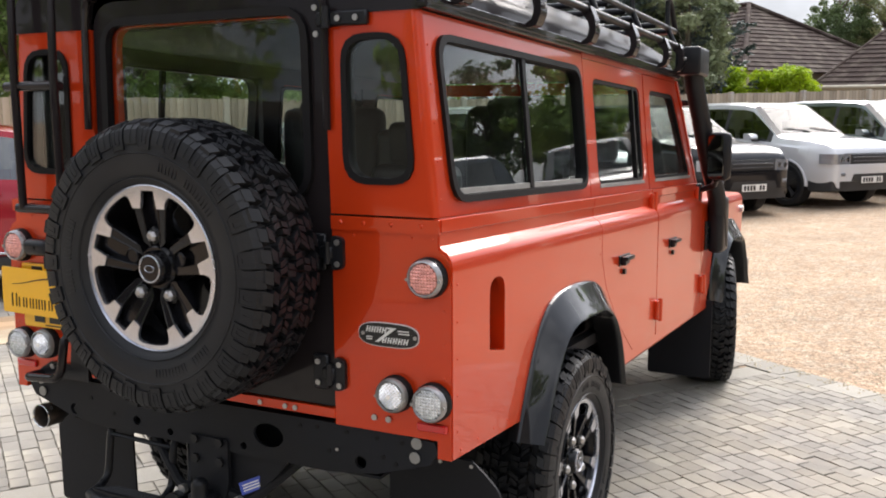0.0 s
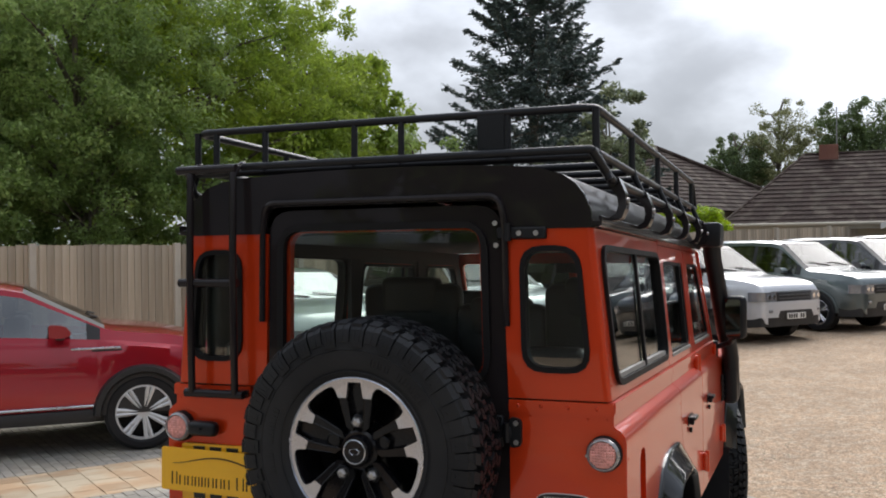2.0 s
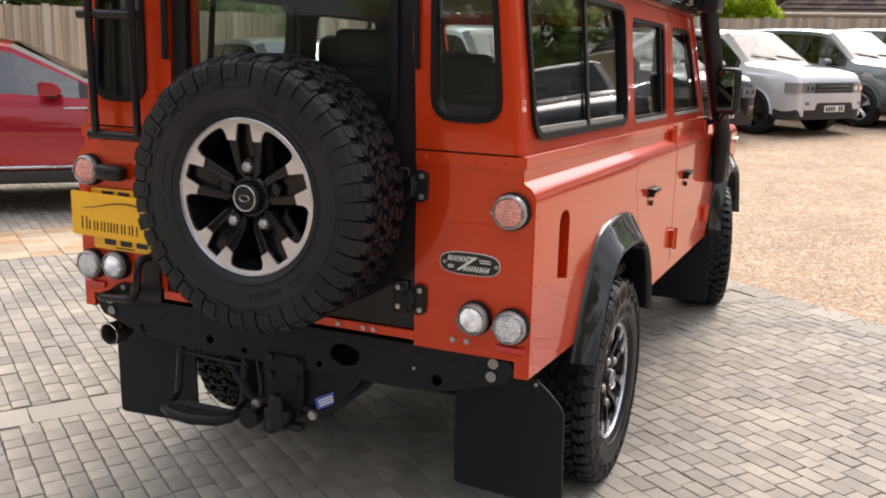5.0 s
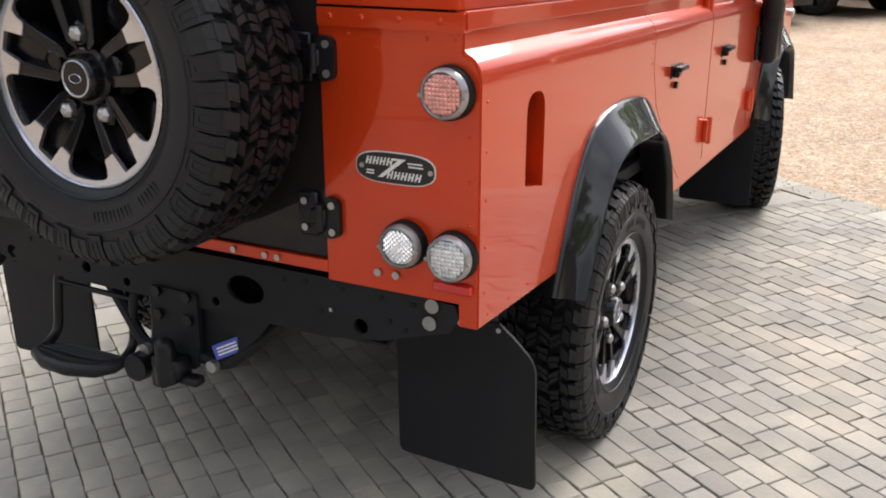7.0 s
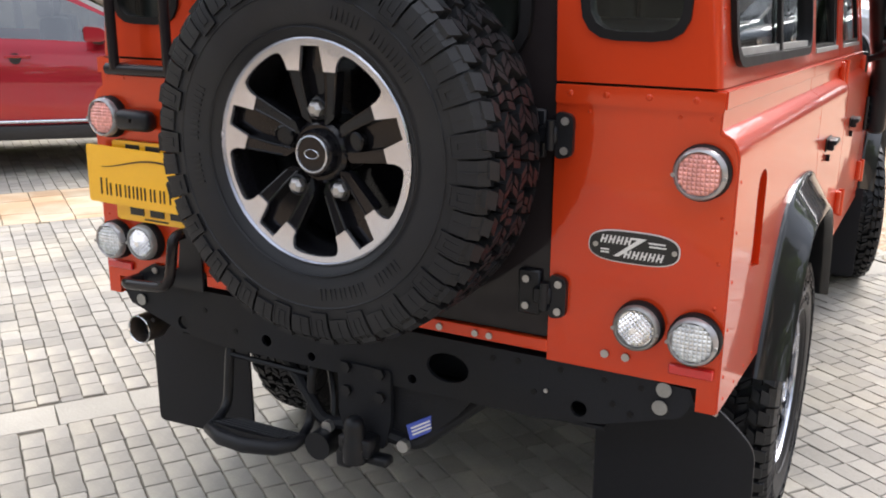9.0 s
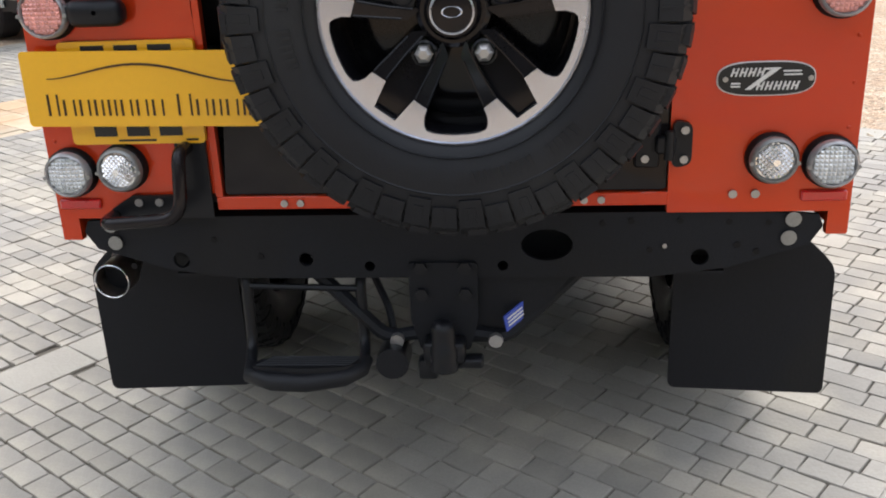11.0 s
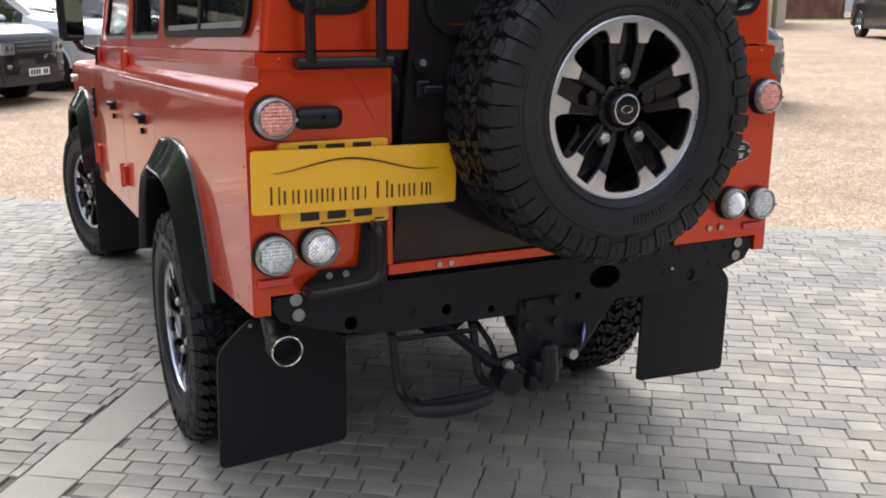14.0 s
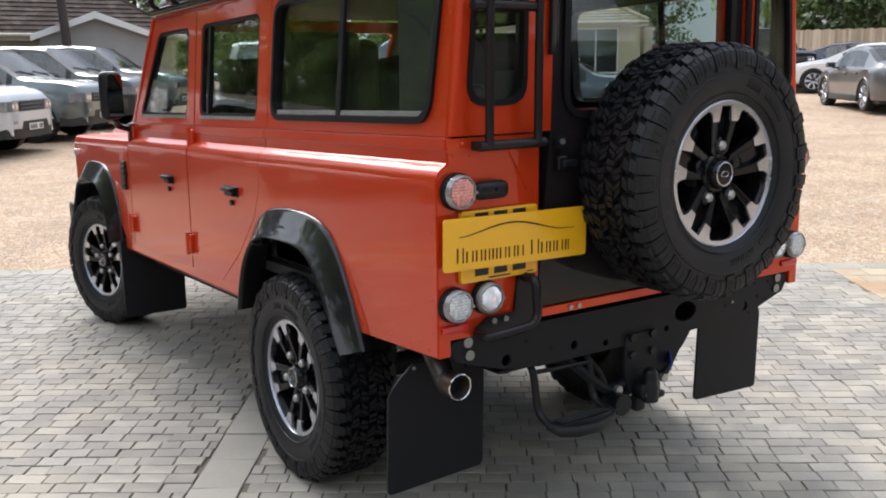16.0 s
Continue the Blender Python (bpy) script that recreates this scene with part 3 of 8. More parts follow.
        for hyy in hinge_ys:
            for hz in (0.82, 1.31):
                bm = bmesh.new()
                xx = W if hz < 1.2 else 0.802
                box(bm, *sorted((s * (xx - 0.004), s * (xx + 0.02))), hyy - 0.028, hyy + 0.034, hz - 0.045, hz + 0.045, 0.006, 2)
                tube(bm, [(s * (xx + 0.02), hyy + 0.004, hz - 0.052), (s * (xx + 0.02), hyy + 0.004, hz + 0.052)], 0.011, 10)
                vpart("hinge", bm, ORANGE, door, smooth=40)
    # pillars and dark lining behind the gaps
    for y in (1.269, 2.106):
        bm = bmesh.new()
        box(bm, *sorted((s * 0.70, s * 0.722)), y - 0.05, y + 0.05, 0.72, 1.90)
        vpart("pillar_lining", bm, TRIM_DARK)
    bm = bmesh.new()
    box(bm, *sorted((s * 0.752, s * 0.780)), 0.04, 1.26, 0.86, 1.40)
    vpart("load_bay_lining", bm, TRIM_DARK)
    # cantrail above the doors
    bm = bmesh.new()
    plate(bm, [[(1.267, 1.892), (2.73, 1.892), (2.71, GUTTER + 0.012), (1.267, GUTTER + 0.012)]], up, -0.002, 0.03)
    vpart("cantrail", bm, ORANGE)
    bm = bmesh.new()
    plate(bm, [[(0.04, 1.845), (2.70, 1.845), (2.70, 1.90), (0.04, 1.90)]], up, 0.042, 0.050)
    vpart("roof_lining", bm, TRIM_DARK)
    # front wing flank
    bm = bmesh.new()
    fa = arch_inset([(1.87 - y + 2.865, z + 0.045) for y, z in reversed(ARCH)], 0.03, (0.94 + 2.865, 0.52))
    plate(bm, [[(3.075, 1.225), (3.06, 0.70), (3.215, 0.70)] + fa[1:-1] + [(4.29, 0.84), (4.29, 1.225)]], side, 0.0, 0.022)
    prof = [(W, 1.225), (W - 0.002, 1.252), (W - 0.012, 1.272), (W - 0.03, 1.283), (0.60, 1.290), (0.60, 1.265), (W - 0.03, 1.262), (W - 0.022, 1.225)]
    a = [bm.verts.new((s * x, 3.075, z)) for x, z in prof]; b = [bm.verts.new((s * x, 4.29, z - 0.01)) for x, z in prof]
    for i in range(len(prof)):
        j = (i + 1) % len(prof)
        bm.faces.new((a[i], a[j], b[j], b[i]))
    bm.faces.new(a); bm.faces.new(list(reversed(b)))
    wing = vpart("front_wing", bm, ORANGE)
    bm = bmesh.new()
    box(bm, *sorted((s * W, s * (W + 0.012))), 3.12, 3.20, 1.0, 1.16, 0.004)
    for k in range(4):
        box(bm, *sorted((s * (W + 0.008), s * (W + 0.018))), 3.125, 3.195, 1.02 + k * 0.033, 1.032 + k * 0.033, 0.002)
    vpart("wing_vent", bm, SATIN_BLACK, wing)
    bm = bmesh.new()
    disc(bm, (s * W, 4.22, 1.17), "x", 0.022, 0, s * 0.02, 14)
    vpart("side_repeater", bm, LENS_CLEAR, wing, "small clear side repeater lamp")
    # door mirror
    bm = bmesh.new()
    toe = Matrix.Translation((s * 0.942, 2.90, 0)) @ Matrix.Rotation(radians(-26 * s), 4, "Z")
    box(bm, -0.062, 0.062, -0.020, 0.045, 1.395, 1.645, 0.028, 3, toe)
    tube(bm, [(s * 0.80, 3.05, 1.33), (s * 0.90, 3.02, 1.36), (s * 0.93, 2.92, 1.40)], 0.016, 8, 0.03)
    box(bm, *sorted((s * 0.79, s * 0.83)), 3.02, 3.08, 1.24, 1.37, 0.008)
    mir = vpart("door_mirror", bm, SATIN_BLACK, label="black door mirror on a tubular arm", smooth=45)
    bm = bmesh.new()
    plate(bm, [rpoly([(-0.048, 1.412), (0.048, 1.412), (0.048, 1.628), (-0.048, 1.628)], 0.02)], lambda a, b, d, toe=toe: toe @ Vector((a, d, b)), -0.026, -0.022)
    vpart("mirror_glass", bm, MIRROR, mir, smooth=0)
    # rear and front mud flaps
    bm = bmesh.new()
    flap = rpoly([(0.525, 0.62), (0.525, 0.250), (0.898, 0.234), (0.892, 0.575), (0.840, 0.628), (0.80, 0.66), (0.56, 0.66)], [0, 0.02, 0.02, 0.03, 0.02, 0, 0])
    plate(bm, [flap], lambda a, b, d, s=s: Vector((s * a, 0.20 + d + (0.62 - b) * 0.03, b)), 0.0, 0.009)
    fl = vpart("mud_flap", bm, FLAP, label="large black rubber mud flap")
    for x, z in ((0.60, 0.645), (0.70, 0.645), (0.80, 0.645)):
        bm = bmesh.new()
        disc(bm, (s * x, 0.20, z), "y", 0.006, 0, -0.005, 8)
        vpart("flap_bolt", bm, STEEL, fl)
    bm = bmesh.new()
    plate(bm, [rpoly([(0.51, 0.70), (0.51, 0.245), (0.87, 0.245), (0.87, 0.70)], [0, 0.02, 0.02, 0])], lambda a, b, d, s=s: Vector((s * a, 3.24 + d, b)), 0.0, 0.009)
    vpart("mud_flap", bm, FLAP, label="black rubber front mud flap")

# rear lower panels, waist strips and corner panels
back = lambda a, b, d: Vector((a, d, b))
for s in (-1, 1):
    mir2 = lambda a, b, d, s=s: Vector((s * a, d, b))
    bm = bmesh.new()
    low = [(0.470, 0.776), (0.794, 0.776), (0.794, 0.726), (W - 0.003, 0.726), (W - 0.003, 1.24), (0.830, 1.262), (0.820, 1.278), (0.797, 1.29), (0.797, 1.332), (0.470, 1.332)]
    if s == -1:
        low = [(0.480, 0.83), (0.55, 0.83), (0.55, 0.80), (0.66, 0.80), (0.66, 0.776)] + low[1:-1] + [(0.480, 1.332)]
    plate(bm, [low], mir2, 0.0, 0.02)
    plate(bm, [rpoly([(0.470 if s == 1 else 0.480, 1.331), (0.803, 1.331), (0.803, WAIST - 0.005), (0.470 if s == 1 else 0.480, WAIST - 0.005)], 0.003)], mir2, -0.006, 0.02)
    rivets(bm, [(s * x, -0.006, 1.352) for x in (0.50, 0.575, 0.66, 0.75)], "y", 0.007, 0.004, -1)
    rivets(bm, [(s * 0.815, 0, z) for z in (0.80, 0.95, 1.04, 1.13)] + [(s * x, 0, 1.318) for x in (0.54, 0.72, 0.78)], "y", sign=-1)
    if s == -1:
        plate(bm, [[(0.51, 1.20), (0.585, 1.331), (0.48, 1.331), (0.48, 1.20)]], mir2, -0.004, 0.01)
    vpart("rear_panel", bm, ORANGE, label="orange riveted rear body panel")
    bm = bmesh.new()
    corner = [(0.468 if s == 1 else 0.418, WAIST), (upper_x(WAIST) - 0.022, WAIST), (upper_x(GUTTER) - 0.022, GUTTER), (0.452 if s == 1 else 0.405, GUTTER)]
    q = rpoly([(0.524, 1.466), (0.727, 1.466), (0.693, 1.844), (0.518, 1.844)], 0.065)
    plate(bm, [corner, q], mir2, 0.0, 0.02)
    corner_panel = vpart("rear_corner_panel", bm, ORANGE)
    bm = bmesh.new()
    plate(bm, [[(corner[0][0] + 0.012, WAIST - 0.02), (0.755, WAIST - 0.02), (upper_x(GUTTER) - 0.03, GUTTER - 0.01), (corner[3][0] + 0.012, GUTTER - 0.01)], rpoly([(0.521, 1.463), (0.730, 1.463), (0.696, 1.847), (0.515, 1.847)], 0.065)], mir2, 0.023, 0.029)
    vpart("inner_lining", bm, TRIM_DARK, corner_panel)
    bm = bmesh.new()
    qo = rpoly([(0.514, 1.456), (0.736, 1.456), (0.702, 1.853), (0.509, 1.853)], 0.075)
    qi = rpoly([(0.532, 1.474), (0.719, 1.474), (0.687, 1.836), (0.526, 1.836)], 0.06)
    plate(bm, [qo, qi], mir2, -0.008, 0.032)
    cw = vpart("corner_window", bm, SEAL, label="narrow upright corner window in black rubber seal")
    bm = bmesh.new()
    plate(bm, [rpoly([(0.526, 1.468), (0.725, 1.468), (0.692, 1.842), (0.520, 1.842)], 0.06)], mir2, 0.004, 0.008)
    vpart("pane", bm, PANE_DARK, cw, smooth=0).visible_shadow = False

# red sill strip under the tail door, and the left door post
bm = bmesh.new()
box(bm, -0.478, 0.470, -0.004, 0.03, 0.793, 0.822, 0.002)
box(bm, -0.4795, -0.464, -0.002, 0.02, 0.822, 1.332, 0.001)
vpart("tail_sill", bm, ORANGE)
for x in (-0.331, -0.296, 0.21, 0.30, 0.335):
    bm = bmesh.new()
    disc(bm, (x, -0.004, 0.807), "y", 0.008, 0, -0.006, 10, 0.002)
    vpart("bolt", bm, STEEL)

# tail door
bm = bmesh.new()
win_hole = rpoly([(-0.356, 1.424), (0.396, 1.424), (0.388, 1.920), (-0.348, 1.920)], 0.07)
plate(bm, [rpoly([(-0.461, 0.824), (0.466, 0.824), (0.466, 1.36), (0.450, 1.985), (-0.402, 1.985), (-0.412, 1.36)], [0.01, 0.01, 0, 0.09, 0.09, 0]), win_hole], back, 0.008, 0.045)
tail = vpart("tail_door", bm, GLOSS_BLACK, label="gloss black side-hinged tail door")
bm = bmesh.new()
plate(bm, [rpoly([(-0.372, 1.405), (0.412, 1.405), (0.404, 1.935), (-0.365, 1.935)], 0.10), rpoly([(-0.348, 1.432), (0.388, 1.432), (0.380, 1.912), (-0.340, 1.912)], 0.06)], back, -0.006, 0.02)
vpart("window_seal", bm, SEAL, tail)
bm = bmesh.new()
plate(bm, [rpoly([(-0.354, 1.426), (0.394, 1.426), (0.386, 1.918), (-0.346, 1.918)], 0.06)], back, 0.012, 0.016)
vpart("pane", bm, PANE, tail, smooth=0).visible_shadow = False
bm = bmesh.new()
plate(bm, [rpoly([(-0.356, 1.424), (0.396, 1.424), (0.388, 1.920), (-0.348, 1.920)], 0.07), rpoly([(-0.336, 1.436), (0.376, 1.436), (0.368, 1.908), (-0.328, 1.908)], 0.055)], back, 0.024, 0.050)
vpart("window_reveal", bm, ORANGE, tail, "orange inner edge of the tail window")
for hz in (0.924, 1.266, 1.895):
    bm = bmesh.new()
    if hz < 1.5:
        plate(bm, [rpoly([(0.474, hz - 0.05), (0.512, hz - 0.042), (0.512, hz + 0.042), (0.474, hz + 0.05)], 0.015)], back, -0.014, 0.0)
        box(bm, 0.44, 0.48, -0.022, -0.002, hz - 0.018, hz + 0.018, 0.004)
        tube(bm, [(0.466, -0.02, hz - 0.03), (0.466, -0.02, hz + 0.03)], 0.010, 10)
        box(bm, 0.40, 0.45, -0.006, 0.008, hz - 0.05, hz + 0.05, 0.004)
        bolts = [(0.496, hz - 0.03, -0.014), (0.496, hz + 0.03, -0.014), (0.42, hz - 0.03, -0.006), (0.42, hz + 0.03, -0.006)]
    else:
        box(bm, 0.44, 0.60, -0.020, 0.0, hz - 0.022, hz + 0.016, 0.005)
        tube(bm, [(0.478, -0.024, hz - 0.028), (0.478, -0.024, hz + 0.028)], 0.011, 10)
        bolts = [(0.515, hz - 0.004, -0.020), (0.57, hz - 0.004, -0.020), (0.432, hz + 0.03, -0.004), (0.435, hz - 0.04, -0.004)]
    hinge = vpart("hinge", bm, SATIN_BLACK, tail, smooth=40)
    for x, z, y in bolts:
        bm = bmesh.new()
        disc(bm, (x, y, z), "y", 0.0085, 0, -0.007, 8, 0.003)
        vpart("bolt", bm, STEEL, tail)
bm = bmesh.new()
disc(bm, (-0.385, 0.004, 1.34), "y", 0.022, 0, -0.02, 16, 0.004)
box(bm, -0.385, -0.33, -0.03, -0.012, 1.262, 1.282, 0.004)
box(bm, -0.40, -0.365, -0.02, 0.006, 1.25, 1.295, 0.004)
vpart("door_latch", bm, SATIN_BLACK, tail, "black door latch with push button")
bm = bmesh.new()
disc(bm, (-0.385, -0.016, 1.34), "y", 0.009, 0, -0.006, 10)
vpart("lock_barrel", bm, STEEL, tail)
# spare-wheel carrier
bm = bmesh.new()
box(bm, -0.12, 0.24, -0.05, 0.008, 1.12, 1.35, 0.012)
tube(bm, [(0.06, 0.0, 1.235), (0.06, -0.15, 1.235)], 0.06, 14)
box(bm, -0.05, 0.44, -0.03, 0.006, 1.215, 1.255, 0.006)
vpart("wheel_carrier", bm, SATIN_BLACK, tail)

# roof
PROFILE = [(0.742, 1.925), (0.738, 1.965), (0.722, 2.005), (0.69, 2.045), (0.645, 2.075), (0.58, 2.094), (0.48, 2.106), (0.30, 2.114), (0.12, 2.118)]
full = PROFILE + [(-x, z) for x, z in reversed(PROFILE)]
bm = bmesh.new()
rows = []
for y, lift in ((-0.004, -0.006), (0.012, 0.0), (0.7, 0.0), (1.6, 0.0), (2.4, -0.004), (2.66, -0.03), (2.735, -0.09)):
    rows.append([bm.verts.new((x, y, z + lift * (z - 1.92) / 0.2)) for x, z in full])
for a, b in zip(rows, rows[1:]):
    for i in range(len(full) - 1):
        bm.faces.new((a[i], a[i + 1], b[i + 1], b[i]))
bm.faces.new(rows[-1])
roof = vpart("roof", bm, ROOF_BLACK, label="gloss black rounded roof")
for y0, y1 in ((0.35, 0.95), (1.1, 1.7), (1.85, 2.4)):
    for x in (-0.48, -0.24, 0.0, 0.24, 0.48):
        bm = bmesh.new()
        box(bm, x - 0.03, x + 0.03, y0, y1, 2.10, 2.124, 0.006)
        vpart("roof_rib", bm, GLOSS_BLACK, roof)
bm = bmesh.new()
notch = [(-0.418, GUTTER)] + rpoly([(-0.41, 1.90), (-0.405, 1.998), (0.452, 1.998), (0.462, 1.90)], [0, 0.10, 0.10, 0])[1:-1] + [(0.466, GUTTER)]
plate(bm, [[(0.748, GUTTER), (0.748, 1.925)] + full + [(-0.748, 1.925), (-0.748, GUTTER)] + notch], back, -0.006, 0.012)
vpart("rear_valance", bm, GLOSS_BLACK, roof)
bm = bmesh.new()
tube(bm, [(-0.425, -0.012, 1.60), (-0.418, -0.012, 1.93), (-0.405, -0.012, 2.012), (0.445, -0.012, 2.012), (0.465, -0.012, 1.93), (0.468, -0.012, 1.60)], 0.011, 8, 0.10)
vpart("door_surround", bm, GLOSS_BLACK, roof)
for s in (-1, 1):
    bm = bmesh.new()
    box(bm, *sorted((s * 0.738, s * 0.772)), -0.008, 2.73, 1.908, 1.926, 0.004)
    box(bm, *sorted((s * 0.764, s * 0.774)), -0.008, 2.73, 1.92, 1.942, 0.003)
    vpart("gutter", bm, GLOSS_BLACK, roof)
bm = bmesh.new()
box(bm, -0.70, 0.70, 0.05, 2.6, 1.90, 1.93)
vpart("headlining", bm, TRIM_DARK, roof)

# windscreen, bulkhead, bonnet, front
slope = lambda a, b, d: Vector((a, 3.055 - (b - WAIST) * 0.62 + d, b))
bm = bmesh.new()
plate(bm, [[(-0.80, WAIST - 0.05), (0.80, WAIST - 0.05), (0.752, 1.90), (-0.752, 1.90)], rpoly([(-0.74, 1.41), (-0.02, 1.41), (-0.02, 1.84), (-0.70, 1.84)], 0.04), rpoly([(0.74, 1.41), (0.02, 1.41), (0.02, 1.84), (0.70, 1.84)], 0.04)], slope, 0.0, 0.03)
screen = vpart("windscreen_frame", bm, ORANGE)
for s in (-1, 1):
    bm = bmesh.new()
    plate(bm, [[(s * 0.745, 1.405), (s * 0.015, 1.405), (s * 0.015, 1.845), (s * 0.705, 1.845)]], slope, 0.012, 0.016)
    vpart("pane", bm, PANE, screen, smooth=0).visible_shadow = False
bm = bmesh.new()
prof = [(-0.60, 1.262), (-0.60, 1.295), (-0.575, 1.33), (-0.50, 1.35), (0.50, 1.35), (0.575, 1.33), (0.60, 1.295), (0.60, 1.262)]
a = [bm.verts.new((x, 3.09, z)) for x, z in prof]; b = [bm.verts.new((x, 4.29, z - 0.025)) for x, z in prof]
for i in range(len(prof)):
    j = (i + 1) % len(prof)
    bm.faces.new((a[i], a[j], b[j], b[i]))
bm.faces.new(a); bm.faces.new(list(reversed(b)))
vpart("bonnet", bm, ORANGE)
bm = bmesh.new()
box(bm, -0.80, 0.80, 4.27, 4.31, 0.82, 1.27, 0.01)
front = vpart("front_panel", bm, ORANGE)
bm = bmesh.new()
box(bm, -0.42, 0.42, 4.30, 4.34, 0.86, 1.22, 0.015, 2)
vpart("grille", bm, SATIN_BLACK, front)
for s in (-1, 1):
    bm = bmesh.new()
    disc(bm, (s * 0.60, 4.31, 1.08), "y", 0.10, 0, 0.04, 24, 0.02)
    vpart("headlight", bm, LENS_CLEAR, front)
bm = bmesh.new()
box(bm, -0.86, 0.86, 4.34, 4.52, 0.66, 0.82, 0.02, 2)
vpart("front_bumper", bm, SATIN_BLACK)

# raised air intake on the wing and screen pillar
bm = bmesh.new()
tube(bm, [(0.885, 3.28, 1.02), (0.89, 3.17, 1.30), (0.872, 3.08, 1.42), (0.825, 2.80, 1.90), (0.825, 2.78, 1.97)], [0.052] * 3 + [0.05] * 15, 12, 0.08)
box(bm, 0.842, 0.93, 3.16, 3.34, 0.98, 1.30, 0.03, 3)
box(bm, 0.762, 0.888, 2.64, 2.86, 1.925, 2.062, 0.014, 3)
box(bm, 0.74, 0.80, 2.86, 2.90, 1.78, 1.81, 0.004)
vpart("air_intake", bm, SATIN_BLACK, label="black raised air intake along the screen pillar", smooth=45)

# rear crossmember, tow bar and step
bm = bmesh.new()
plate(bm, [[(-0.79, 0.74), (-0.78, 0.765), (-0.66, 0.774), (0.66, 0.774), (0.78, 0.766), (0.79, 0.74), (0.765, 0.70), (0.60, 0.648), (0.45, 0.628), (-0.45, 0.628), (-0.60, 0.648), (-0.765, 0.70)],
           [(0.224 + 0.055 * math.cos(t), 0.702 + 0.036 * math.sin(t)) for t in [2 * math.pi * i / 20 for i in range(20)]],
           [(-0.30 + 0.016 * math.cos(t), 0.672 + 0.016 * math.sin(t)) for t in [2 * math.pi * i / 12 for i in range(12)]],
           [(0.545 + 0.019 * math.cos(t), 0.672 + 0.019 * math.sin(t)) for t in [2 * math.pi * i / 12 for i in range(12)]],
           [(-0.58 + 0.019 * math.cos(t), 0.672 + 0.019 * math.sin(t)) for t in [2 * math.pi * i / 12 for i in range(12)]],
           [(0.13 + 0.012 * math.cos(t), 0.655 + 0.012 * math.sin(t)) for t in [2 * math.pi * i / 12 for i in range(12)]],
           [(-0.16 + 0.012 * math.cos(t), 0.655 + 0.012 * math.sin(t)) for t in [2 * math.pi * i / 12 for i in range(12)]]], back, -0.012, 0.0)
cross = vpart("rear_crossmember", bm, MATT_BLACK, label="black steel rear crossmember with drilled holes")
cross.location.y = 0.020
for q in ((-0.66, 0.66, 0.0, 0.10, 0.765, 0.774), (-0.60, 0.60, 0.0, 0.10, 0.628, 0.636), (-0.66, 0.66, 0.09, 0.10, 0.64, 0.762)):
    bm = bmesh.new()
    box(bm, *q)
    vpart("flange", bm, MATT_BLACK, cross)
for s in (-1, 1):
    for z, x in ((0.757, 0.728), (0.716, 0.722)):
        bm = bmesh.new()
        disc(bm, (s * x, -0.012, z), "y", 0.0162, 0, -0.007, 18, 0.004)
        vpart("cap_bolt", bm, DULL_METAL, cross, "large dull zinc bolt cap")
for x, z in ((0.40, 0.755), (0.50, 0.755), (0.60, 0.752), (0.44, 0.69), (0.62, 0.70), (0.66, 0.685), (-0.50, 0.72), (0.34, 0.75), (0.68, 0.75), (-0.40, 0.68), (-0.69, 0.66)):
    bm = bmesh.new()
    disc(bm, (x, -0.012, z), "y", 0.007, 0, -0.002, 8)
    vpart("plug", bm, SEAL, cross)
for x, z in ((0.60, 0.815), (0.645, 0.815), (-0.60, 0.815), (-0.645, 0.815), (0.47, 0.70)):
    bm = bmesh.new()
    y = -0.012 if z < 0.77 else (-0.020 if x > 0 else -0.032)
    disc(bm, (x, y, z), "y", 0.009 if z > 0.77 else 0.005, 0, -0.007, 8, 0.003)
    vpart("bolt", bm, STEEL, cross)

bm = bmesh.new()
plate(bm, [rpoly([(-0.075, 0.665), (0.075, 0.665), (0.075, 0.53), (0.055, 0.455), (-0.055, 0.455), (-0.075, 0.53)], 0.01)], back, -0.03, -0.016)
tow = vpart("tow_bar", bm, MATT_BLACK, label="black bolted tow bar with ball")
tow.location.y = 0.030
for x in (-0.048, 0.048):
    for z in (0.593, 0.655):
        bm = bmesh.new()
        disc(bm, (x, -0.03, z), "y", 0.015, 0, -0.012, 6, 0.002)
        vpart("bolt", bm, SATIN_BLACK, tow)
bm = bmesh.new()
box(bm, -0.045, 0.045, -0.085, -0.028, 0.445, 0.495, 0.006)
lathe(bm, [(-0.015, 0.030), (0.040, 0.031), (0.046, 0.0265), (0.082, 0.0265), (0.095, 0.022), (0.103, 0.012), (0.105, 0)], 20, about("z", (0.0, -0.075, 0.445)))
vpart("tow_ball", bm, SATIN_BLACK, tow, "black capped tow ball", smooth=50)
bm = bmesh.new()
for k in range(3):
    box(bm, -0.028, 0.028 - 0.012 * (k == 0), -0.0872, -0.0852, 0.452 + k * 0.012, 0.457 + k * 0.012)
vpart("caution_print", bm, SILVER_PRINT, tow)
for x in (-0.108, 0.112):
    bm = bmesh.new()
    disc(bm, (x, -0.02, 0.480), "y", 0.016, 0.0, -0.02, 8, 0.003)
    vpart("bolt", bm, STEEL, tow)
bm = bmesh.new()
for s in (-1, 1):
    tube(bm, [(s * 0.06, -0.01, 0.49), (s * 0.135, -0.005, 0.475), (s * 0.32, 0.05, 0.64)], 0.017, 8, 0.03)
vpart("brace", bm, MATT_BLACK, tow)
bm = bmesh.new()
plate(bm, [[(0.03, 0.632), (0.285, 0.632), (0.240, 0.575), (0.115, 0.462), (0.03, 0.462)]], back, -0.004, 0.006)
vpart("gusset", bm, MATT_BLACK, tow)
bm = bmesh.new()
disc(bm, (-0.117, -0.05, 0.438), "y", 0.037, 0.06, -0.02, 18, 0.01)
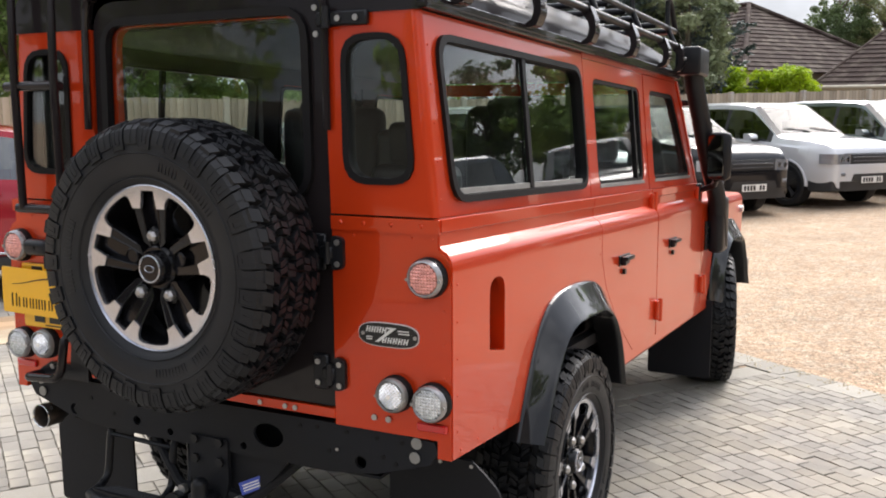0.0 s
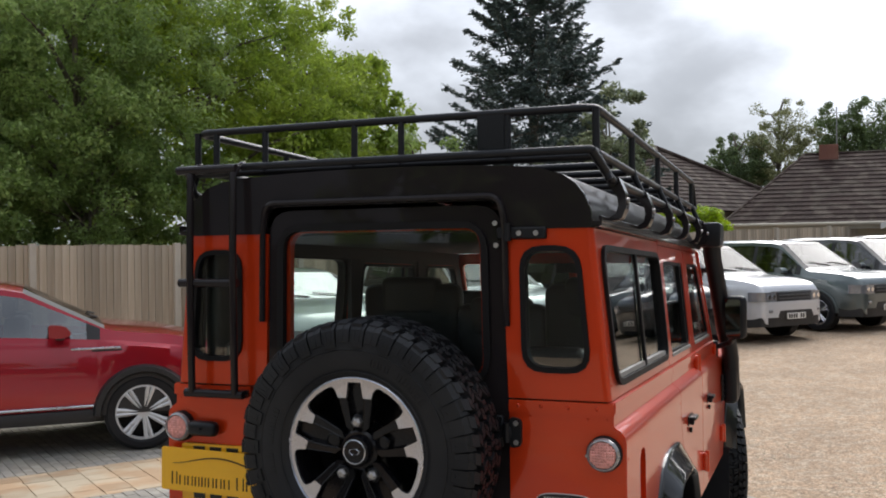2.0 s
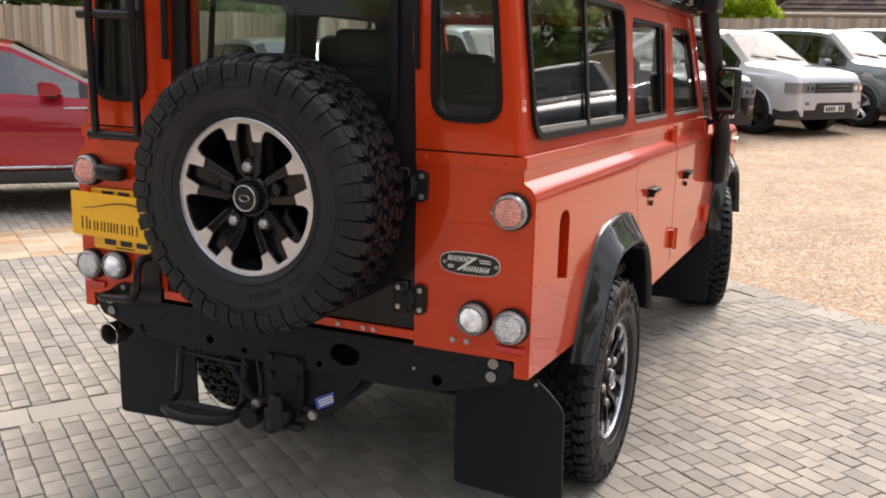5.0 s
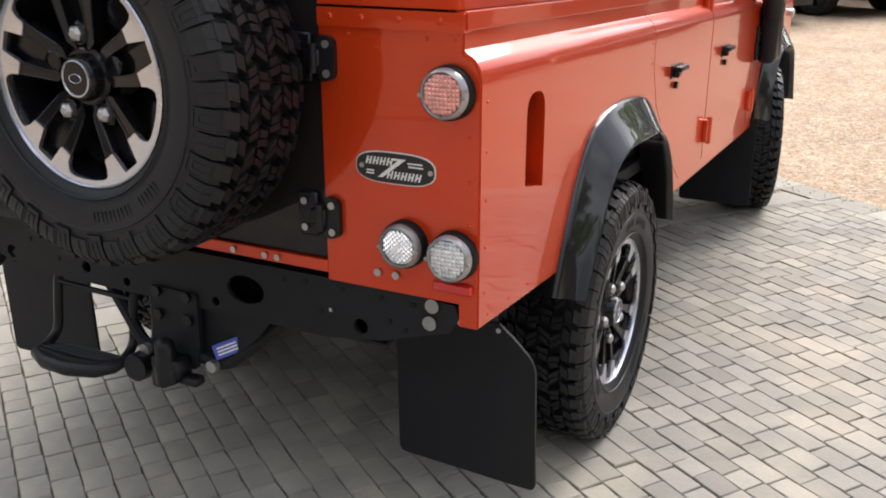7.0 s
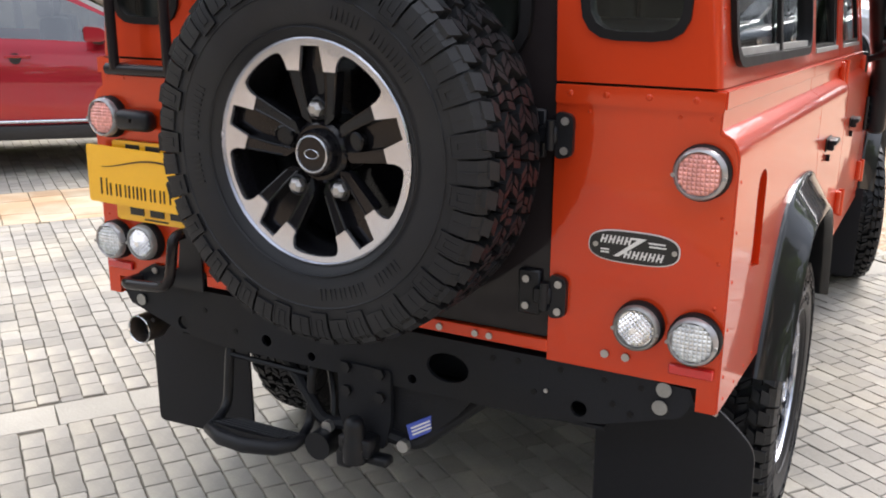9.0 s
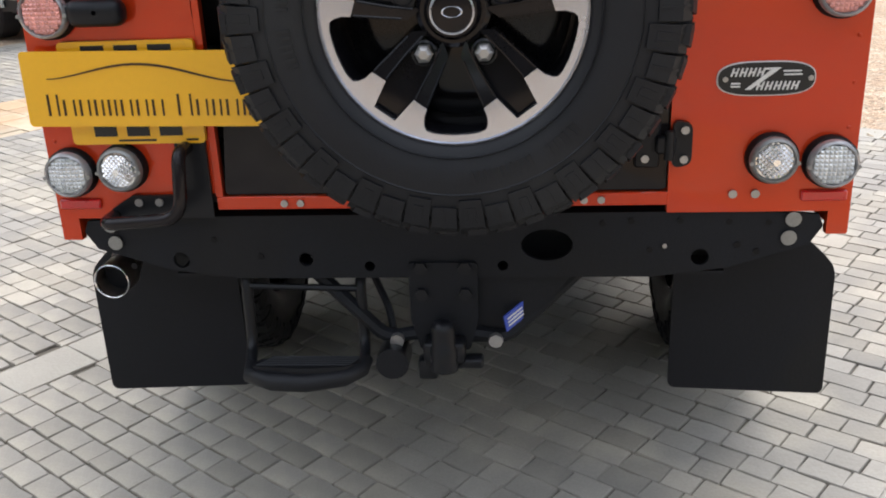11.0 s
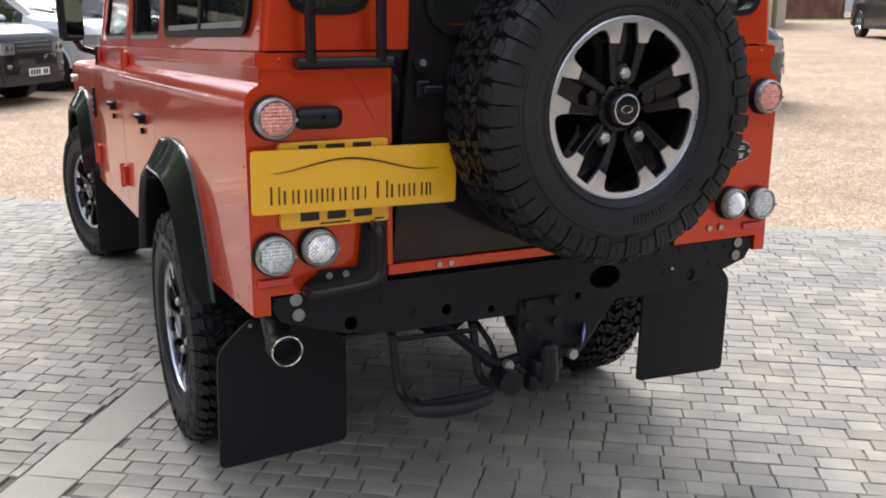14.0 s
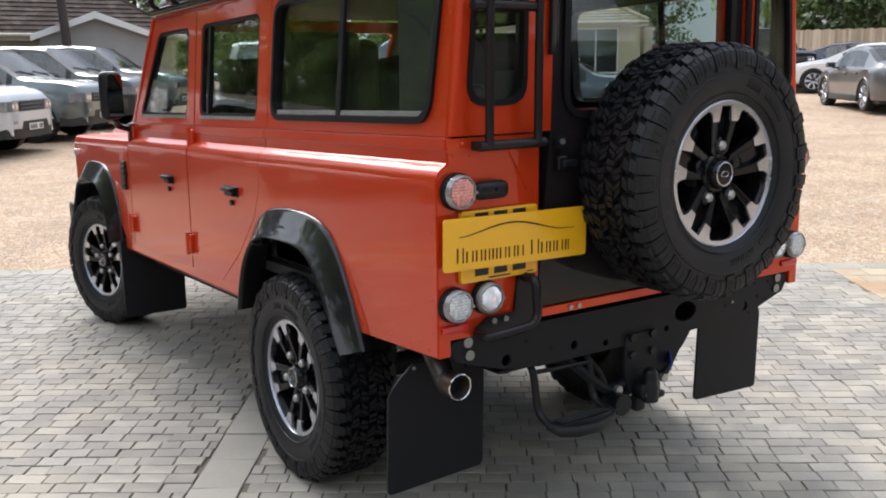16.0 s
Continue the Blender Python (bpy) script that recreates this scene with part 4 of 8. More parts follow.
box(bm, -0.06, -0.015, -0.075, -0.03, 0.40, 0.45, 0.01, 2)
box(bm, 0.015, 0.085, -0.07, -0.03, 0.425, 0.45, 0.006)
tube(bm, [(-0.115, 0.0, 0.44), (-0.13, 0.03, 0.53), (-0.18, 0.08, 0.62)], 0.009, 6, 0.03)
vpart("towing_socket", bm, SATIN_BLACK, tow, smooth=45)
bm = bmesh.new()
box(bm, -0.034, 0.034, -0.002, 0.002, -0.020, 0.020, turn=pose(0.155, -0.022, 0.535, 0, -14, 50))
tag = vpart("label_tag", bm, BLUE_TAG, tow, "small blue printed label tag")
bm = bmesh.new()
for k in (-0.009, 0.0, 0.009):
    box(bm, -0.026, 0.024, -0.003, -0.002, k - 0.002, k + 0.002, turn=pose(0.155, -0.022, 0.535, 0, -14, 50))
vpart("tag_print", bm, PLATE_WHITE, tow)

bm = bmesh.new()
tube(bm, [(-0.455, 0.12, 0.65), (-0.450, 0.04, 0.62), (-0.444, 0.012, 0.46), (-0.436, -0.05, 0.432)], 0.013, 9, 0.03)
tube(bm, [(-0.190, 0.12, 0.65), (-0.194, 0.055, 0.60), (-0.188, 0.035, 0.46), (-0.182, -0.02, 0.434)], 0.013, 9, 0.03)
tube(bm, [(-0.449, 0.035, 0.60), (-0.193, 0.052, 0.585)], 0.008, 7)
step = vpart("drop_step", bm, SATIN_BLACK, label="black hooped tail step", smooth=50)
bm = bmesh.new()
tube(bm, [(-0.440, -0.030, 0.436), (-0.428, -0.078, 0.430), (-0.375, -0.098, 0.425), (-0.300, -0.100, 0.423), (-0.220, -0.078, 0.426), (-0.184, -0.048, 0.431), (-0.178, -0.010, 0.436)], [0.014, 0.019, 0.021, 0.021, 0.021, 0.018, 0.014], 12)
vpart("step_pad", bm, RUBBER, step, "ribbed black rubber tread on the hoop", smooth=60)

bm = bmesh.new()
pad = rpoly([(-0.432, -0.082), (-0.300, -0.104), (-0.200, -0.080), (-0.184, 0.004), (-0.418, -0.010)], [0.035, 0.06, 0.035, 0.02, 0.02])
plate(bm, [pad], lambda a, b, d: Vector((a, b, d - b * 0.22)), 0.418, 0.436)
for k in range(5):
    tube(bm, [(-0.415 + 0.004 * k, -0.070 + 0.017 * k, 0.4515 - 0.0037 * k), (-0.205 + 0.003 * k, -0.066 + 0.017 * k, 0.4505 - 0.0037 * k)], 0.0028, 5)
vpart("tread_plate", bm, RUBBER, step, "ribbed black rubber tread inside the hoop", smooth=40)

# bracket, grab rail, exhaust
bm = bmesh.new()
plate(bm, [rpoly([(-0.71, 0.778), (-0.71, 0.80), (-0.66, 0.83), (-0.565, 0.83), (-0.55, 0.95), (-0.485, 0.95), (-0.485, 0.778)], 0.004)], back, -0.012, -0.004)
rail = vpart("grab_rail", bm, SATIN_BLACK, label="bent black tubular grab rail on a bracket")
bm = bmesh.new()
tube(bm, [(-0.525, -0.012, 0.935), (-0.525, -0.065, 0.935), (-0.53, -0.085, 0.80), (-0.705, -0.075, 0.785), (-0.705, -0.010, 0.785)], 0.0145, 10, 0.045)
vpart("rail_tube", bm, GLOSS_BLACK, rail, smooth=50)
bm = bmesh.new()
tube(bm, [(-0.752, 0.062, 0.620), (-0.752, 0.09, 0.624), (-0.745, 0.17, 0.70), (-0.66, 0.36, 0.70), (-0.55, 0.6, 0.66)], 0.036, 18, 0.05)
vpart("exhaust_pipe", bm, TIP_STEEL, smooth=50)
bm = bmesh.new()
lathe(bm, [(-0.53, 0.0), (-0.53, 0.085), (-0.515, 0.098), (-0.14, 0.098), (-0.125, 0.085), (-0.125, 0.0)], 24, lambda a, r, t: Vector((a, 0.46 + 1.25 * r * math.cos(t), 0.625 + 0.95 * r * math.sin(t))))
vpart("silencer", bm, MATT_BLACK, label="sooty oval rear silencer", smooth=50)
bm = bmesh.new()
lathe(bm, [(0.075, 0.039), (0.07, 0.041), (0.007, 0.041), (0.004, 0.0396), (0.006, 0.0372), (0.07, 0.036)], 24, about("y", (-0.752, 0.008, 0.620)))
vpart("exhaust_tip", bm, TIP_STEEL, label="sooty steel exhaust tip", smooth=50)
bm = bmesh.new()
lathe(bm, [(0.0075, 0.0412), (0.0035, 0.0410), (0.0025, 0.0390), (0.0045, 0.0368), (0.009, 0.0366)], 28, about("y", (-0.752, 0.008, 0.620)))
vpart("tip_lip", bm, CHROME, label="bright rolled lip of the exhaust tip", smooth=60)
bm = bmesh.new()
disc(bm, (-0.752, 0.020, 0.620), "y", 0.0355, 0.06, 0.04, 20)
vpart("exhaust_bore", bm, MATT_BLACK)

# lamps on the tail
def facets(bm, cx, cz, r, pitch, turn, y0, bulge, h):
    """A domed disc of small pyramids, as moulded into a lamp lens."""
    n, ct, st = int(r / pitch) + 1, math.cos(turn), math.sin(turn)
    for i in range(-n, n + 1):
        for j in range(-n, n + 1):
            a, b = i * pitch, j * pitch
            if math.hypot(a, b) > r - pitch * 0.35:
                continue
            def at_(da, db, up):
                p, q = a + da, b + db
                d2 = min(1.0, (p * p + q * q) / (r * r))
                return bm.verts.new((cx + p * ct - q * st, y0 - bulge * (1 - d2) - up, cz + p * st + q * ct))
            k = pitch / 2
            c = [at_(-k, -k, 0), at_(k, -k, 0), at_(k, k, 0), at_(-k, k, 0)]
            m = at_(0, 0, h)
            for q in range(4):
                bm.faces.new((c[q], c[(q + 1) % 4], m))


LAMPS = [(0.772, 1.217, 0.052, LENS_RED, "stop_lamp", "round clear-pink stop and tail lamp"), (0.784, 0.883, 0.051, LENS_CLEAR, "tail_lamp", "round clear gridded tail lamp"),
         (0.670, 0.892, 0.049, LENS_PRISM, "reversing_lamp", "round clear prismatic reversing lamp")]
for s in (-1, 1):
    for x, z, r, lens, name, label in LAMPS:
        bm = bmesh.new()
        lathe(bm, [(0.0, 0), (0.0, r + 0.003), (-0.020, r + 0.002), (-0.024, r - 0.002), (-0.024, 0)], 28, about("y", (s * x, 0, z)))
        lamp = vpart(name, bm, SEAL, label=label, smooth=50)
        bm = bmesh.new()
        lathe(bm, [(-0.022, r - 0.001), (-0.038, r - 0.003), (-0.041, r - 0.008), (-0.037, r - 0.011), (-0.030, r - 0.011)], 28, about("y", (s * x, 0, z)))
        vpart("bezel", bm, DULL_METAL if lens is LENS_PRISM else LENS_RIM, lamp, smooth=60)
        bm = bmesh.new()
        lathe(bm, [(-0.030, r - 0.008), (-0.034, r - 0.011), (-0.036, 0)], 28, about("y", (s * x, 0, z)))
        if lens is LENS_PRISM:
            facets(bm, s * x, z, r - 0.010, 0.0075, math.pi / 4, -0.037, 0.008, 0.0034)
            disc(bm, (s * x, -0.044, z), "y", 0.007, 0, -0.007, 10, 0.003)
        else:
            facets(bm, s * x, z, r - 0.010, 0.0085, 0.0, -0.037, 0.006, 0.0022)
        vpart("lens", bm, lens, lamp, smooth=0)
        for k in (-1, 1):
            bm = bmesh.new()
            disc(bm, (s * x + k * (r - 0.004), -0.036, z - 0.004), "y", 0.0045, 0, -0.005, 8)
            vpart("screw", bm, DULL_METAL, lamp)
    bm = bmesh.new()
    box(bm, *sorted((s * 0.735, s * 0.826)), -0.010, 0.0, 0.800, 0.822, 0.003)
    vpart("reflector", bm, RED_REFLECTOR, label="red rectangular reflector")

# badge: black oval with a silver rim and bars in place of the brand name
bm = bmesh.new()
oval = [(0.647 + 0.094 * math.copysign(abs(math.cos(t)) ** 0.62, math.cos(t)), 1.051 + 0.034 * math.copysign(abs(math.sin(t)) ** 0.75, math.sin(t))) for t in [2 * math.pi * i / 40 for i in range(40)]]
plate(bm, [oval], back, -0.004, 0.0)
badge = vpart("badge", bm, SILVER_PRINT, label="black oval metal badge with silver rim")
bm = bmesh.new()
plate(bm, [[(0.647 + (a - 0.647) * 0.975, 1.051 + (b - 1.051) * 0.93) for a, b in oval]], back, -0.006, -0.003)
vpart("badge_face", bm, INK, badge)
bm = bmesh.new()
# two rows of slanted bars and a zigzag stand in for the maker's mark
for x0, n, z0 in ((0.578, 4, 1.056), (0.628, 5, 1.029)):
    for k in range(n):
        xa = x0 + k * 0.0165
        for da, db, za, zb in ((0.0, 0.0035, 0.0, 0.0165), (0.0085, 0.012, 0.0, 0.0165), (0.0035, 0.0085, 0.0065, 0.0095)):
            plate(bm, [[(xa + da + za * 0.3, z0 + za), (xa + db + za * 0.3, z0 + za), (xa + db + zb * 0.3, z0 + zb), (xa + da + zb * 0.3, z0 + zb)]], back, -0.0075, -0.0055)
plate(bm, [[(0.642, 1.0725), (0.674, 1.0725), (0.625, 1.0350), (0.618, 1.0300), (0.607, 1.0300), (0.655, 1.0685), (0.642, 1.0685)]], back, -0.0076, -0.0055)
for x0, x1, z in ((0.678, 0.712, 1.064), (0.680, 0.714, 1.057), (0.580, 0.598, 1.041), (0.580, 0.598, 1.035)):
    plate(bm, [[(x0, z), (x1, z), (x1, z + 0.003), (x0, z + 0.003)]], back, -0.0075, -0.0055)
vpart("badge_print", bm, SILVER_PRINT, badge, smooth=0)
for x in (0.569, 0.731):
    bm = bmesh.new()
    disc(bm, (x, -0.006, 1.051), "y", 0.0055, 0, -0.003, 8)
    vpart("screw", bm, STEEL, badge)

# yellow registration plate with the dealer's plate over it
bm = bmesh.new()
plate(bm, [rpoly([(-0.765, 0.945), (-0.481, 0.945), (-0.481, 1.158), (-0.765, 1.158)], 0.01)], back, -0.016, -0.002)
reg = vpart("registration_plate", bm, YELLOW, label="square yellow registration plate, mostly covered")
bm = bmesh.new()
for x0 in (-0.715, -0.645, -0.575):
    for z0, z1 in ((1.125, 1.150), (0.962, 0.985)):
        bm.free(); bm = bmesh.new()
        plate(bm, [[(x0, z0), (x0 + 0.048, z0), (x0 + 0.048, z1), (x0, z1)]], back, -0.018, -0.0155)
        vpart("plate_bar", bm, INK, reg, smooth=0)
        bm = bmesh.new()
plate(bm, [[(-0.665, 0.951), (-0.585, 0.951), (-0.585, 0.955), (-0.665, 0.955)]], back, -0.018, -0.0155)
plate(bm, [[(-0.52, 0.951), (-0.495, 0.951), (-0.495, 0.955), (-0.52, 0.955)]], back, -0.018, -0.0155)
bm.verts.index_update()
for piece in islands(bm):
    vpart("registration_bar", piece, INK, reg, smooth=0)
TILT = radians(-0.9)
tiltd = lambda a, b, d: Vector((-0.569 + a * math.cos(TILT) - b * math.sin(TILT), -0.034 + d, 1.063 + a * math.sin(TILT) + b * math.cos(TILT)))
bm = bmesh.new()
plate(bm, [rpoly([(-0.270, -0.077), (0.270, -0.077), (0.270, 0.077), (-0.270, 0.077)], 0.010)], tiltd, -0.003, 0.002)
dealer = vpart("dealer_plate", bm, YELLOW, label="yellow dealer plate with dark swoosh")
bm = bmesh.new()
top = [(-0.218 + 0.436 * t, 0.022 + 0.034 * math.sin(math.pi * min(1, t * 1.12)) ** 1.6 - 0.006 * t) for t in [i / 24 for i in range(25)]]
low2 = [(a, b - 0.0012 - 0.0035 * math.sin(math.pi * i / 24)) for i, (a, b) in enumerate(top)]
plate(bm, [top + list(reversed(low2))], tiltd, -0.005, -0.002)
vpart("swoosh", bm, BROWN_INK, dealer, smooth=0)
bm = bmesh.new()
# the trade name as plain strokes of its letters' sizes
x = -0.226
for k, (w, tall) in enumerate([(18, 1), (19, 0), (17, 0), (15, 0), (14, 0), (18, 0), (18, 0), (18, 0), (0, 0), (22, 1), (18, 0), (15, 0), (19, 0), (12, 0)]):
    if not w:
        x += 0.020; continue
    w *= 0.00150; h = 0.044 if tall else 0.033
    for a0, a1, b0, b1 in ((0.001, 0.0055, 0, h), (w - 0.0060, w - 0.0025, 0, h)):
        plate(bm, [[(x + a0, b0 - 0.054), (x + a1, b0 - 0.054), (x + a1, b1 - 0.054), (x + a0, b1 - 0.054)]], tiltd, -0.005, -0.002)
    x += w + 0.0060
bm.verts.index_update()
for piece in islands(bm):
    vpart("name_bar", piece, BROWN_INK, dealer, smooth=0)
bm = bmesh.new()
box(bm, -0.724, -0.606, -0.048, 0.0, 1.188, 1.243, 0.021, 4)
pl = vpart("plate_lamp", bm, SATIN_BLACK, label="black number-plate lamp housing", smooth=50)
bm = bmesh.new()
disc(bm, (-0.66, -0.045, 1.217), "y", 0.005, 0, -0.003, 8)
vpart("screw", bm, STEEL, pl)

# ladder on the tail
bm = bmesh.new()
for x in (-0.690, -0.512):
    tube(bm, [(x, -0.055, 1.345), (x, -0.060, 1.75), (x, -0.050, 2.13), (x, 0.02, 2.155)], 0.0135, 9, 0.04)
ladder = vpart("tail_ladder", bm, GLOSS_BLACK, label="black tubular ladder up to the roof rack", smooth=50)
for z, a, b in ((1.345, -0.722, -0.482), (1.735, -0.742, -0.50), (2.135, -0.745, -0.50)):
    bm = bmesh.new()
    tube(bm, [(a, -0.048, z), (b, -0.048, z)], 0.0155, 10)
    if z < 1.5:
        for x in (-0.705, -0.50):
            box(bm, x - 0.015, x + 0.015, -0.045, 0.0, z - 0.014, z + 0.014, 0.003)
    vpart("rung", bm, GLOSS_BLACK, ladder, smooth=50)

# roof rack
Y0, Y1, XR = 0.0, 2.72, 0.742
ZL, ZU = 2.145, 2.285
bm = bmesh.new()
tube(bm, [(-XR, Y0 + 0.1, ZL), (-XR, Y0, ZL), (XR, Y0, ZL), (XR, Y0 + 0.1, ZL), (XR, Y1, ZL), (-XR, Y1, ZL)], 0.0135, 9, 0.018)
tube(bm, [(-XR, Y0 + 0.1, ZL), (-XR, Y1, ZL)], 0.0135, 9)
rack = vpart("roof_rack", bm, SATIN_BLACK, label="black tubular roof rack with double rails", smooth=50)
bm = bmesh.new()
tube(bm, [(-XR, 2.60, ZU - 0.0), (-XR, 0.07, ZU), (XR, 0.07, ZU), (XR, 2.60, ZU), (XR, 2.72, ZL), ], 0.0135, 9, 0.06)
vpart("upper_rail", bm, SATIN_BLACK, rack, smooth=50)
XB, ZB = 0.782, 2.058                            # deck bar along each side
for s in (-1, 1):
    for y in (0.07, 0.70, 1.33, 1.93, 2.55):
        bm = bmesh.new()
        tube(bm, [(s * XR, y, ZU), (s * XR, y, ZL), (s * XB, y + 0.005, ZB)], 0.0125, 8, 0.03)
        vpart("post", bm, SATIN_BLACK, rack, smooth=50)
    bm = bmesh.new()
    tube(bm, [(s * XR, 0.004, ZL), (s * XB, 0.10, ZB), (s * XB, 0.20, ZB), (s * XB, 2.62, ZB)], 0.0145, 10, 0.03)
    vpart("side_bar", bm, SATIN_BLACK, rack, smooth=50)
    for y in (0.16, 0.68, 1.22, 1.76, 2.30, 2.60):
        bm = bmesh.new()
        # a curved foot that hooks from the deck bar into the gutter
        hook = [(0.764, ZB + 0.012), (0.798, ZB + 0.014), (0.820, 2.020), (0.822, 1.975), (0.806, 1.938), (0.770, 1.930), (0.768, 1.944), (0.790, 1.956), (0.797, 1.985), (0.792, 2.015), (0.766, 2.040)]
        plate(bm, [rpoly(hook, 0.008)], lambda a, b, d, s=s, y=y: Vector((s * a, y + d, b)), -0.027, 0.027)
        foot = vpart("gutter_clamp", bm, GLOSS_BLACK, rack, "curved black rack foot hooked into the gutter", smooth=40)
        bm = bmesh.new()
        disc(bm, (s * 0.820, y, 1.998), "x", 0.0085, 0, s * 0.008, 8, 0.002)
        vpart("clamp_bolt", bm, STEEL, foot)
for y in (0.03, 0.30, 0.55, 0.80, 1.05, 1.30, 1.55, 1.80, 2.05, 2.30, 2.55):
    bm = bmesh.new()
    tube(bm, [(-XR, y + 0.04, ZL - 0.012), (XR, y + 0.04, ZL - 0.012)], 0.0135, 8)
    vpart("cross_bar", bm, SATIN_BLACK, rack, smooth=50)
for x in (-0.660, -0.454, -0.098, 0.078, 0.455):
    bm = bmesh.new()
    tube(bm, [(x, 0.066, ZL - 0.012), (x, 0.070, ZU)], 0.0118, 8)
    vpart("post", bm, SATIN_BLACK, rack, smooth=50)
bm = bmesh.new()
box(bm, 0.352, 0.448, 0.058, 0.078, ZL, ZU, 0.003)
vpart("mounting_plate", bm, SATIN_BLACK, rack)

# cabin: floor, dash, steering wheel, seats
bm = bmesh.new()
box(bm, -0.80, 0.80, 0.03, 3.05, 0.80, 0.84)
box(bm, -0.78, -0.45, 0.40, 1.50, 0.84, 1.08, 0.02); box(bm, 0.45, 0.78, 0.40, 1.50, 0.84, 1.08, 0.02)
vpart("cabin_floor", bm, TRIM_DARK)
bm = bmesh.new()
box(bm, -0.76, 0.76, 2.72, 3.04, 0.84, 1.33, 0.03, 2)
dash = vpart("dashboard", bm, TRIM_DARK)
bm = bmesh.new()
ring = [(0.38 + 0.185 * math.cos(t), 2.55 + 0.07 * math.sin(t), 1.33 + 0.17 * math.sin(t)) for t in [2 * math.pi * i / 28 for i in range(28)]]
tube(bm, ring, 0.014, 7, closed=True)
tube(bm, [(0.38, 2.55, 1.33), (0.38, 2.80, 1.20)], 0.025, 8)
tube(bm, [(0.20, 2.55, 1.33), (0.56, 2.55, 1.33)], 0.015, 6)
vpart("steering_wheel", bm, TRIM_DARK, dash, smooth=50)
bm = bmesh.new()
box(bm, -0.09, 0.09, 2.74, 2.755, 1.78, 1.84, 0.008)
vpart("interior_mirror", bm, SATIN_BLACK, dash)


def seat(x, y, w, top, base=0.98, rest=0.19):
    bm = bmesh.new()
    box(bm, x - w / 2, x + w / 2, y, y + 0.48, base, base + 0.14, 0.04, 3)
    st = vpart("seat", bm, SEAT_CLOTH, label="dark padded seat", smooth=60)
    bm = bmesh.new()
    box(bm, x - w / 2, x + w / 2, y - 0.07, y + 0.07, base + 0.10, top - rest, 0.05, 3)
    vpart("backrest", bm, SEAT_CLOTH, st, smooth=60)
    bm = bmesh.new()
    box(bm, x - 0.15, x + 0.15, y - 0.075, y + 0.035, top - 0.19, top, 0.035, 3)
    for k in (-0.05, 0.05):
        tube(bm, [(x + k, y - 0.02, top - 0.25), (x + k, y - 0.02, top - 0.15)], 0.006, 6)
    vpart("headrest", bm, SEAT_CLOTH, st, smooth=60)
    bm = bmesh.new()
    box(bm, x - w / 2 + 0.05, x + w / 2 - 0.05, y + 0.02, y + 0.42, 0.84, base + 0.01, 0.01)
    vpart("seat_base", bm, TRIM_DARK, st)


for x, y, w, top in ((-0.44, 2.28, 0.50, 1.68), (0.44, 2.28, 0.50, 1.68), (-0.46, 1.42, 0.50, 1.755), (0.0, 1.42, 0.44, 1.66), (0.46, 1.42, 0.50, 1.755), (-0.46, 0.52, 0.46, 1.50), (0.46, 0.52, 0.46, 1.50)):
    seat(x, y, w, top, rest=0.03 if y == 1.42 else 0.19)
bm = bmesh.new()
box(bm, -0.722, -0.655, 0.06, 0.40, 1.28, 1.86, 0.03, 3)
box(bm, -0.650, -0.600, 0.07, 0.37, 1.20, 1.52, 0.025, 3)
vpart("folded_seat", bm, SEAT_CLOTH, label="dark folding seat stowed against the side", smooth=60)

# running gear
bm = bmesh.new()
for s in (-1, 1):
    box(bm, *sorted((s * 0.40, s * 0.48)), 0.62, 4.3, 0.52, 0.64, 0.01)
    box(bm, *sorted((s * 0.40, s * 0.48)), 0.12, 0.64, 0.634, 0.745, 0.01)
for y in (1.0, 3.797):
    tube(bm, [(-0.66, y, 0.395), (0.66, y, 0.395)], 0.048, 12)
    lathe(bm, [(-0.12, 0.05), (-0.06, 0.14), (0.05, 0.14), (0.12, 0.06)], 16, about("y", (0.14 if y < 2 else 0.2, y, 0.40)))
    for s in (-1, 1):
        tube(bm, [(s * 0.45, y, 0.42), (s * 0.45, y, 0.62)], 0.06, 12)
box(bm, -0.02, 0.38, 0.16, 0.60, 0.57, 0.74, 0.03, 2)
box(bm, -0.35, 0.35, 1.5, 3.2, 0.50, 0.70, 0.03)
tube(bm, [(0.10, 1.0, 0.42), (0.08, 2.2, 0.50)], 0.035, 10)
vpart("chassis", bm, MATT_BLACK, smooth=45)

# ---- wheels: axle along local x, outer face towards +x ----
wheel_fn = lambda a, r, t: Vector((a, r * math.cos(t), r * math.sin(t)))


def wedge(bm, x0, x1, r0, r1, t0, t1, skew=0.0, drop=0.0):
    """A tread block between two widths, radii and angles; skew turns it along the tread, drop lowers its outer edge."""
    vs = []
    for r in (r0, r1):
        for x, sk, dr in ((x0, 0, 0), (x1, skew, drop)):
            for t in (t0, t1):
                k = 0.9 if r == r1 else 1.0
                tm = (t0 + t1) / 2
                vs.append(bm.verts.new(wheel_fn(x, r - (dr if r == r1 else dr * 0.9), tm + (t - tm) * k + sk)))
    for f in ((0, 1, 3, 2), (4, 6, 7, 5), (0, 4, 5, 1), (2, 3, 7, 6), (0, 2, 6, 4), (1, 5, 7, 3)):
        bm.faces.new([vs[i] for i in f])


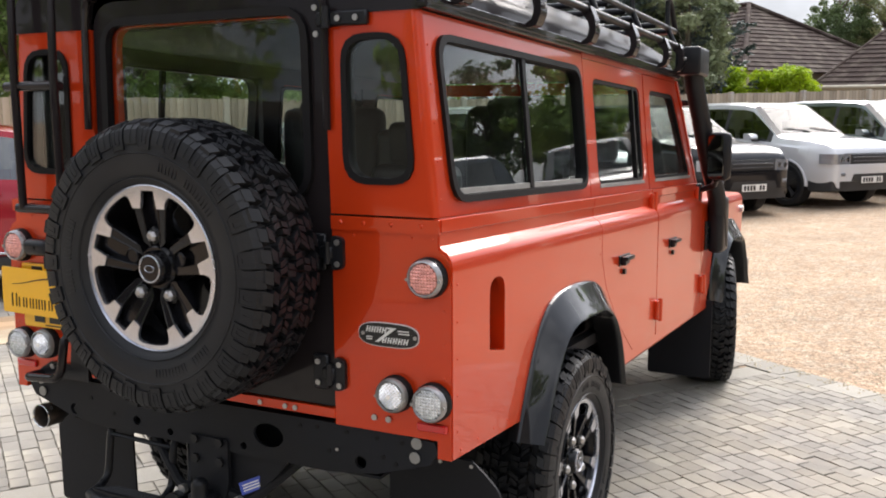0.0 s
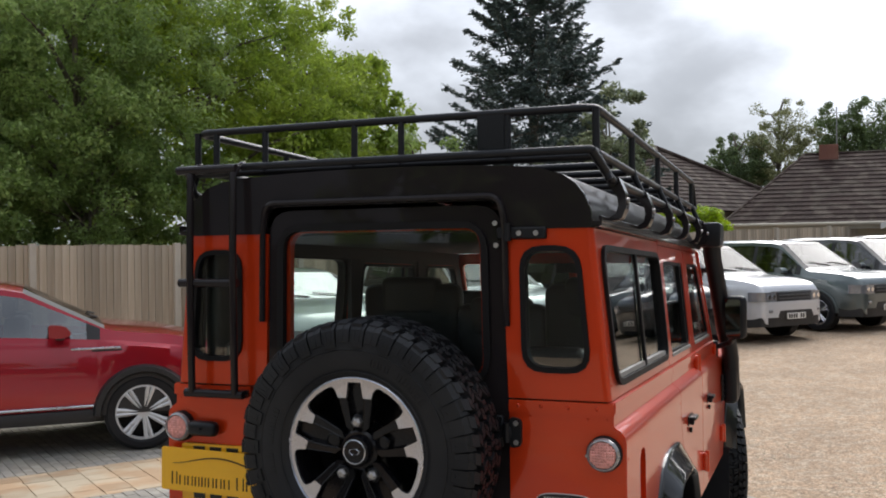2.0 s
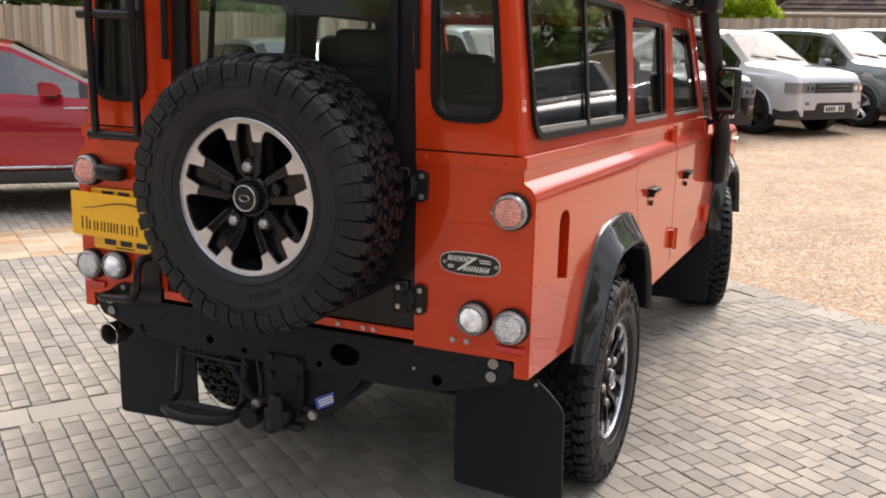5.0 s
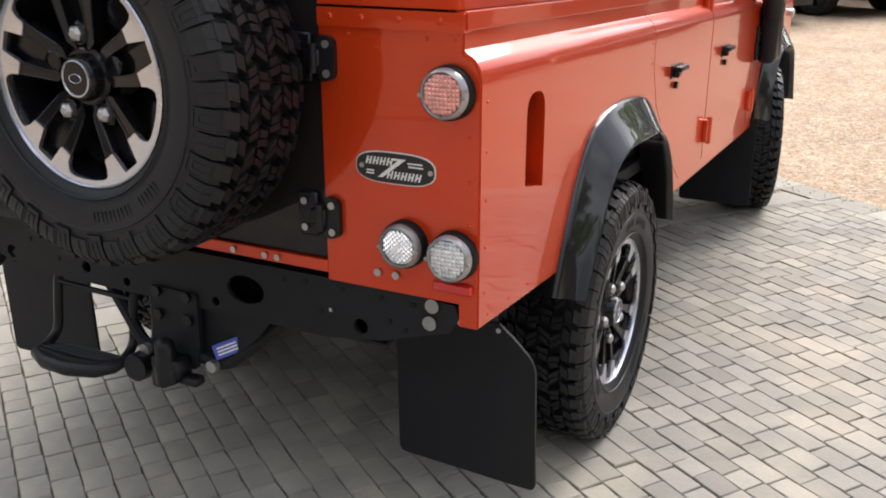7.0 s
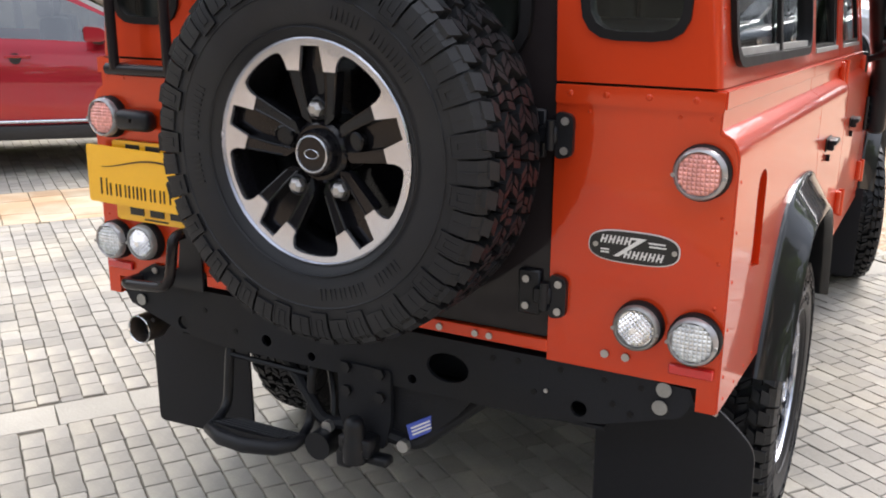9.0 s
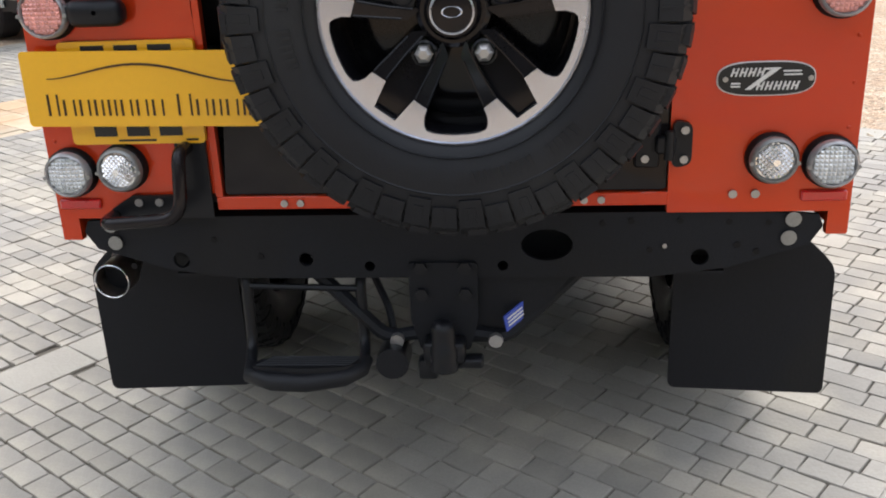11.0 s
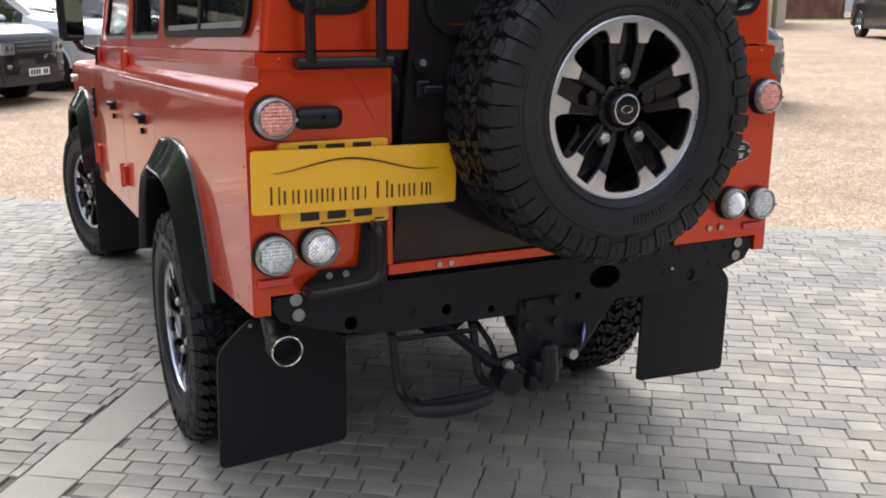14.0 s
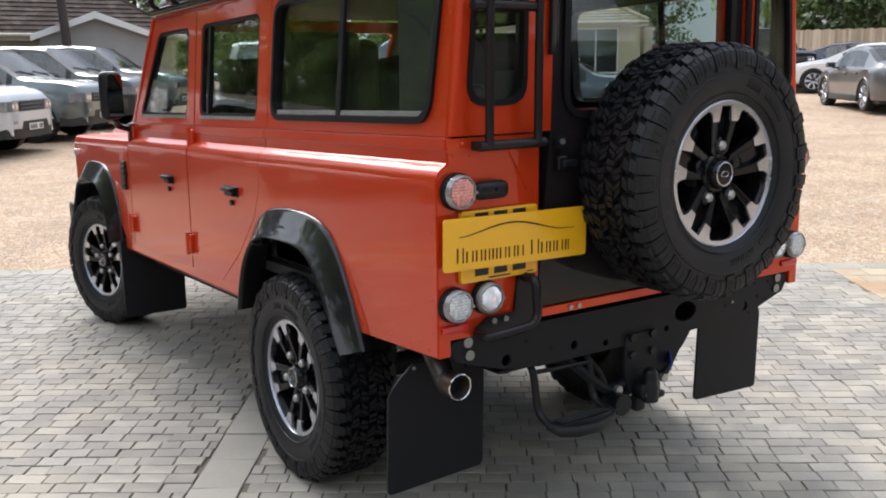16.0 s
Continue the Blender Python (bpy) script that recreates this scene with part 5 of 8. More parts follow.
tyre_bm = bmesh.new()
half = [(0.100, 0.222), (0.112, 0.232), (0.124, 0.250), (0.131, 0.275), (0.134, 0.305), (0.132, 0.335), (0.126, 0.358), (0.112, 0.372), (0.095, 0.379), (0.05, 0.381)]
lathe(tyre_bm, half + [(-x, r) for x, r in reversed(half)], 64, wheel_fn)
for r in (0.246, 0.312):
    lathe(tyre_bm, [(0.1265 if r < 0.3 else 0.1335, r), (0.1300 if r < 0.3 else 0.1358, r + 0.002), (0.1275 if r < 0.3 else 0.1336, r + 0.004)], 64, wheel_fn)
tread_bm = bmesh.new()
N = 46
rnd = random.Random(5)
dt = 2 * math.pi / N


def side_lug(bm, s, a0, a1, low, up=0.0):
    """A pad folded from the tread down over the sidewall."""
    prof = [(0.112, 0.394 + up), (0.1310, 0.377 + up), (0.1360 + up, 0.354), (0.1364 + up, low), (0.130, low), (0.108, 0.375)]
    A = [bm.verts.new(wheel_fn(s * x, r, a0)) for x, r in prof]
    B = [bm.verts.new(wheel_fn(s * x, r, a1)) for x, r in prof]
    for i in range(6):
        bm.faces.new((A[i], A[(i + 1) % 6], B[(i + 1) % 6], B[i]))
    bm.faces.new(A); bm.faces.new(list(reversed(B)))


for k in range(N):
    t = dt * k
    long_lug = k % 2
    for s, ph in ((1, 0.0), (-1, 0.5)):
        a = t + ph * dt
        reach = 0.124 if long_lug else 0.117
        # shoulder blocks in two steps, with a slot between
        wedge(tread_bm, s * 0.071, s * 0.092, 0.378, 0.4045, a - dt * 0.40, a + dt * 0.22, s * 0.035, 0.001)
        wedge(tread_bm, s * 0.0955, s * reach, 0.376, 0.4040, a - dt * 0.36, a + dt * 0.34, s * 0.02, 0.010)
        low = 0.324 if long_lug else 0.338
        side_lug(tread_bm, s, a - dt * 0.45, a + dt * 0.45, low)
        # the long pads carry two raised hoops, one inside the other
        if long_lug:
            for q, w, dl in ((-0.45, 0.07, 0.0), (-0.19, 0.07, 0.014), (0.12, 0.07, 0.014), (0.38, 0.07, 0.0)):
                side_lug(tread_bm, s, a + dt * q, a + dt * (q + w), low + dl, 0.0016)
            wedge(tread_bm, s * 0.130, s * 0.1382, low, low + 0.0045, a - dt * 0.45, a + dt * 0.45)
            wedge(tread_bm, s * 0.130, s * 0.1380, low + 0.014, low + 0.0175, a - dt * 0.19, a + dt * 0.19)
        else:
            side_lug(tread_bm, s, a - dt * 0.04, a + dt * 0.04, low + 0.004, 0.0016)
    # staggered middle blocks
    for row, (x0, x1) in enumerate(((-0.066, -0.037), (-0.033, -0.003), (0.003, 0.033), (0.037, 0.066))):
        a = t + dt * (0.25, 0.70, 0.15, 0.60)[row] + rnd.uniform(-0.06, 0.06) * dt
        sk = (0.055, -0.045, 0.045, -0.055)[row] * (1.0 if k % 2 else 0.35)
        xe = x1 + rnd.uniform(-0.003, 0.003)
        wedge(tread_bm, x0, xe, 0.374, 0.4048, a - dt * 0.34, a - dt * 0.05, sk)
        wedge(tread_bm, x0 + 0.003, xe - 0.003, 0.374, 0.4046, a + dt * 0.00, a + dt * 0.30, sk)
# raised plain bars where the maker's name runs round the sidewall
for c0 in (0.6, 2.7, 4.8):
    for q in range(9):
        if q != 5:
            for dq in (0.0, 0.040):
                wedge(tread_bm, 0.126, 0.1338, 0.273, 0.298, c0 + q * 0.085 + dq, c0 + q * 0.085 + dq + 0.018)
bmesh.ops.recalc_face_normals(tyre_bm, faces=tyre_bm.faces)
tyre_me = bpy.data.meshes.new("tyre"); tyre_bm.to_mesh(tyre_me); tyre_bm.free(); tyre_me.materials.append(RUBBER)
tyre_me.shade_smooth(); tyre_me.set_sharp_from_angle(angle=radians(28))


def mesh_of(name, bm, m, smooth=35):
    bmesh.ops.recalc_face_normals(bm, faces=bm.faces)
    me = bpy.data.meshes.new(name); bm.to_mesh(me); bm.free(); me.materials.append(m)
    me.shade_smooth(); me.set_sharp_from_angle(angle=radians(smooth))
    return me


tread_me = mesh_of("tread", tread_bm, RUBBER, 28)
bm = bmesh.new()   # barrel and back disc
lathe(bm, [(0.100, 0.222), (0.090, 0.214), (0.02, 0.205), (-0.08, 0.205), (-0.105, 0.222)], 48, wheel_fn)
lathe(bm, [(-0.03, 0.205), (-0.02, 0.10), (-0.02, 0.0)], 32, wheel_fn)
barrel_me = mesh_of("wheel", bm, RIM_BLACK)
face = lambda a, b, d: Vector((0.108 - d - 0.030 * max(0.0, 1 - math.hypot(a, b) / 0.19) ** 1.2, a, b))


def polar(r, deg):
    return (r * math.cos(radians(deg)), r * math.sin(radians(deg)))


def on_spoke(c, r, t):
    """A point r out along the spoke at c degrees and t to its side."""
    ca, sa = math.cos(radians(c)), math.sin(radians(c))
    return (r * ca - t * sa, r * sa + t * ca)


ring_in = []
TOOTH = [(0.190, 0.0690), (0.178, 0.0612), (0.1625, 0.0570), (0.1625, 0.0290), (0.2115, 0.0215)]
for k in range(5):
    c = 90 + 72 * k
    # a square dark slot flanked by two broad bright teeth, then the thin rim over an open window
    ring_in += [polar(0.2095, c - 21.6)] + [on_spoke(c, r, -t) for r, t in TOOTH] + [on_spoke(c, r, t) for r, t in reversed(TOOTH)] + [polar(0.2095, c + 21.6)]
    ring_in += [polar(0.2118, c + d) for d in (25, 30, 36, 42, 47)]
bm = bmesh.new()
plate(bm, [[polar(0.2275, 7.5 * i) for i in range(48)], ring_in], face, 0.0, 0.010)
lathe(bm, [(0.104, 0.228), (0.112, 0.229), (0.114, 0.2255), (0.108, 0.224)], 48, wheel_fn)
ring_me = mesh_of("rim_face", bm, ALLOY)
bm = bmesh.new()
for k in range(5):
    c = 90 + 72 * k
    # sunken channel floor, two sloping arms that carry on from the teeth, and a five-sided nut pad
    channel = [(0.214, 0.0225), (0.166, 0.031), (0.050, 0.020)]
    plate(bm, [[on_spoke(c, r, t) for r, t in channel] + [on_spoke(c, r, -t) for r, t in reversed(channel)]], face, 0.027, 0.036)
    for sgn in (-1, 1):
        arm = [(0.1622, 0.0293), (0.1622, 0.0567), (0.128, 0.0500), (0.070, 0.0380), (0.052, 0.014), (0.105, 0.0235)]
        plate(bm, [[on_spoke(c, r, sgn * t) for r, t in arm]], face, 0.005, 0.034)
        tube(bm, [face(*on_spoke(c, r, sgn * t), 0.005) for r, t in ((0.1600, 0.0305), (0.106, 0.0250), (0.066, 0.018))], 0.0024, 5)
        tube(bm, [face(*on_spoke(c, r, sgn * t), 0.006) for r, t in ((0.1600, 0.0550), (0.128, 0.0485), (0.080, 0.0385))], 0.0024, 5)
    pad = [on_spoke(c, 0.088 + 0.027 * math.cos(radians(72 * i)), 0.027 * math.sin(radians(72 * i))) for i in range(5)]
    plate(bm, [pad], face, 0.010, 0.034)
lathe(bm, [(0.05, 0.066), (0.080, 0.064), (0.086, 0.056), (0.086, 0.0)], 30, wheel_fn)
spoke_me = mesh_of("spoke_plate", bm, RIM_BLACK)
bm = bmesh.new()
lathe(bm, [(0.04, 0.052), (0.100, 0.048), (0.108, 0.042), (0.108, 0.038)], 28, wheel_fn)
for k in range(5):
    c = Vector((0, *polar(0.088, 90 + 72 * k)))
    lathe(bm, [(0.06, 0.024), (0.088, 0.023), (0.090, 0.019), (0.074, 0.016), (0.074, 0)], 14, lambda a, r, t, c=c: c + Vector((a, r * math.cos(t), r * math.sin(t))))
hub_me = mesh_of("hub", bm, RIM_BLACK, 50)
bm = bmesh.new()
lathe(bm, [(0.104, 0.039), (0.112, 0.038), (0.113, 0.035), (0.111, 0.034)], 28, wheel_fn)
lathe(bm, [(0.1125, 0.018), (0.1135, 0.0165), (0.1125, 0.015)], 20, lambda a, r, t: Vector((a, r * math.cos(t), 0.55 * r * math.sin(t))))
capring_me = mesh_of("cap_ring", bm, ALLOY, 50)
bm = bmesh.new()
lathe(bm, [(0.10, 0.037), (0.1105, 0.035), (0.1115, 0)], 28, wheel_fn)
cap_me = mesh_of("centre_cap", bm, RIM_BLACK, 50)
bm = bmesh.new()
lathe(bm, [(0.07, 0.0165), (0.098, 0.0165), (0.103, 0.013), (0.106, 0.008), (0.106, 0)], 6, wheel_fn)
lathe(bm, [(0.07, 0.019), (0.080, 0.019), (0.082, 0.0165)], 14, wheel_fn)
nut_me = mesh_of("wheel_nut", bm, STEEL, 25)


def add_wheel(name, m, nuts, label):
    w = new(name, barrel_me); w.parent = van; w.matrix_basis = m; w["label"] = label
    for nm, me in (("tyre", tyre_me), ("tread", tread_me), ("rim_face", ring_me), ("spoke_plate", spoke_me), ("hub", hub_me), ("cap_ring", capring_me), ("centre_cap", cap_me)):
        o = new(nm, me); o.parent = w
        if nm == "tyre":
            o["label"] = "chunky black mud-terrain tyre"
        if nm == "tread":
            tagged(o, "deep black rubber tread lugs", kind="stuff")
        if nm == "rim_face":
            o["label"] = "machined silver sawtooth rim"
    for k in nuts:
        o = new("wheel_nut", nut_me); o.parent = w
        y, z = polar(0.088, 90 + 72 * k)
        o.matrix_basis = Matrix.Translation((0, y, z))


add_wheel("wheel", pose(0.742, 1.0, 0.397, 21, 0, 0), range(5), "black and silver alloy road wheel")
add_wheel("wheel", pose(0.742, 3.81, 0.397, -14, 0, 15), range(5), "black and silver alloy road wheel")
add_wheel("wheel", pose(-0.742, 1.0, 0.397, 33, 0, 180), range(5), "black and silver alloy road wheel")
add_wheel("wheel", pose(-0.742, 3.81, 0.397, 8, 0, 195), range(5), "black and silver alloy road wheel")
add_wheel("spare_wheel", pose(0.060, -0.162, 1.230, 0, 0, -90), (0, 2, 3), "spare wheel with black and silver alloy rim")

# ---- plan of the yard: u runs along the drive, v across it ----
UA = radians(55)
U, V = Vector((math.cos(UA), math.sin(UA), 0)), Vector((math.sin(UA), -math.cos(UA), 0))


def uv(u, v, z=0.0):
    p = U * u + V * v
    return Vector((p.x, p.y, z))


GRAVEL = material("pale_gravel", (0.46, 0.328, 0.222), 0.95, vary=0.34, scale=1.1, fine=55, bump=0.012, bump_scale=48, second=(0.50, 0.39, 0.285), amount=0.4, mask_scale=9, spec=0.2)


def pebbled(m, scale, low, high):
    """Tints the surface stone by stone, with dark gaps between."""
    n, l = m.node_tree.nodes, m.node_tree.links
    b = n["Principled BSDF"]
    tc = next(q for q in n if q.type == "TEX_COORD")
    vo = n.new("ShaderNodeTexVoronoi"); vo.inputs["Scale"].default_value = scale
    l.new(tc.outputs["Object"], vo.inputs["Vector"])
    sep = n.new("ShaderNodeSeparateColor"); l.new(vo.outputs["Color"], sep.inputs[0])
    tone = n.new("ShaderNodeMapRange"); l.new(sep.outputs[0], tone.inputs["Value"])
    tone.inputs["To Min"].default_value, tone.inputs["To Max"].default_value = low, high
    gap = n.new("ShaderNodeMapRange"); l.new(vo.outputs["Distance"], gap.inputs["Value"])
    for key, val in (("From Min", 0.45), ("From Max", 0.85), ("To Min", 1.0), ("To Max", 0.55)):
        gap.inputs[key].default_value = val
    mu = n.new("ShaderNodeMath"); mu.operation = "MULTIPLY"
    l.new(tone.outputs[0], mu.inputs[0]); l.new(gap.outputs[0], mu.inputs[1])
    sc = n.new("ShaderNodeVectorMath"); sc.operation = "SCALE"
    old = b.inputs["Base Color"].links[0].from_socket
    l.new(old, sc.inputs[0]); l.new(mu.outputs[0], sc.inputs["Scale"])
    l.new(sc.outputs[0], b.inputs["Base Color"])


pebbled(GRAVEL, 52.0, 0.74, 1.30)
PAVER_BED = material("joint_sand", (0.150, 0.133, 0.108), 0.95, vary=0.25, scale=5, fine=120, bump=0.002, spec=0.2)
PAVER = material("grey_block_paver", (0.290, 0.270, 0.236), 0.8, vary=0.24, scale=5, fine=140, bump=0.0012, bump_scale=70, spread=0.16, second=(0.350, 0.318, 0.262), amount=0.45, mask_scale=2.4, spec=0.3)
PAVER_PALE = material("pale_block_paver", (0.355, 0.330, 0.282), 0.8, vary=0.20, scale=4, fine=160, bump=0.002, bump_scale=90, spread=0.10, spec=0.3)
PAVER_ORANGE = material("buff_orange_paver", (0.45, 0.306, 0.185), 0.82, vary=0.16, scale=4, fine=160, bump=0.002, bump_scale=90, spread=0.15, second=(0.46, 0.38, 0.27), amount=0.4, mask_scale=2, spec=0.3)
FENCE = material("weathered_fence_wood", (0.44, 0.352, 0.258), 0.85, vary=0.22, scale=2.5, fine=40, bump=0.003, bump_scale=30, stretch=(6, 6, 0.5), spread=0.24, second=(0.50, 0.43, 0.34), amount=0.45, mask_scale=1.0, spec=0.2)
DARK_BOARD = material("unseen_wall_board", (0.05, 0.046, 0.04), 0.8, vary=0.25, scale=2, fine=40, stretch=(6, 6, 0.5), spec=0.2)
FENCE_POST = material("concrete_fence_post", (0.52, 0.46, 0.38), 0.85, vary=0.15, scale=4, fine=80, bump=0.002, spec=0.2)
TILE = material("brown_roof_tile", (0.050, 0.034, 0.029), 0.85, vary=0.2, scale=1.5, fine=30, bump=0.004, spread=0.18, second=(0.098, 0.078, 0.064), amount=0.32, mask_scale=2.2, spec=0.12)
TILE_BUFF = material("buff_roof_tile", (0.32, 0.25, 0.18), 0.85, vary=0.2, scale=1.5, fine=30, bump=0.004, spread=0.22, second=(0.24, 0.21, 0.17), amount=0.35, mask_scale=1.1, spec=0.25)
RENDER_WALL = material("cream_render_wall", (0.52, 0.46, 0.34), 0.9, vary=0.12, scale=1.5, fine=60, bump=0.003, spec=0.2)
GREY_BOARD = material("grey_painted_board", (0.34, 0.335, 0.325), 0.7, vary=0.12, scale=2, fine=40, bump=0.002)
WHITE_PAINT = material("white_joinery", (0.74, 0.74, 0.72), 0.45, vary=0.05, scale=3, fine=80)
BRICK_RED = material("red_brick", (0.20, 0.085, 0.06), 0.85, vary=0.2, scale=3, fine=60, bump=0.003, spread=0.2, second=(0.26, 0.13, 0.09), amount=0.4)
FASCIA = material("weathered_cream_fascia", (0.42, 0.38, 0.30), 0.6, vary=0.15, scale=2, fine=60)
MORTAR = material("mortar", (0.34, 0.30, 0.26), 0.9, vary=0.15, scale=4, fine=80)
LEAD = material("lead_flashing", (0.30, 0.29, 0.28), 0.6, vary=0.2)
POLE_WOOD = material("dark_pole_wood", (0.055, 0.045, 0.040), 0.8, vary=0.25, scale=3, fine=40, bump=0.003, stretch=(5, 5, 0.4))
BARK = material("bark", (0.105, 0.085, 0.062), 0.9, vary=0.35, scale=5, fine=40, bump=0.01, stretch=(4, 4, 0.8), second=(0.17, 0.15, 0.11), amount=0.3)
GRASS = material("mown_grass", (0.085, 0.16, 0.025), 0.9, vary=0.3, scale=2, fine=50, bump=0.01)
LEAF_MID = leaf_material("mid_green_leaf", (0.215, 0.315, 0.10), (0.34, 0.44, 0.135), spread=0.3, through=0.6)
LEAF_BRIGHT = leaf_material("bright_green_leaf", (0.20, 0.30, 0.04), (0.36, 0.45, 0.06), spread=0.25, through=0.6)
LEAF_DARK = leaf_material("dark_green_leaf", (0.09, 0.135, 0.05), (0.14, 0.195, 0.07), through=0.35)
LEAF_GREY = leaf_material("grey_green_leaf", (0.17, 0.21, 0.12), (0.26, 0.29, 0.15))
LEAF_LIME = leaf_material("lime_hedge_leaf", (0.27, 0.42, 0.012), (0.42, 0.54, 0.02), spread=0.3, through=0.55)
LEAF_OLIVE = leaf_material("olive_leaf", (0.20, 0.225, 0.11), (0.30, 0.31, 0.14))
NEEDLE = leaf_material("spruce_needle", (0.045, 0.070, 0.062), (0.105, 0.138, 0.124), spread=0.45, through=0.12)



def rise(x, y):
    """Beyond the paving the gravel climbs gently away from the drive."""
    u, v = min(x * U.x + y * U.y, 45.0), max(-15.0, min(25.0, x * V.x + y * V.y))
    if u <= 4.2:
        return 0.0
    return max(0.0, 0.022 * (u - 4.2) + 0.0094 * v * min(1.0, (u - 4.2) / 6.0))


# ---- ground ----
bm = bmesh.new()
gs = [-900, -300, -100, -60, -40] + list(range(-30, 61, 2)) + [80, 130, 300, 900]
grid = [[bm.verts.new((x, y, -0.016 + rise(x, y))) for x in gs] for y in gs]
for j in range(len(gs) - 1):
    for i in range(len(gs) - 1):
        bm.faces.new((grid[j][i], grid[j][i + 1], grid[j + 1][i + 1], grid[j + 1][i]))
ground = tagged(link("ground", bm, GRAVEL, smooth=0), "pale loose gravel yard", "ground", kind="structure")
bm = bmesh.new()
q = [uv(-5.62, -8.62), uv(-5.62, 6.22), uv(4.2, 6.22), uv(4.2, -8.62)]
a = [bm.verts.new((p.x, p.y, -0.011)) for p in q]; b = [bm.verts.new((p.x, p.y, -0.10)) for p in q]
bm.faces.new(a); bm.faces.new(list(reversed(b)))
for i in range(4):
    bm.faces.new((a[i], a[(i + 1) % 4], b[(i + 1) % 4], b[i]))
pavement = tagged(link("pavement", bm, PAVER_BED, smooth=0), "grey tumbled block-paved drive with buff orange bands", "paving", kind="structure")


# ---- foliage ----
def fast_mesh(name, co, nper, mats, parent=None, label=""):
    """A mesh of separate polygons of nper corners each, from an array (n, nper, 3)."""
    n = len(co)
    me = bpy.data.meshes.new(name)
    me.vertices.add(n * nper); me.vertices.foreach_set("co", np.asarray(co, np.float32).ravel())
    me.loops.add(n * nper); me.loops.foreach_set("vertex_index", np.arange(n * nper, dtype=np.int32))
    me.polygons.add(n); me.polygons.foreach_set("loop_start", np.arange(0, n * nper, nper, dtype=np.int32))
    me.update(calc_edges=True); me.validate()
    me.materials.append(mats)
    ob = new(name, me)
    if parent is not None:
        ob.parent = parent
    if label:
        ob["label"] = label
    return ob


def leaves(rng, centres, spread, count, size, flat=0.0):
    """Small four-cornered leaves scattered round the given clump centres."""
    idx = rng.integers(0, len(centres), count)
    d = rng.normal(size=(count, 3)); d /= np.linalg.norm(d, axis=1)[:, None]
    rad = rng.random(count) ** 0.5
    p = centres[idx] + d * rad[:, None] * spread[idx][:, None] * np.array([1, 1, 0.8])
    nrm = d * 0.7 + rng.normal(size=(count, 3)) * 0.6 + np.array([0, 0, 0.35 + flat])
    nrm /= np.linalg.norm(nrm, axis=1)[:, None]
    t = np.cross(nrm, rng.normal(size=(count, 3))); t /= np.linalg.norm(t, axis=1)[:, None]
    bt = np.cross(nrm, t)
    s = size * (0.6 + 0.8 * rng.random(count))[:, None]
    return np.stack([p - t * s, p + bt * s * 0.42 + t * s * 0.1, p + t * s, p - bt * s * 0.42 + t * s * 0.1], 1)


def tree(name, label, x, y, height, radius, crown_base, leaf, seed, count=14000, size=0.11, clumps=90, trunk=0.16, lean=(0, 0), airy=1.0):
    rng = np.random.default_rng(seed)
    top = thing(name, label, "tree")
    top.location.z = rise(x, y)
    bm = bmesh.new()
    pts = [(x + lean[0] * t * height + 0.12 * math.sin(3 * t + seed), y + lean[1] * t * height + 0.12 * math.cos(4 * t + seed), height * 0.92 * t) for t in [i / 7 for i in range(8)]]
    tube(bm, pts, [trunk * (1 - 0.85 * i / 7) for i in range(8)], 8)
    part("trunk", bm, BARK, top, smooth=60)
    cz, hz = (height + crown_base) / 2, (height - crown_base) / 2
    d = rng.normal(size=(clumps, 3)); d /= np.linalg.norm(d, axis=1)[:, None]
    rr = (0.30 + 0.70 * rng.random(clumps) ** 0.6)[:, None]
    uneven = 1 + 0.22 * np.sin(3 * np.arctan2(d[:, 1], d[:, 0]) + seed)[:, None]
    cen = np.array([x + lean[0] * cz, y + lean[1] * cz, cz]) + d * rr * uneven * np.array([radius, radius, hz])
    bm = bmesh.new()
    for k in rng.choice(clumps, min(clumps, 26), replace=False):
        c = cen[k]
        zt = max(crown_base * 0.7, c[2] - 0.45 * np.hypot(c[0] - x, c[1] - y) - 0.3)
        s0 = (x + lean[0] * zt, y + lean[1] * zt, zt)
        mid = ((s0[0] + c[0]) / 2, (s0[1] + c[1]) / 2, (s0[2] + c[2]) / 2 + 0.25)
        tube(bm, [s0, mid, tuple(c)], [trunk * 0.36, trunk * 0.24, trunk * 0.08], 5)
    part("branchwork", bm, BARK, top, smooth=60)
    spread = (0.28 + 0.45 * rng.random(clumps)) * radius * 0.42 * airy
    fast_mesh("crown", leaves(rng, cen, spread, count, size), 4, leaf, top)
    return top


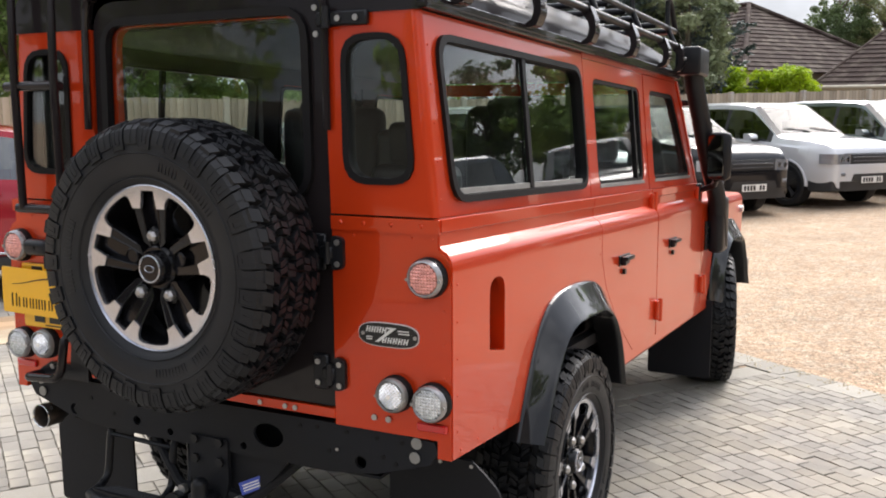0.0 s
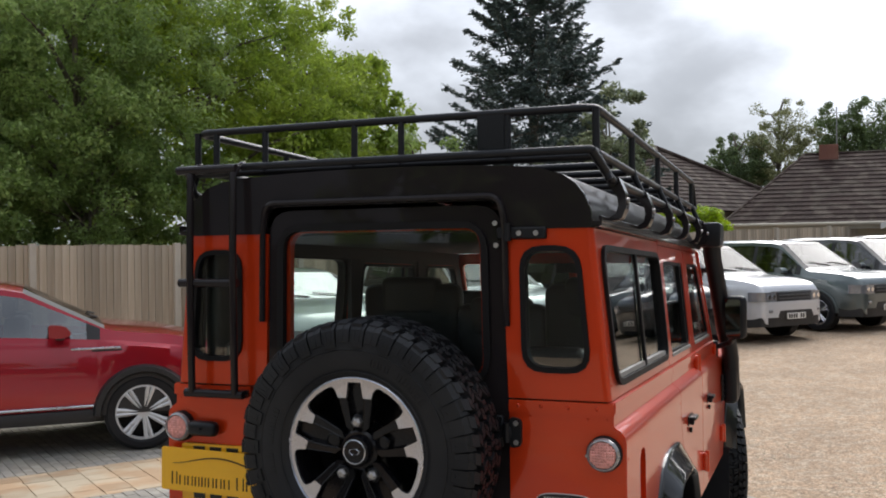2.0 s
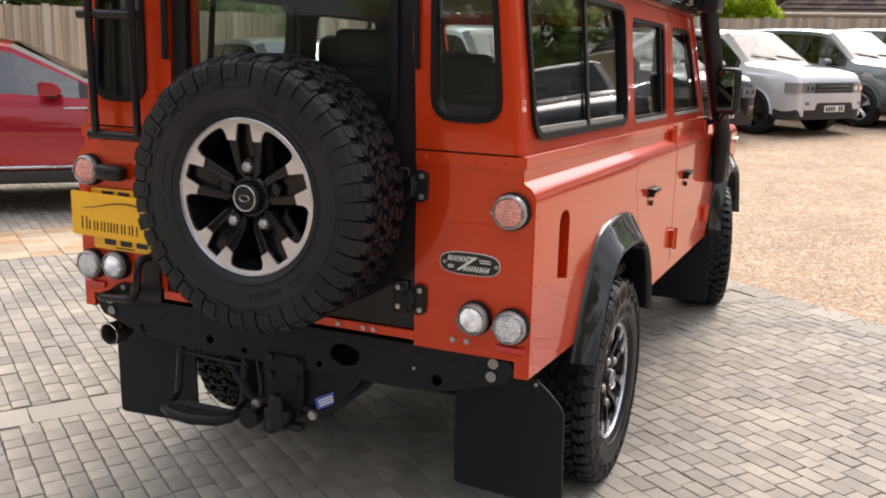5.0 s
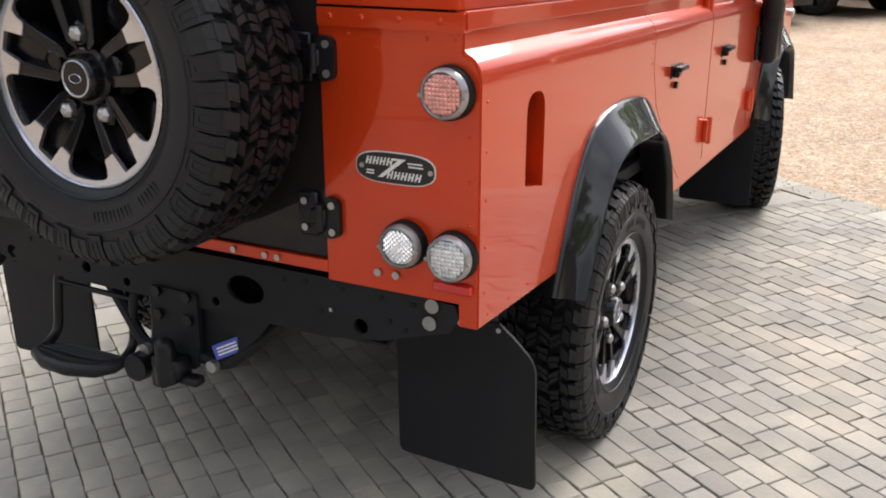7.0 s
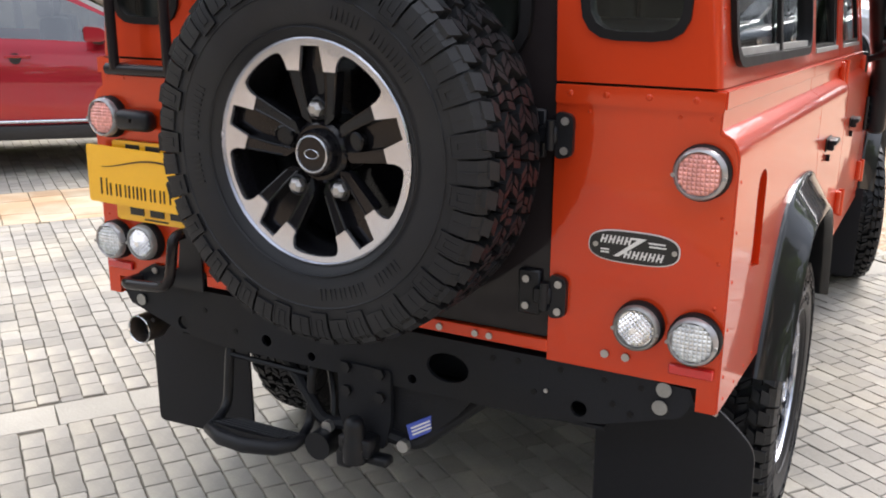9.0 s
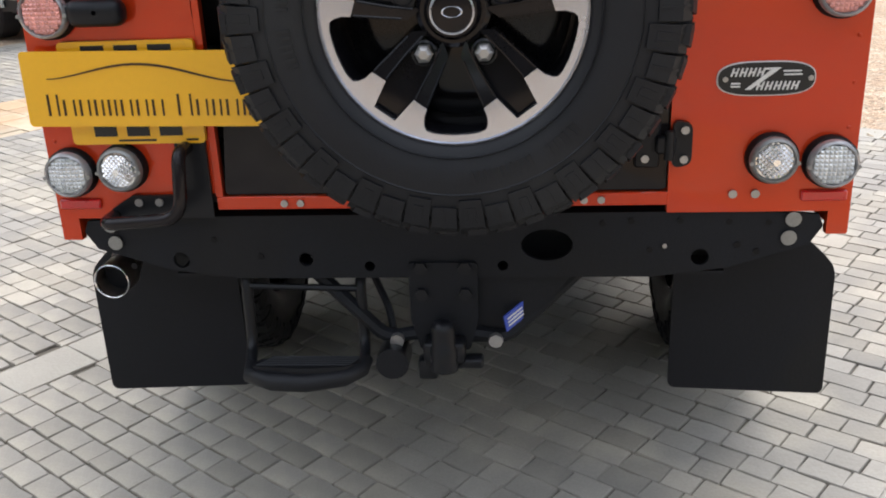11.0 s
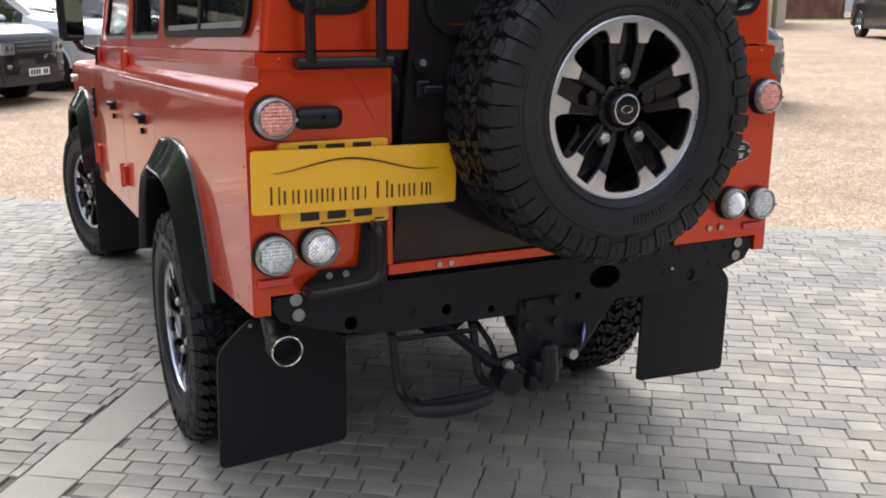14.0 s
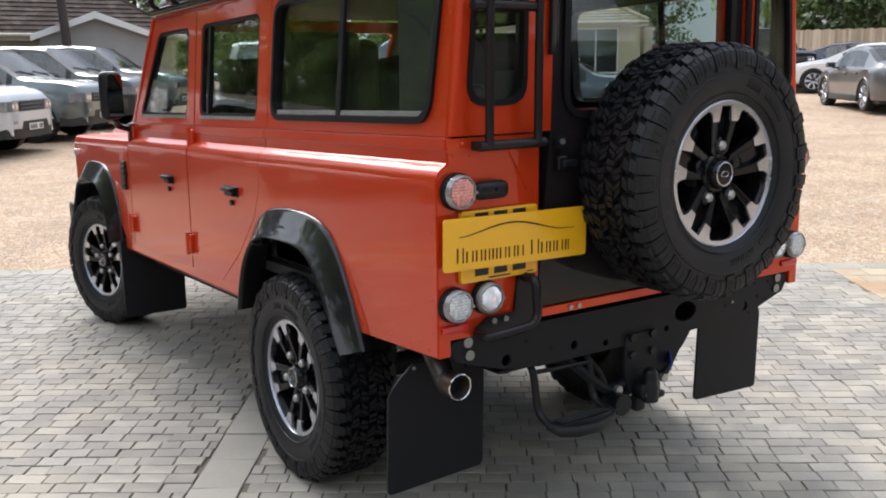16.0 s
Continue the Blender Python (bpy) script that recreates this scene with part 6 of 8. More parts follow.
def spruce(name, label, x, y, height, radius, base, seed, whorls=34, leaf=None):
    """Tiers of limbs that sag and turn up at the tips, each with short side twigs clothed in needles."""
    rng = np.random.default_rng(seed)
    top = thing(name, label, "tree")
    bm = bmesh.new()
    tube(bm, [(x, y, 0), (x, y, height * 0.5), (x, y, height)], [0.2, 0.12, 0.02], 8)
    part("trunk", bm, BARK, top, smooth=60)
    bm = bmesh.new()
    out = []
    for w in range(whorls):
        f = w / (whorls - 1)
        z0_ = base + (height - base) * f
        for k in range(12 if f < 0.8 else 8):
            a = rng.random() * 6.283
            z = z0_ + rng.normal() * 0.18
            ln = radius * ((1 - f) ** 0.82 + 0.04) * (0.55 + 0.62 * rng.random())
            d = np.array([math.cos(a), math.sin(a), 0.0])
            root = np.array([x, y, z])
            mid = root + d * ln * 0.60 + np.array([0, 0, -0.16 * ln])
            tip = root + d * ln + np.array([0, 0, 0.10 * ln + 0.12])
            if k % 3 == 0:
                tube(bm, [tuple(root), tuple(mid), tuple(tip)], [0.03, 0.02, 0.006], 4)
            twigs = int(5 + 13 * ln)
            t = 0.15 + 0.85 * rng.random(twigs) ** 0.75
            p0 = ((1 - t) ** 2)[:, None] * root + (2 * t * (1 - t))[:, None] * mid + (t ** 2)[:, None] * tip
            side = np.cross(d, [0, 0, 1.0]) * np.where(rng.random(twigs) < 0.5, -1, 1)[:, None]
            reach = (0.16 + 0.30 * ln * (1 - t) + 0.06 * rng.random(twigs))[:, None]
            tdir = d * 0.75 + side * (0.35 + 0.75 * rng.random(twigs))[:, None] + np.array([0, 0, 1.0]) * (rng.normal(size=twigs) * 0.25 + 0.10)[:, None]
            tdir /= np.linalg.norm(tdir, axis=1)[:, None]
            per = 7
            u = (np.arange(per) + 0.5) / per
            p = p0[:, None, :] + tdir[:, None, :] * (u[None, :, None] * reach[:, None, :])
            p = (p + rng.normal(size=p.shape) * 0.022).reshape(-1, 3)
            dr = np.repeat(tdir, per, 0) + rng.normal(size=p.shape) * 0.38
            dr /= np.linalg.norm(dr, axis=1)[:, None]
            wd = np.cross(dr, rng.normal(size=p.shape)); wd /= np.linalg.norm(wd, axis=1)[:, None]
            sz = (0.055 + 0.045 * rng.random(len(p)))[:, None]
            out.append(np.stack([p - dr * sz, p + wd * sz * 0.36, p + dr * sz, p - wd * sz * 0.36], 1))
    part("branchwork", bm, BARK, top, smooth=60)
    fast_mesh("needles", np.concatenate(out), 4, leaf or NEEDLE, top)


def hedge(name, label, p0, p1, thick, z0, z1, leaf, seed, count, size=0.06):
    rng = np.random.default_rng(seed)
    top = thing(name, label, "hedge")
    p0, p1 = np.array(p0, float), np.array(p1, float)
    n = max(12, int(np.linalg.norm(p1 - p0) * 20))
    t = rng.random(n)
    dirn = (p1 - p0) / np.linalg.norm(p1 - p0); perp = np.array([-dirn[1], dirn[0]])
    cen = np.zeros((n, 3))
    cen[:, :2] = p0 + t[:, None] * (p1 - p0) + perp * (rng.random(n) - 0.5)[:, None] * thick
    cen[:, 2] = z0 + (z1 - z0) * rng.random(n) ** 0.6
    bm = bmesh.new()
    for k in range(0, n, 3):
        tube(bm, [(cen[k, 0], cen[k, 1], 0.0), tuple(cen[k])], [0.02, 0.008], 4)
    part("stems", bm, BARK, top)
    fast_mesh("leaves", leaves(rng, cen, np.full(n, 0.30), count, size, 0.3), 4, leaf, top)


# the wood behind the fence
WOOD = [(-0.5, -18.2, 9.6, 3.0, LEAF_MID), (2.8, -17.0, 8.8, 2.6, LEAF_MID), (5.8, -18.4, 10.2, 3.1, LEAF_BRIGHT), (-4.0, -17.6, 9.8, 3.2, LEAF_MID), (-7.8, -17.0, 9.4, 3.2, LEAF_MID),
        (8.6, -19.5, 8.6, 2.5, LEAF_BRIGHT), (2.0, -21.5, 11.5, 3.4, LEAF_MID), (-3.0, -22.0, 12.0, 3.6, LEAF_MID), (-12.0, -17.5, 9.6, 3.4, LEAF_DARK), (-17.0, -18.0, 10.0, 3.6, LEAF_MID), (-23.0, -17.0, 10.0, 3.6, LEAF_MID), (10.4, -22.0, 7.4, 2.2, LEAF_BRIGHT), (11.2, -21.0, 7.9, 2.0, LEAF_BRIGHT)]
for k, (u, v, h, r, lf) in enumerate(WOOD):
    p = uv(u, v)
    tree("broadleaf_tree", "tall broadleaf tree in full green leaf behind the fence", p.x, p.y, h, r, 1.5, lf, 11 + k, count=60000 if k < 8 else 18000, size=0.052 if k < 8 else 0.09, clumps=260, airy=0.72)
for k, (u, v, h, r) in enumerate(((-10.0, -25.0, 11.0, 4.0), (-4.5, -26.5, 12.5, 4.2), (0.5, -25.5, 11.5, 4.0), (5.5, -25.0, 10.0, 3.4))):
    p = uv(u, v)
    tree("broadleaf_tree", "tall broadleaf tree further back in the wood", p.x, p.y, h, r, 0.8, LEAF_MID, 140 + k, count=16000, size=0.13, clumps=240, airy=0.9)
for k in range(9):
    p = uv(-9 + 2.4 * k, -15.9 - 0.4 * (k % 2))
    tree("understorey_shrub", "leafy green shrub growing behind the fence", p.x, p.y, 3.6 + 0.5 * (k % 3), 1.5, 0.5, LEAF_MID, 60 + k, count=14000, size=0.05, clumps=70, trunk=0.07)
spruce("spruce_tree", "dark blue-green spruce with drooping branches", -6.3, 24.2, 12.6, 3.9, 1.0, 5, whorls=40)
tree("eucalyptus_tree", "grey-green small-leaved garden tree", -3.7, 22.2, 6.0, 1.35, 1.4, LEAF_GREY, 31, count=11000, size=0.075, clumps=80, trunk=0.09)
tree("eucalyptus_tree", "grey-green small-leaved garden tree", -5.3, 22.8, 4.6, 1.3, 1.0, LEAF_OLIVE, 32, count=8000, size=0.075, clumps=60, trunk=0.09)
hedge("lime_hedge", "bright lime-green clipped hedge topping the fence", (-4.1, 24.4), (-0.98, 25.1), 0.8, 1.9, 2.88, LEAF_LIME, 41, 17000)
tree("round_tree", "dark rounded evergreen behind the bungalow", -2.0, 44.5, 6.6, 1.75, 1.6, LEAF_DARK, 33, count=46000, size=0.07, clumps=330, airy=0.85)
tree("airy_tree", "open-crowned tree with thin foliage", 0.0, 45.0, 8.3, 1.65, 2.6, LEAF_OLIVE, 34, count=17000, size=0.06, clumps=170, airy=0.9)
for k, (x, y, h, r) in enumerate(((2.9, 46.4, 8.0, 2.0), (5.6, 45.6, 8.5, 2.2), (8.3, 45.0, 8.6, 2.4), (11.8, 46.0, 9.3, 3.0))):
    tree("dark_tree", "dark leafy tree behind the bungalow", x, y, h, r, 2.0, LEAF_DARK, 35 + k, count=26000, size=0.08, clumps=260, airy=0.85)
for k, (x, y, h, r, lf) in enumerate(((24, 42, 6.5, 2.8, LEAF_MID), (31, 46, 7, 3.2, LEAF_DARK), (38, 49, 7, 3.2, LEAF_MID), (47, 46, 9, 3.6, LEAF_DARK), (54, 41, 9, 3.8, LEAF_MID), (42.5, 23, 9, 4.0, LEAF_DARK), (41.5, 17, 9.5, 4.0, LEAF_MID), (40, 11, 9, 4.0, LEAF_DARK), (58, 33, 8.5, 3.8, LEAF_DARK), (37, 21.5, 7.5, 3.2, LEAF_DARK), (35.5, 15.5, 8, 3.4, LEAF_MID), (34, 9.5, 7.5, 3.2, LEAF_DARK), (32.5, 3, 8, 3.4, LEAF_MID),
                                       (17, 37, 6.5, 2.4, LEAF_DARK), (12, 35, 6.0, 2.4, LEAF_MID))):
    tree("far_tree", "leafy green tree round the yard, some added out of view", x, y, h, r, 0.4, lf, 70 + k, count=9000, size=0.17, clumps=110)
# unseen trees added behind the camera; their height sets sky light on the tail
for k, (x, y, h, r, lf) in enumerate(((10, -17, 6.2, 3.2, LEAF_MID), (24, -20, 6.5, 3.4, LEAF_MID), (36, -12, 9, 4, LEAF_DARK), (2.5, -18, 6.0, 3.2, LEAF_DARK), (-5.5, -17.5, 6.4, 3.2, LEAF_MID), (-20, -22, 9, 4, LEAF_MID), (-24, -10, 10, 4, LEAF_MID))):
    tree("far_tree", "leafy green tree round the yard, some added out of view", x, y, h, r, 0.6, lf, 90 + k, count=7000, size=0.22, clumps=90)

# an added dark wall, out of view, darkens what the tail glass reflects
bm = bmesh.new()
box(bm, -16.0, 26.0, -13.2, -13.0, -0.05, 2.0, 0.01)
tagged(link("wall_south", bm, DARK_BOARD, smooth=0), "plain dark wall added out of view to darken reflections", "wall", kind="structure")

# ---- boundary fence along the yard ----
FV, FH = -14.3, 2.02
fence = tagged(new("fence"), "weathered vertical-board timber fence with concrete posts", "fence", kind="structure")
bm = bmesh.new()
f0, f1, w0 = 0.004, 0.032, 0.126
prof = [(0, 0), (w0, 0), (w0, f0), (0, f1)]
A = [bm.verts.new((x, y, 0.0)) for x, y in prof]; B = [bm.verts.new((x, y, 1.0)) for x, y in prof]
for i in range(4):
    bm.faces.new((A[i], A[(i + 1) % 4], B[(i + 1) % 4], B[i]))
bm.faces.new(A); bm.faces.new(list(reversed(B)))
board_me = mesh_of("board", bm, FENCE, 20)
rng = np.random.default_rng(3)
far_boards = bmesh.new()


def fence_top(u):
    return FH + max(0.0, u - 8.0) * 0.026


ub, count = -14.0, 0
while ub < 44:
    z1 = fence_top(ub) + rng.normal() * 0.008
    m = Matrix.Translation(uv(ub, FV + rng.normal() * 0.003, 0.12)) @ Matrix.Rotation(UA + rng.normal() * 0.004, 4, "Z") @ Matrix.Diagonal((0.91, 1, z1 - 0.12, 1))
    if -6 < ub < 24:
        o = new("board", board_me); o.parent = fence; o.matrix_basis = m; count += 1
    else:
        vs = [far_boards.verts.new(m @ Vector(v)) for v in ((0, 0, 0), (w0, 0, 0), (w0, f0, 0), (0, f1, 0), (0, 0, 1), (w0, 0, 1), (w0, f0, 1), (0, f1, 1))]
        for f in ((0, 1, 5, 4), (1, 2, 6, 5), (2, 3, 7, 6), (3, 0, 4, 7), (4, 5, 6, 7)):
            far_boards.faces.new([vs[i] for i in f])
    ub += 0.122
tagged(link("far_boards", far_boards, FENCE, fence, smooth=0), kind="stuff")
for k in range(24):
    u = -13.2 + 2.45 * k
    bm = bmesh.new()
    box(bm, -0.055, 0.055, -0.05, 0.06, 0, fence_top(u) + 0.03, 0.008)
    bmesh.ops.transform(bm, matrix=Matrix.Translation(uv(u, FV + 0.045)) @ Matrix.Rotation(UA, 4, "Z"), verts=bm.verts)
    part("post", bm, FENCE_POST, fence)
for k in range(23):
    bm = bmesh.new()
    box(bm, 0.06, 2.39, -0.02, 0.02, 0.0, 0.15, 0.004)
    bmesh.ops.transform(bm, matrix=Matrix.Translation(uv(-13.2 + 2.45 * k, FV + 0.03)) @ Matrix.Rotation(UA, 4, "Z"), verts=bm.verts)
    part("gravel_board", bm, FENCE_POST, fence)


# ---- bungalows ----
def tiled_face(name, corners, parent, mat, course=0.30, tile=0.30):
    """Courses of overlapping tiles over a roof face given by eave left, eave right, ridge right, ridge left."""
    el, er, rr_, rl = [np.array(c, float) for c in corners]
    nrm = np.cross(er - el, rl - el); nrm /= np.linalg.norm(nrm)
    if nrm[2] < 0:
        nrm = -nrm
    rise = np.linalg.norm((rl + rr_) / 2 - (el + er) / 2)
    rows_ = max(2, int(rise / course))
    out = []
    for r in range(rows_):
        t0, t1 = r / rows_, (r + 1.12) / rows_
        a0, b0 = el + (rl - el) * t0, er + (rr_ - er) * t0
        a1, b1 = el + (rl - el) * min(t1, 1), er + (rr_ - er) * min(t1, 1)
        n = max(1, int(round(np.linalg.norm(b0 - a0) / tile)))
        sh = 0.5 * (r % 2)
        for k in range(n + 1):
            s0, s1 = max(0, (k - sh) / n), min(1, (k + 0.97 - sh) / n)
            if s1 <= s0:
                continue
            up0, up1 = nrm * 0.045, nrm * 0.012
            p = [a0 + (b0 - a0) * s0, a0 + (b0 - a0) * s1, a1 + (b1 - a1) * s1, a1 + (b1 - a1) * s0]
            out.append([p[0] + up0, p[1] + up0, p[2] + up1, p[3] + up1])
            out.append([p[0], p[1], p[1] + up0, p[0] + up0])
    ob = fast_mesh(name, np.array(out), 4, mat, parent)
    return tagged(ob, kind="stuff")


def framed_window(parent, m, w, h, panes=2):
    bm = bmesh.new()
    plate(bm, [[(0, 0), (w, 0), (w, h), (0, h)]] + [[(0.06 + k * (w - 0.06) / panes, 0.06), ((k + 1) * (w - 0.06) / panes, 0.06), ((k + 1) * (w - 0.06) / panes, h - 0.06), (0.06 + k * (w - 0.06) / panes, h - 0.06)] for k in range(panes)],
          lambda a, b, d: m @ Vector((a, d, b)), -0.05, 0.02)
    win = part("window", bm, WHITE_PAINT, parent, "white-framed casement window", smooth=0)
    bm = bmesh.new()
    plate(bm, [[(0.05, 0.05), (w - 0.05, 0.05), (w - 0.05, h - 0.05), (0.05, h - 0.05)]], lambda a, b, d: m @ Vector((a, d, b)), 0.0, 0.006)
    part("pane", bm, PANE_DARK, win, smooth=0)
    bm = bmesh.new()
    plate(bm, [[(-0.06, -0.06), (w + 0.06, -0.06), (w + 0.06, 0), (-0.06, 0)]], lambda a, b, d: m @ Vector((a, d, b)), -0.10, 0.02)
    part("sill", bm, WHITE_PAINT, win, smooth=0)


def bungalow(label, m, length, depth, eaves, ridge, hip, tile_mat, wall_mat, windows, group="", ridge_r=0.10):
    """Local: front wall along +x at y = 0, depth towards +y."""
    h = thing("bungalow", label, "house", group)
    M = m
    P = lambda x, y, z: M @ Vector((x, y, z))
    bm = bmesh.new()
    holes = [[(x, z), (x + w, z), (x + w, z + hh), (x, z + hh)] for x, z, w, hh in windows]
    plate(bm, [[(0, 0), (length, 0), (length, eaves), (0, eaves)]] + holes, lambda a, b, d: P(a, d, b), 0.0, 0.25)
    part("wall", bm, wall_mat, h, smooth=0)
    for x0, x1, y0, y1 in ((0, 0.25, 0.25, depth), (length - 0.25, length, 0.25, depth), (0.25, length - 0.25, depth - 0.25, depth)):
        bm = bmesh.new()
        box(bm, x0, x1, y0, y1, 0, eaves, turn=M)
        part("wall", bm, wall_mat, h, smooth=0)
    for x, z, w, hh in windows:
        framed_window(h, M @ Matrix.Translation((x, 0.10, z)), w, hh, max(1, int(w / 0.9)))
    o = 0.35
    c = [(-o, -o, eaves), (length + o, -o, eaves), (length + o, depth + o, eaves), (-o, depth + o, eaves)]
    r0, r1 = (hip, depth / 2, ridge), (length - hip, depth / 2, ridge)
    bm = bmesh.new()
    vs = [bm.verts.new(P(*p)) for p in c + [r0, r1]]
    for f in ((0, 1, 5, 4), (1, 2, 5), (2, 3, 4, 5), (3, 0, 4), (3, 2, 1, 0)):
        bm.faces.new([vs[i] for i in f])
    roof_ = part("roof", bm, tile_mat, h, smooth=0)
    T = [tuple(P(*p)) for p in c + [r0, r1]]
    tiled_face("tiles", (T[0], T[1], T[5], T[4]), roof_, tile_mat)
    tiled_face("tiles", (T[3], T[0], T[4], T[4]), roof_, tile_mat)
    tiled_face("tiles", (T[1], T[2], T[5], T[5]), roof_, tile_mat)
    bm = bmesh.new()
    for p, q_ in ((T[0], T[4]), (T[1], T[5]), (T[4], T[5]), (T[2], T[5]), (T[3], T[4])):
        if (Vector(p) - Vector(q_)).length > 0.3:
            tube(bm, [Vector(p) + Vector((0, 0, 0.6 * ridge_r)), Vector(q_) + Vector((0, 0, 0.6 * ridge_r))], ridge_r, 8)
    part("ridge_tiles", bm, tile_mat, roof_, smooth=40)
    bm = bmesh.new()
    box(bm, -o, length + o, -o - 0.03, -o + 0.02, eaves - 0.16, eaves + 0.02, turn=M)
    part("fascia", bm, FASCIA, roof_, smooth=0)
    bm = bmesh.new()
    tube(bm, [P(-o, -o - 0.09, eaves + 0.0), P(length + o, -o - 0.09, eaves)], 0.06, 8)
    part("gutter", bm, FASCIA, roof_, smooth=40)
    return h


def facing(x, y, deg):
    return Matrix.Translation((x, y, rise(x, y))) @ Matrix.Rotation(radians(deg), 4, "Z")


house = bungalow("brown-tiled hipped bungalow with brick chimney behind the fence", facing(-1.0, 28.6, 2), 9.0, 8.5, 2.26, 4.80, 2.3, TILE, RENDER_WALL,
                 [(2.0, 0.7, 1.8, 1.2), (5.6, 0.7, 1.8, 1.2)], ridge_r=0.05)
bm = bmesh.new()
box(bm, 1.62, 2.24, 32.5, 33.1, 3.9, 5.38, 0.01)
chim = part("chimney", bm, BRICK_RED, house, "red brick chimney stack", smooth=0)
bm = bmesh.new()
box(bm, 1.45, 2.40, 32.35, 33.25, 4.52, 4.70, 0.02)
part("flashing", bm, LEAD, chim, smooth=0)
bm = bmesh.new()
tube(bm, [(2.2, 32.8, 5.3), (2.2, 32.8, 6.7)], 0.02, 6); tube(bm, [(1.9, 32.8, 6.5), (2.5, 32.8, 6.5)], 0.01, 5)
part("aerial", bm, DULL_METAL, chim)
bungalow("brown-tiled steep-hipped bungalow behind the lime hedge", facing(-15.9, 40.05, -36), 15.0, 8.2, 2.9, 5.70, 4.10, TILE, RENDER_WALL, [(3, 1.0, 1.8, 1.2)])
bungalow("buff-tiled bungalow with white casement windows beside the yard", facing(21.1, 33.4, -45), 9.0, 8.0, 2.4, 4.3, 3.2, TILE_BUFF, RENDER_WALL,
         [(0.8, 0.9, 1.6, 1.25), (3.4, 0.9, 1.6, 1.25), (6.2, 0.3, 1.9, 1.9)])
bungalow("long buff-tiled bungalow across the yard behind the vehicle", facing(24, -12, 125), 16.0, 8.0, 2.6, 4.9, 3.4, TILE, RENDER_WALL,
         [(2, 0.9, 1.8, 1.25), (6, 0.9, 1.8, 1.25), (10.5, 0.9, 2.4, 1.25)])

# garage with a grey gable beyond the parked cars
gar = thing("garage", "small grey-boarded gabled garage with white bargeboards", "garage")
GM = facing(3.42, 26.25, -14) @ Matrix.Diagonal((0.68, 1, 1, 1))
bm = bmesh.new()
plate(bm, [[(0, 0), (4.4, 0), (4.4, 2.12), (2.2, 2.66), (0, 2.12)]], lambda a, b, d: GM @ Vector((a, d, b)), 0.0, 0.12)
part("gable_wall", bm, GREY_BOARD, gar, smooth=0)
for x0, x1, y0, y1 in ((0, 0.12, 0.12, 2.2), (4.28, 4.4, 0.12, 2.2), (0.12, 4.28, 2.08, 2.2)):
    bm = bmesh.new(); box(bm, x0, x1, y0, y1, 0, 2.12, turn=GM); part("wall", bm, GREY_BOARD, gar, smooth=0)
bm = bmesh.new()
plate(bm, [[(-0.3, 2.06), (2.2, 2.67), (4.7, 2.06), (4.7, 2.16), (2.2, 2.78), (-0.3, 2.16)]], lambda a, b, d: GM @ Vector((a, d, b)), -0.25, 2.3)
part("roof", bm, GREY_BOARD, gar, smooth=0)
bm = bmesh.new()
plate(bm, [[(-0.32, 2.00), (2.2, 2.61), (4.72, 2.00), (4.72, 2.17), (2.2, 2.80), (-0.32, 2.17)]], lambda a, b, d: GM @ Vector((a, d, b)), -0.29, -0.25)
part("bargeboard", bm, WHITE_PAINT, gar, smooth=0)

# pole, boundary wall, gate pier
pole = thing("utility_pole", "dark leaning timber utility pole", "pole")
bm = bmesh.new()
tube(bm, [(4.10, 25.55, 0), (3.95, 25.70, 3.4), (3.8, 25.85, 7.4)], [0.13, 0.12, 0.10], 12)
part("shaft", bm, POLE_WOOD, pole, smooth=60)

lawn = bmesh.new()
q = [lawn.verts.new(p) for p in [(x, y, rise(x, y) + 0.012) for x, y in ((33.5, 27.0), (41.0, 24.5), (52.0, 42.0), (42.0, 41.0))]]
lawn.faces.new(q)
tagged(link("lawn", lawn, GRASS, smooth=0), "short mown green lawn strip", "lawn", kind="structure")
wall = tagged(new("boundary_wall"), "low red brick boundary wall with piers", "wall", kind="structure")
for k, (a, b) in enumerate((((43.0, 47.5), (48.0, 42.0)), ((44.5, 31.5), (40.5, 24.0)))):
    A_, B_ = Vector((*a, 0.9)), Vector((*b, 0.9))
    ang = math.atan2(B_.y - A_.y, B_.x - A_.x); L_ = (B_ - A_).length
    m = Matrix.Translation(A_) @ Matrix.Rotation(ang, 4, "Z")
    bm = bmesh.new()
    box(bm, 0, L_, -0.10, 0.10, 0, 1.75, turn=m); part("core", bm, MORTAR, wall, smooth=0)
    out = []
    for r in range(23):
        for c in range(int(L_ / 0.225)):
            x0 = c * 0.225 + 0.11 * (r % 2); z0 = 0.01 + r * 0.075
            p = [m @ Vector(v) for v in ((x0, -0.112, z0), (x0 + 0.215, -0.112, z0), (x0 + 0.215, -0.112, z0 + 0.065), (x0, -0.112, z0 + 0.065))]
            out.append([tuple(v) for v in p])
    tagged(fast_mesh("bricks", np.array(out), 4, BRICK_RED, wall), kind="stuff")
    for e in (0.0, L_):
        bm = bmesh.new(); box(bm, e - 0.22, e + 0.22, -0.22, 0.22, 0, 2.0, 0.01, turn=m); part("pier", bm, BRICK_RED, wall, smooth=0)
gate = thing("iron_gate", "black iron railings between brick piers behind the lawn", "gate")
for k in range(60):
    t = (k + 0.5) / 60
    p = Vector((48.0, 42.0, 0.95)).lerp(Vector((44.5, 31.5, 0.95)), t)
    bm = bmesh.new(); tube(bm, [(p.x, p.y, 0.95), (p.x, p.y, 2.65)], 0.014, 5); part("bar", bm, SATIN_BLACK, gate)
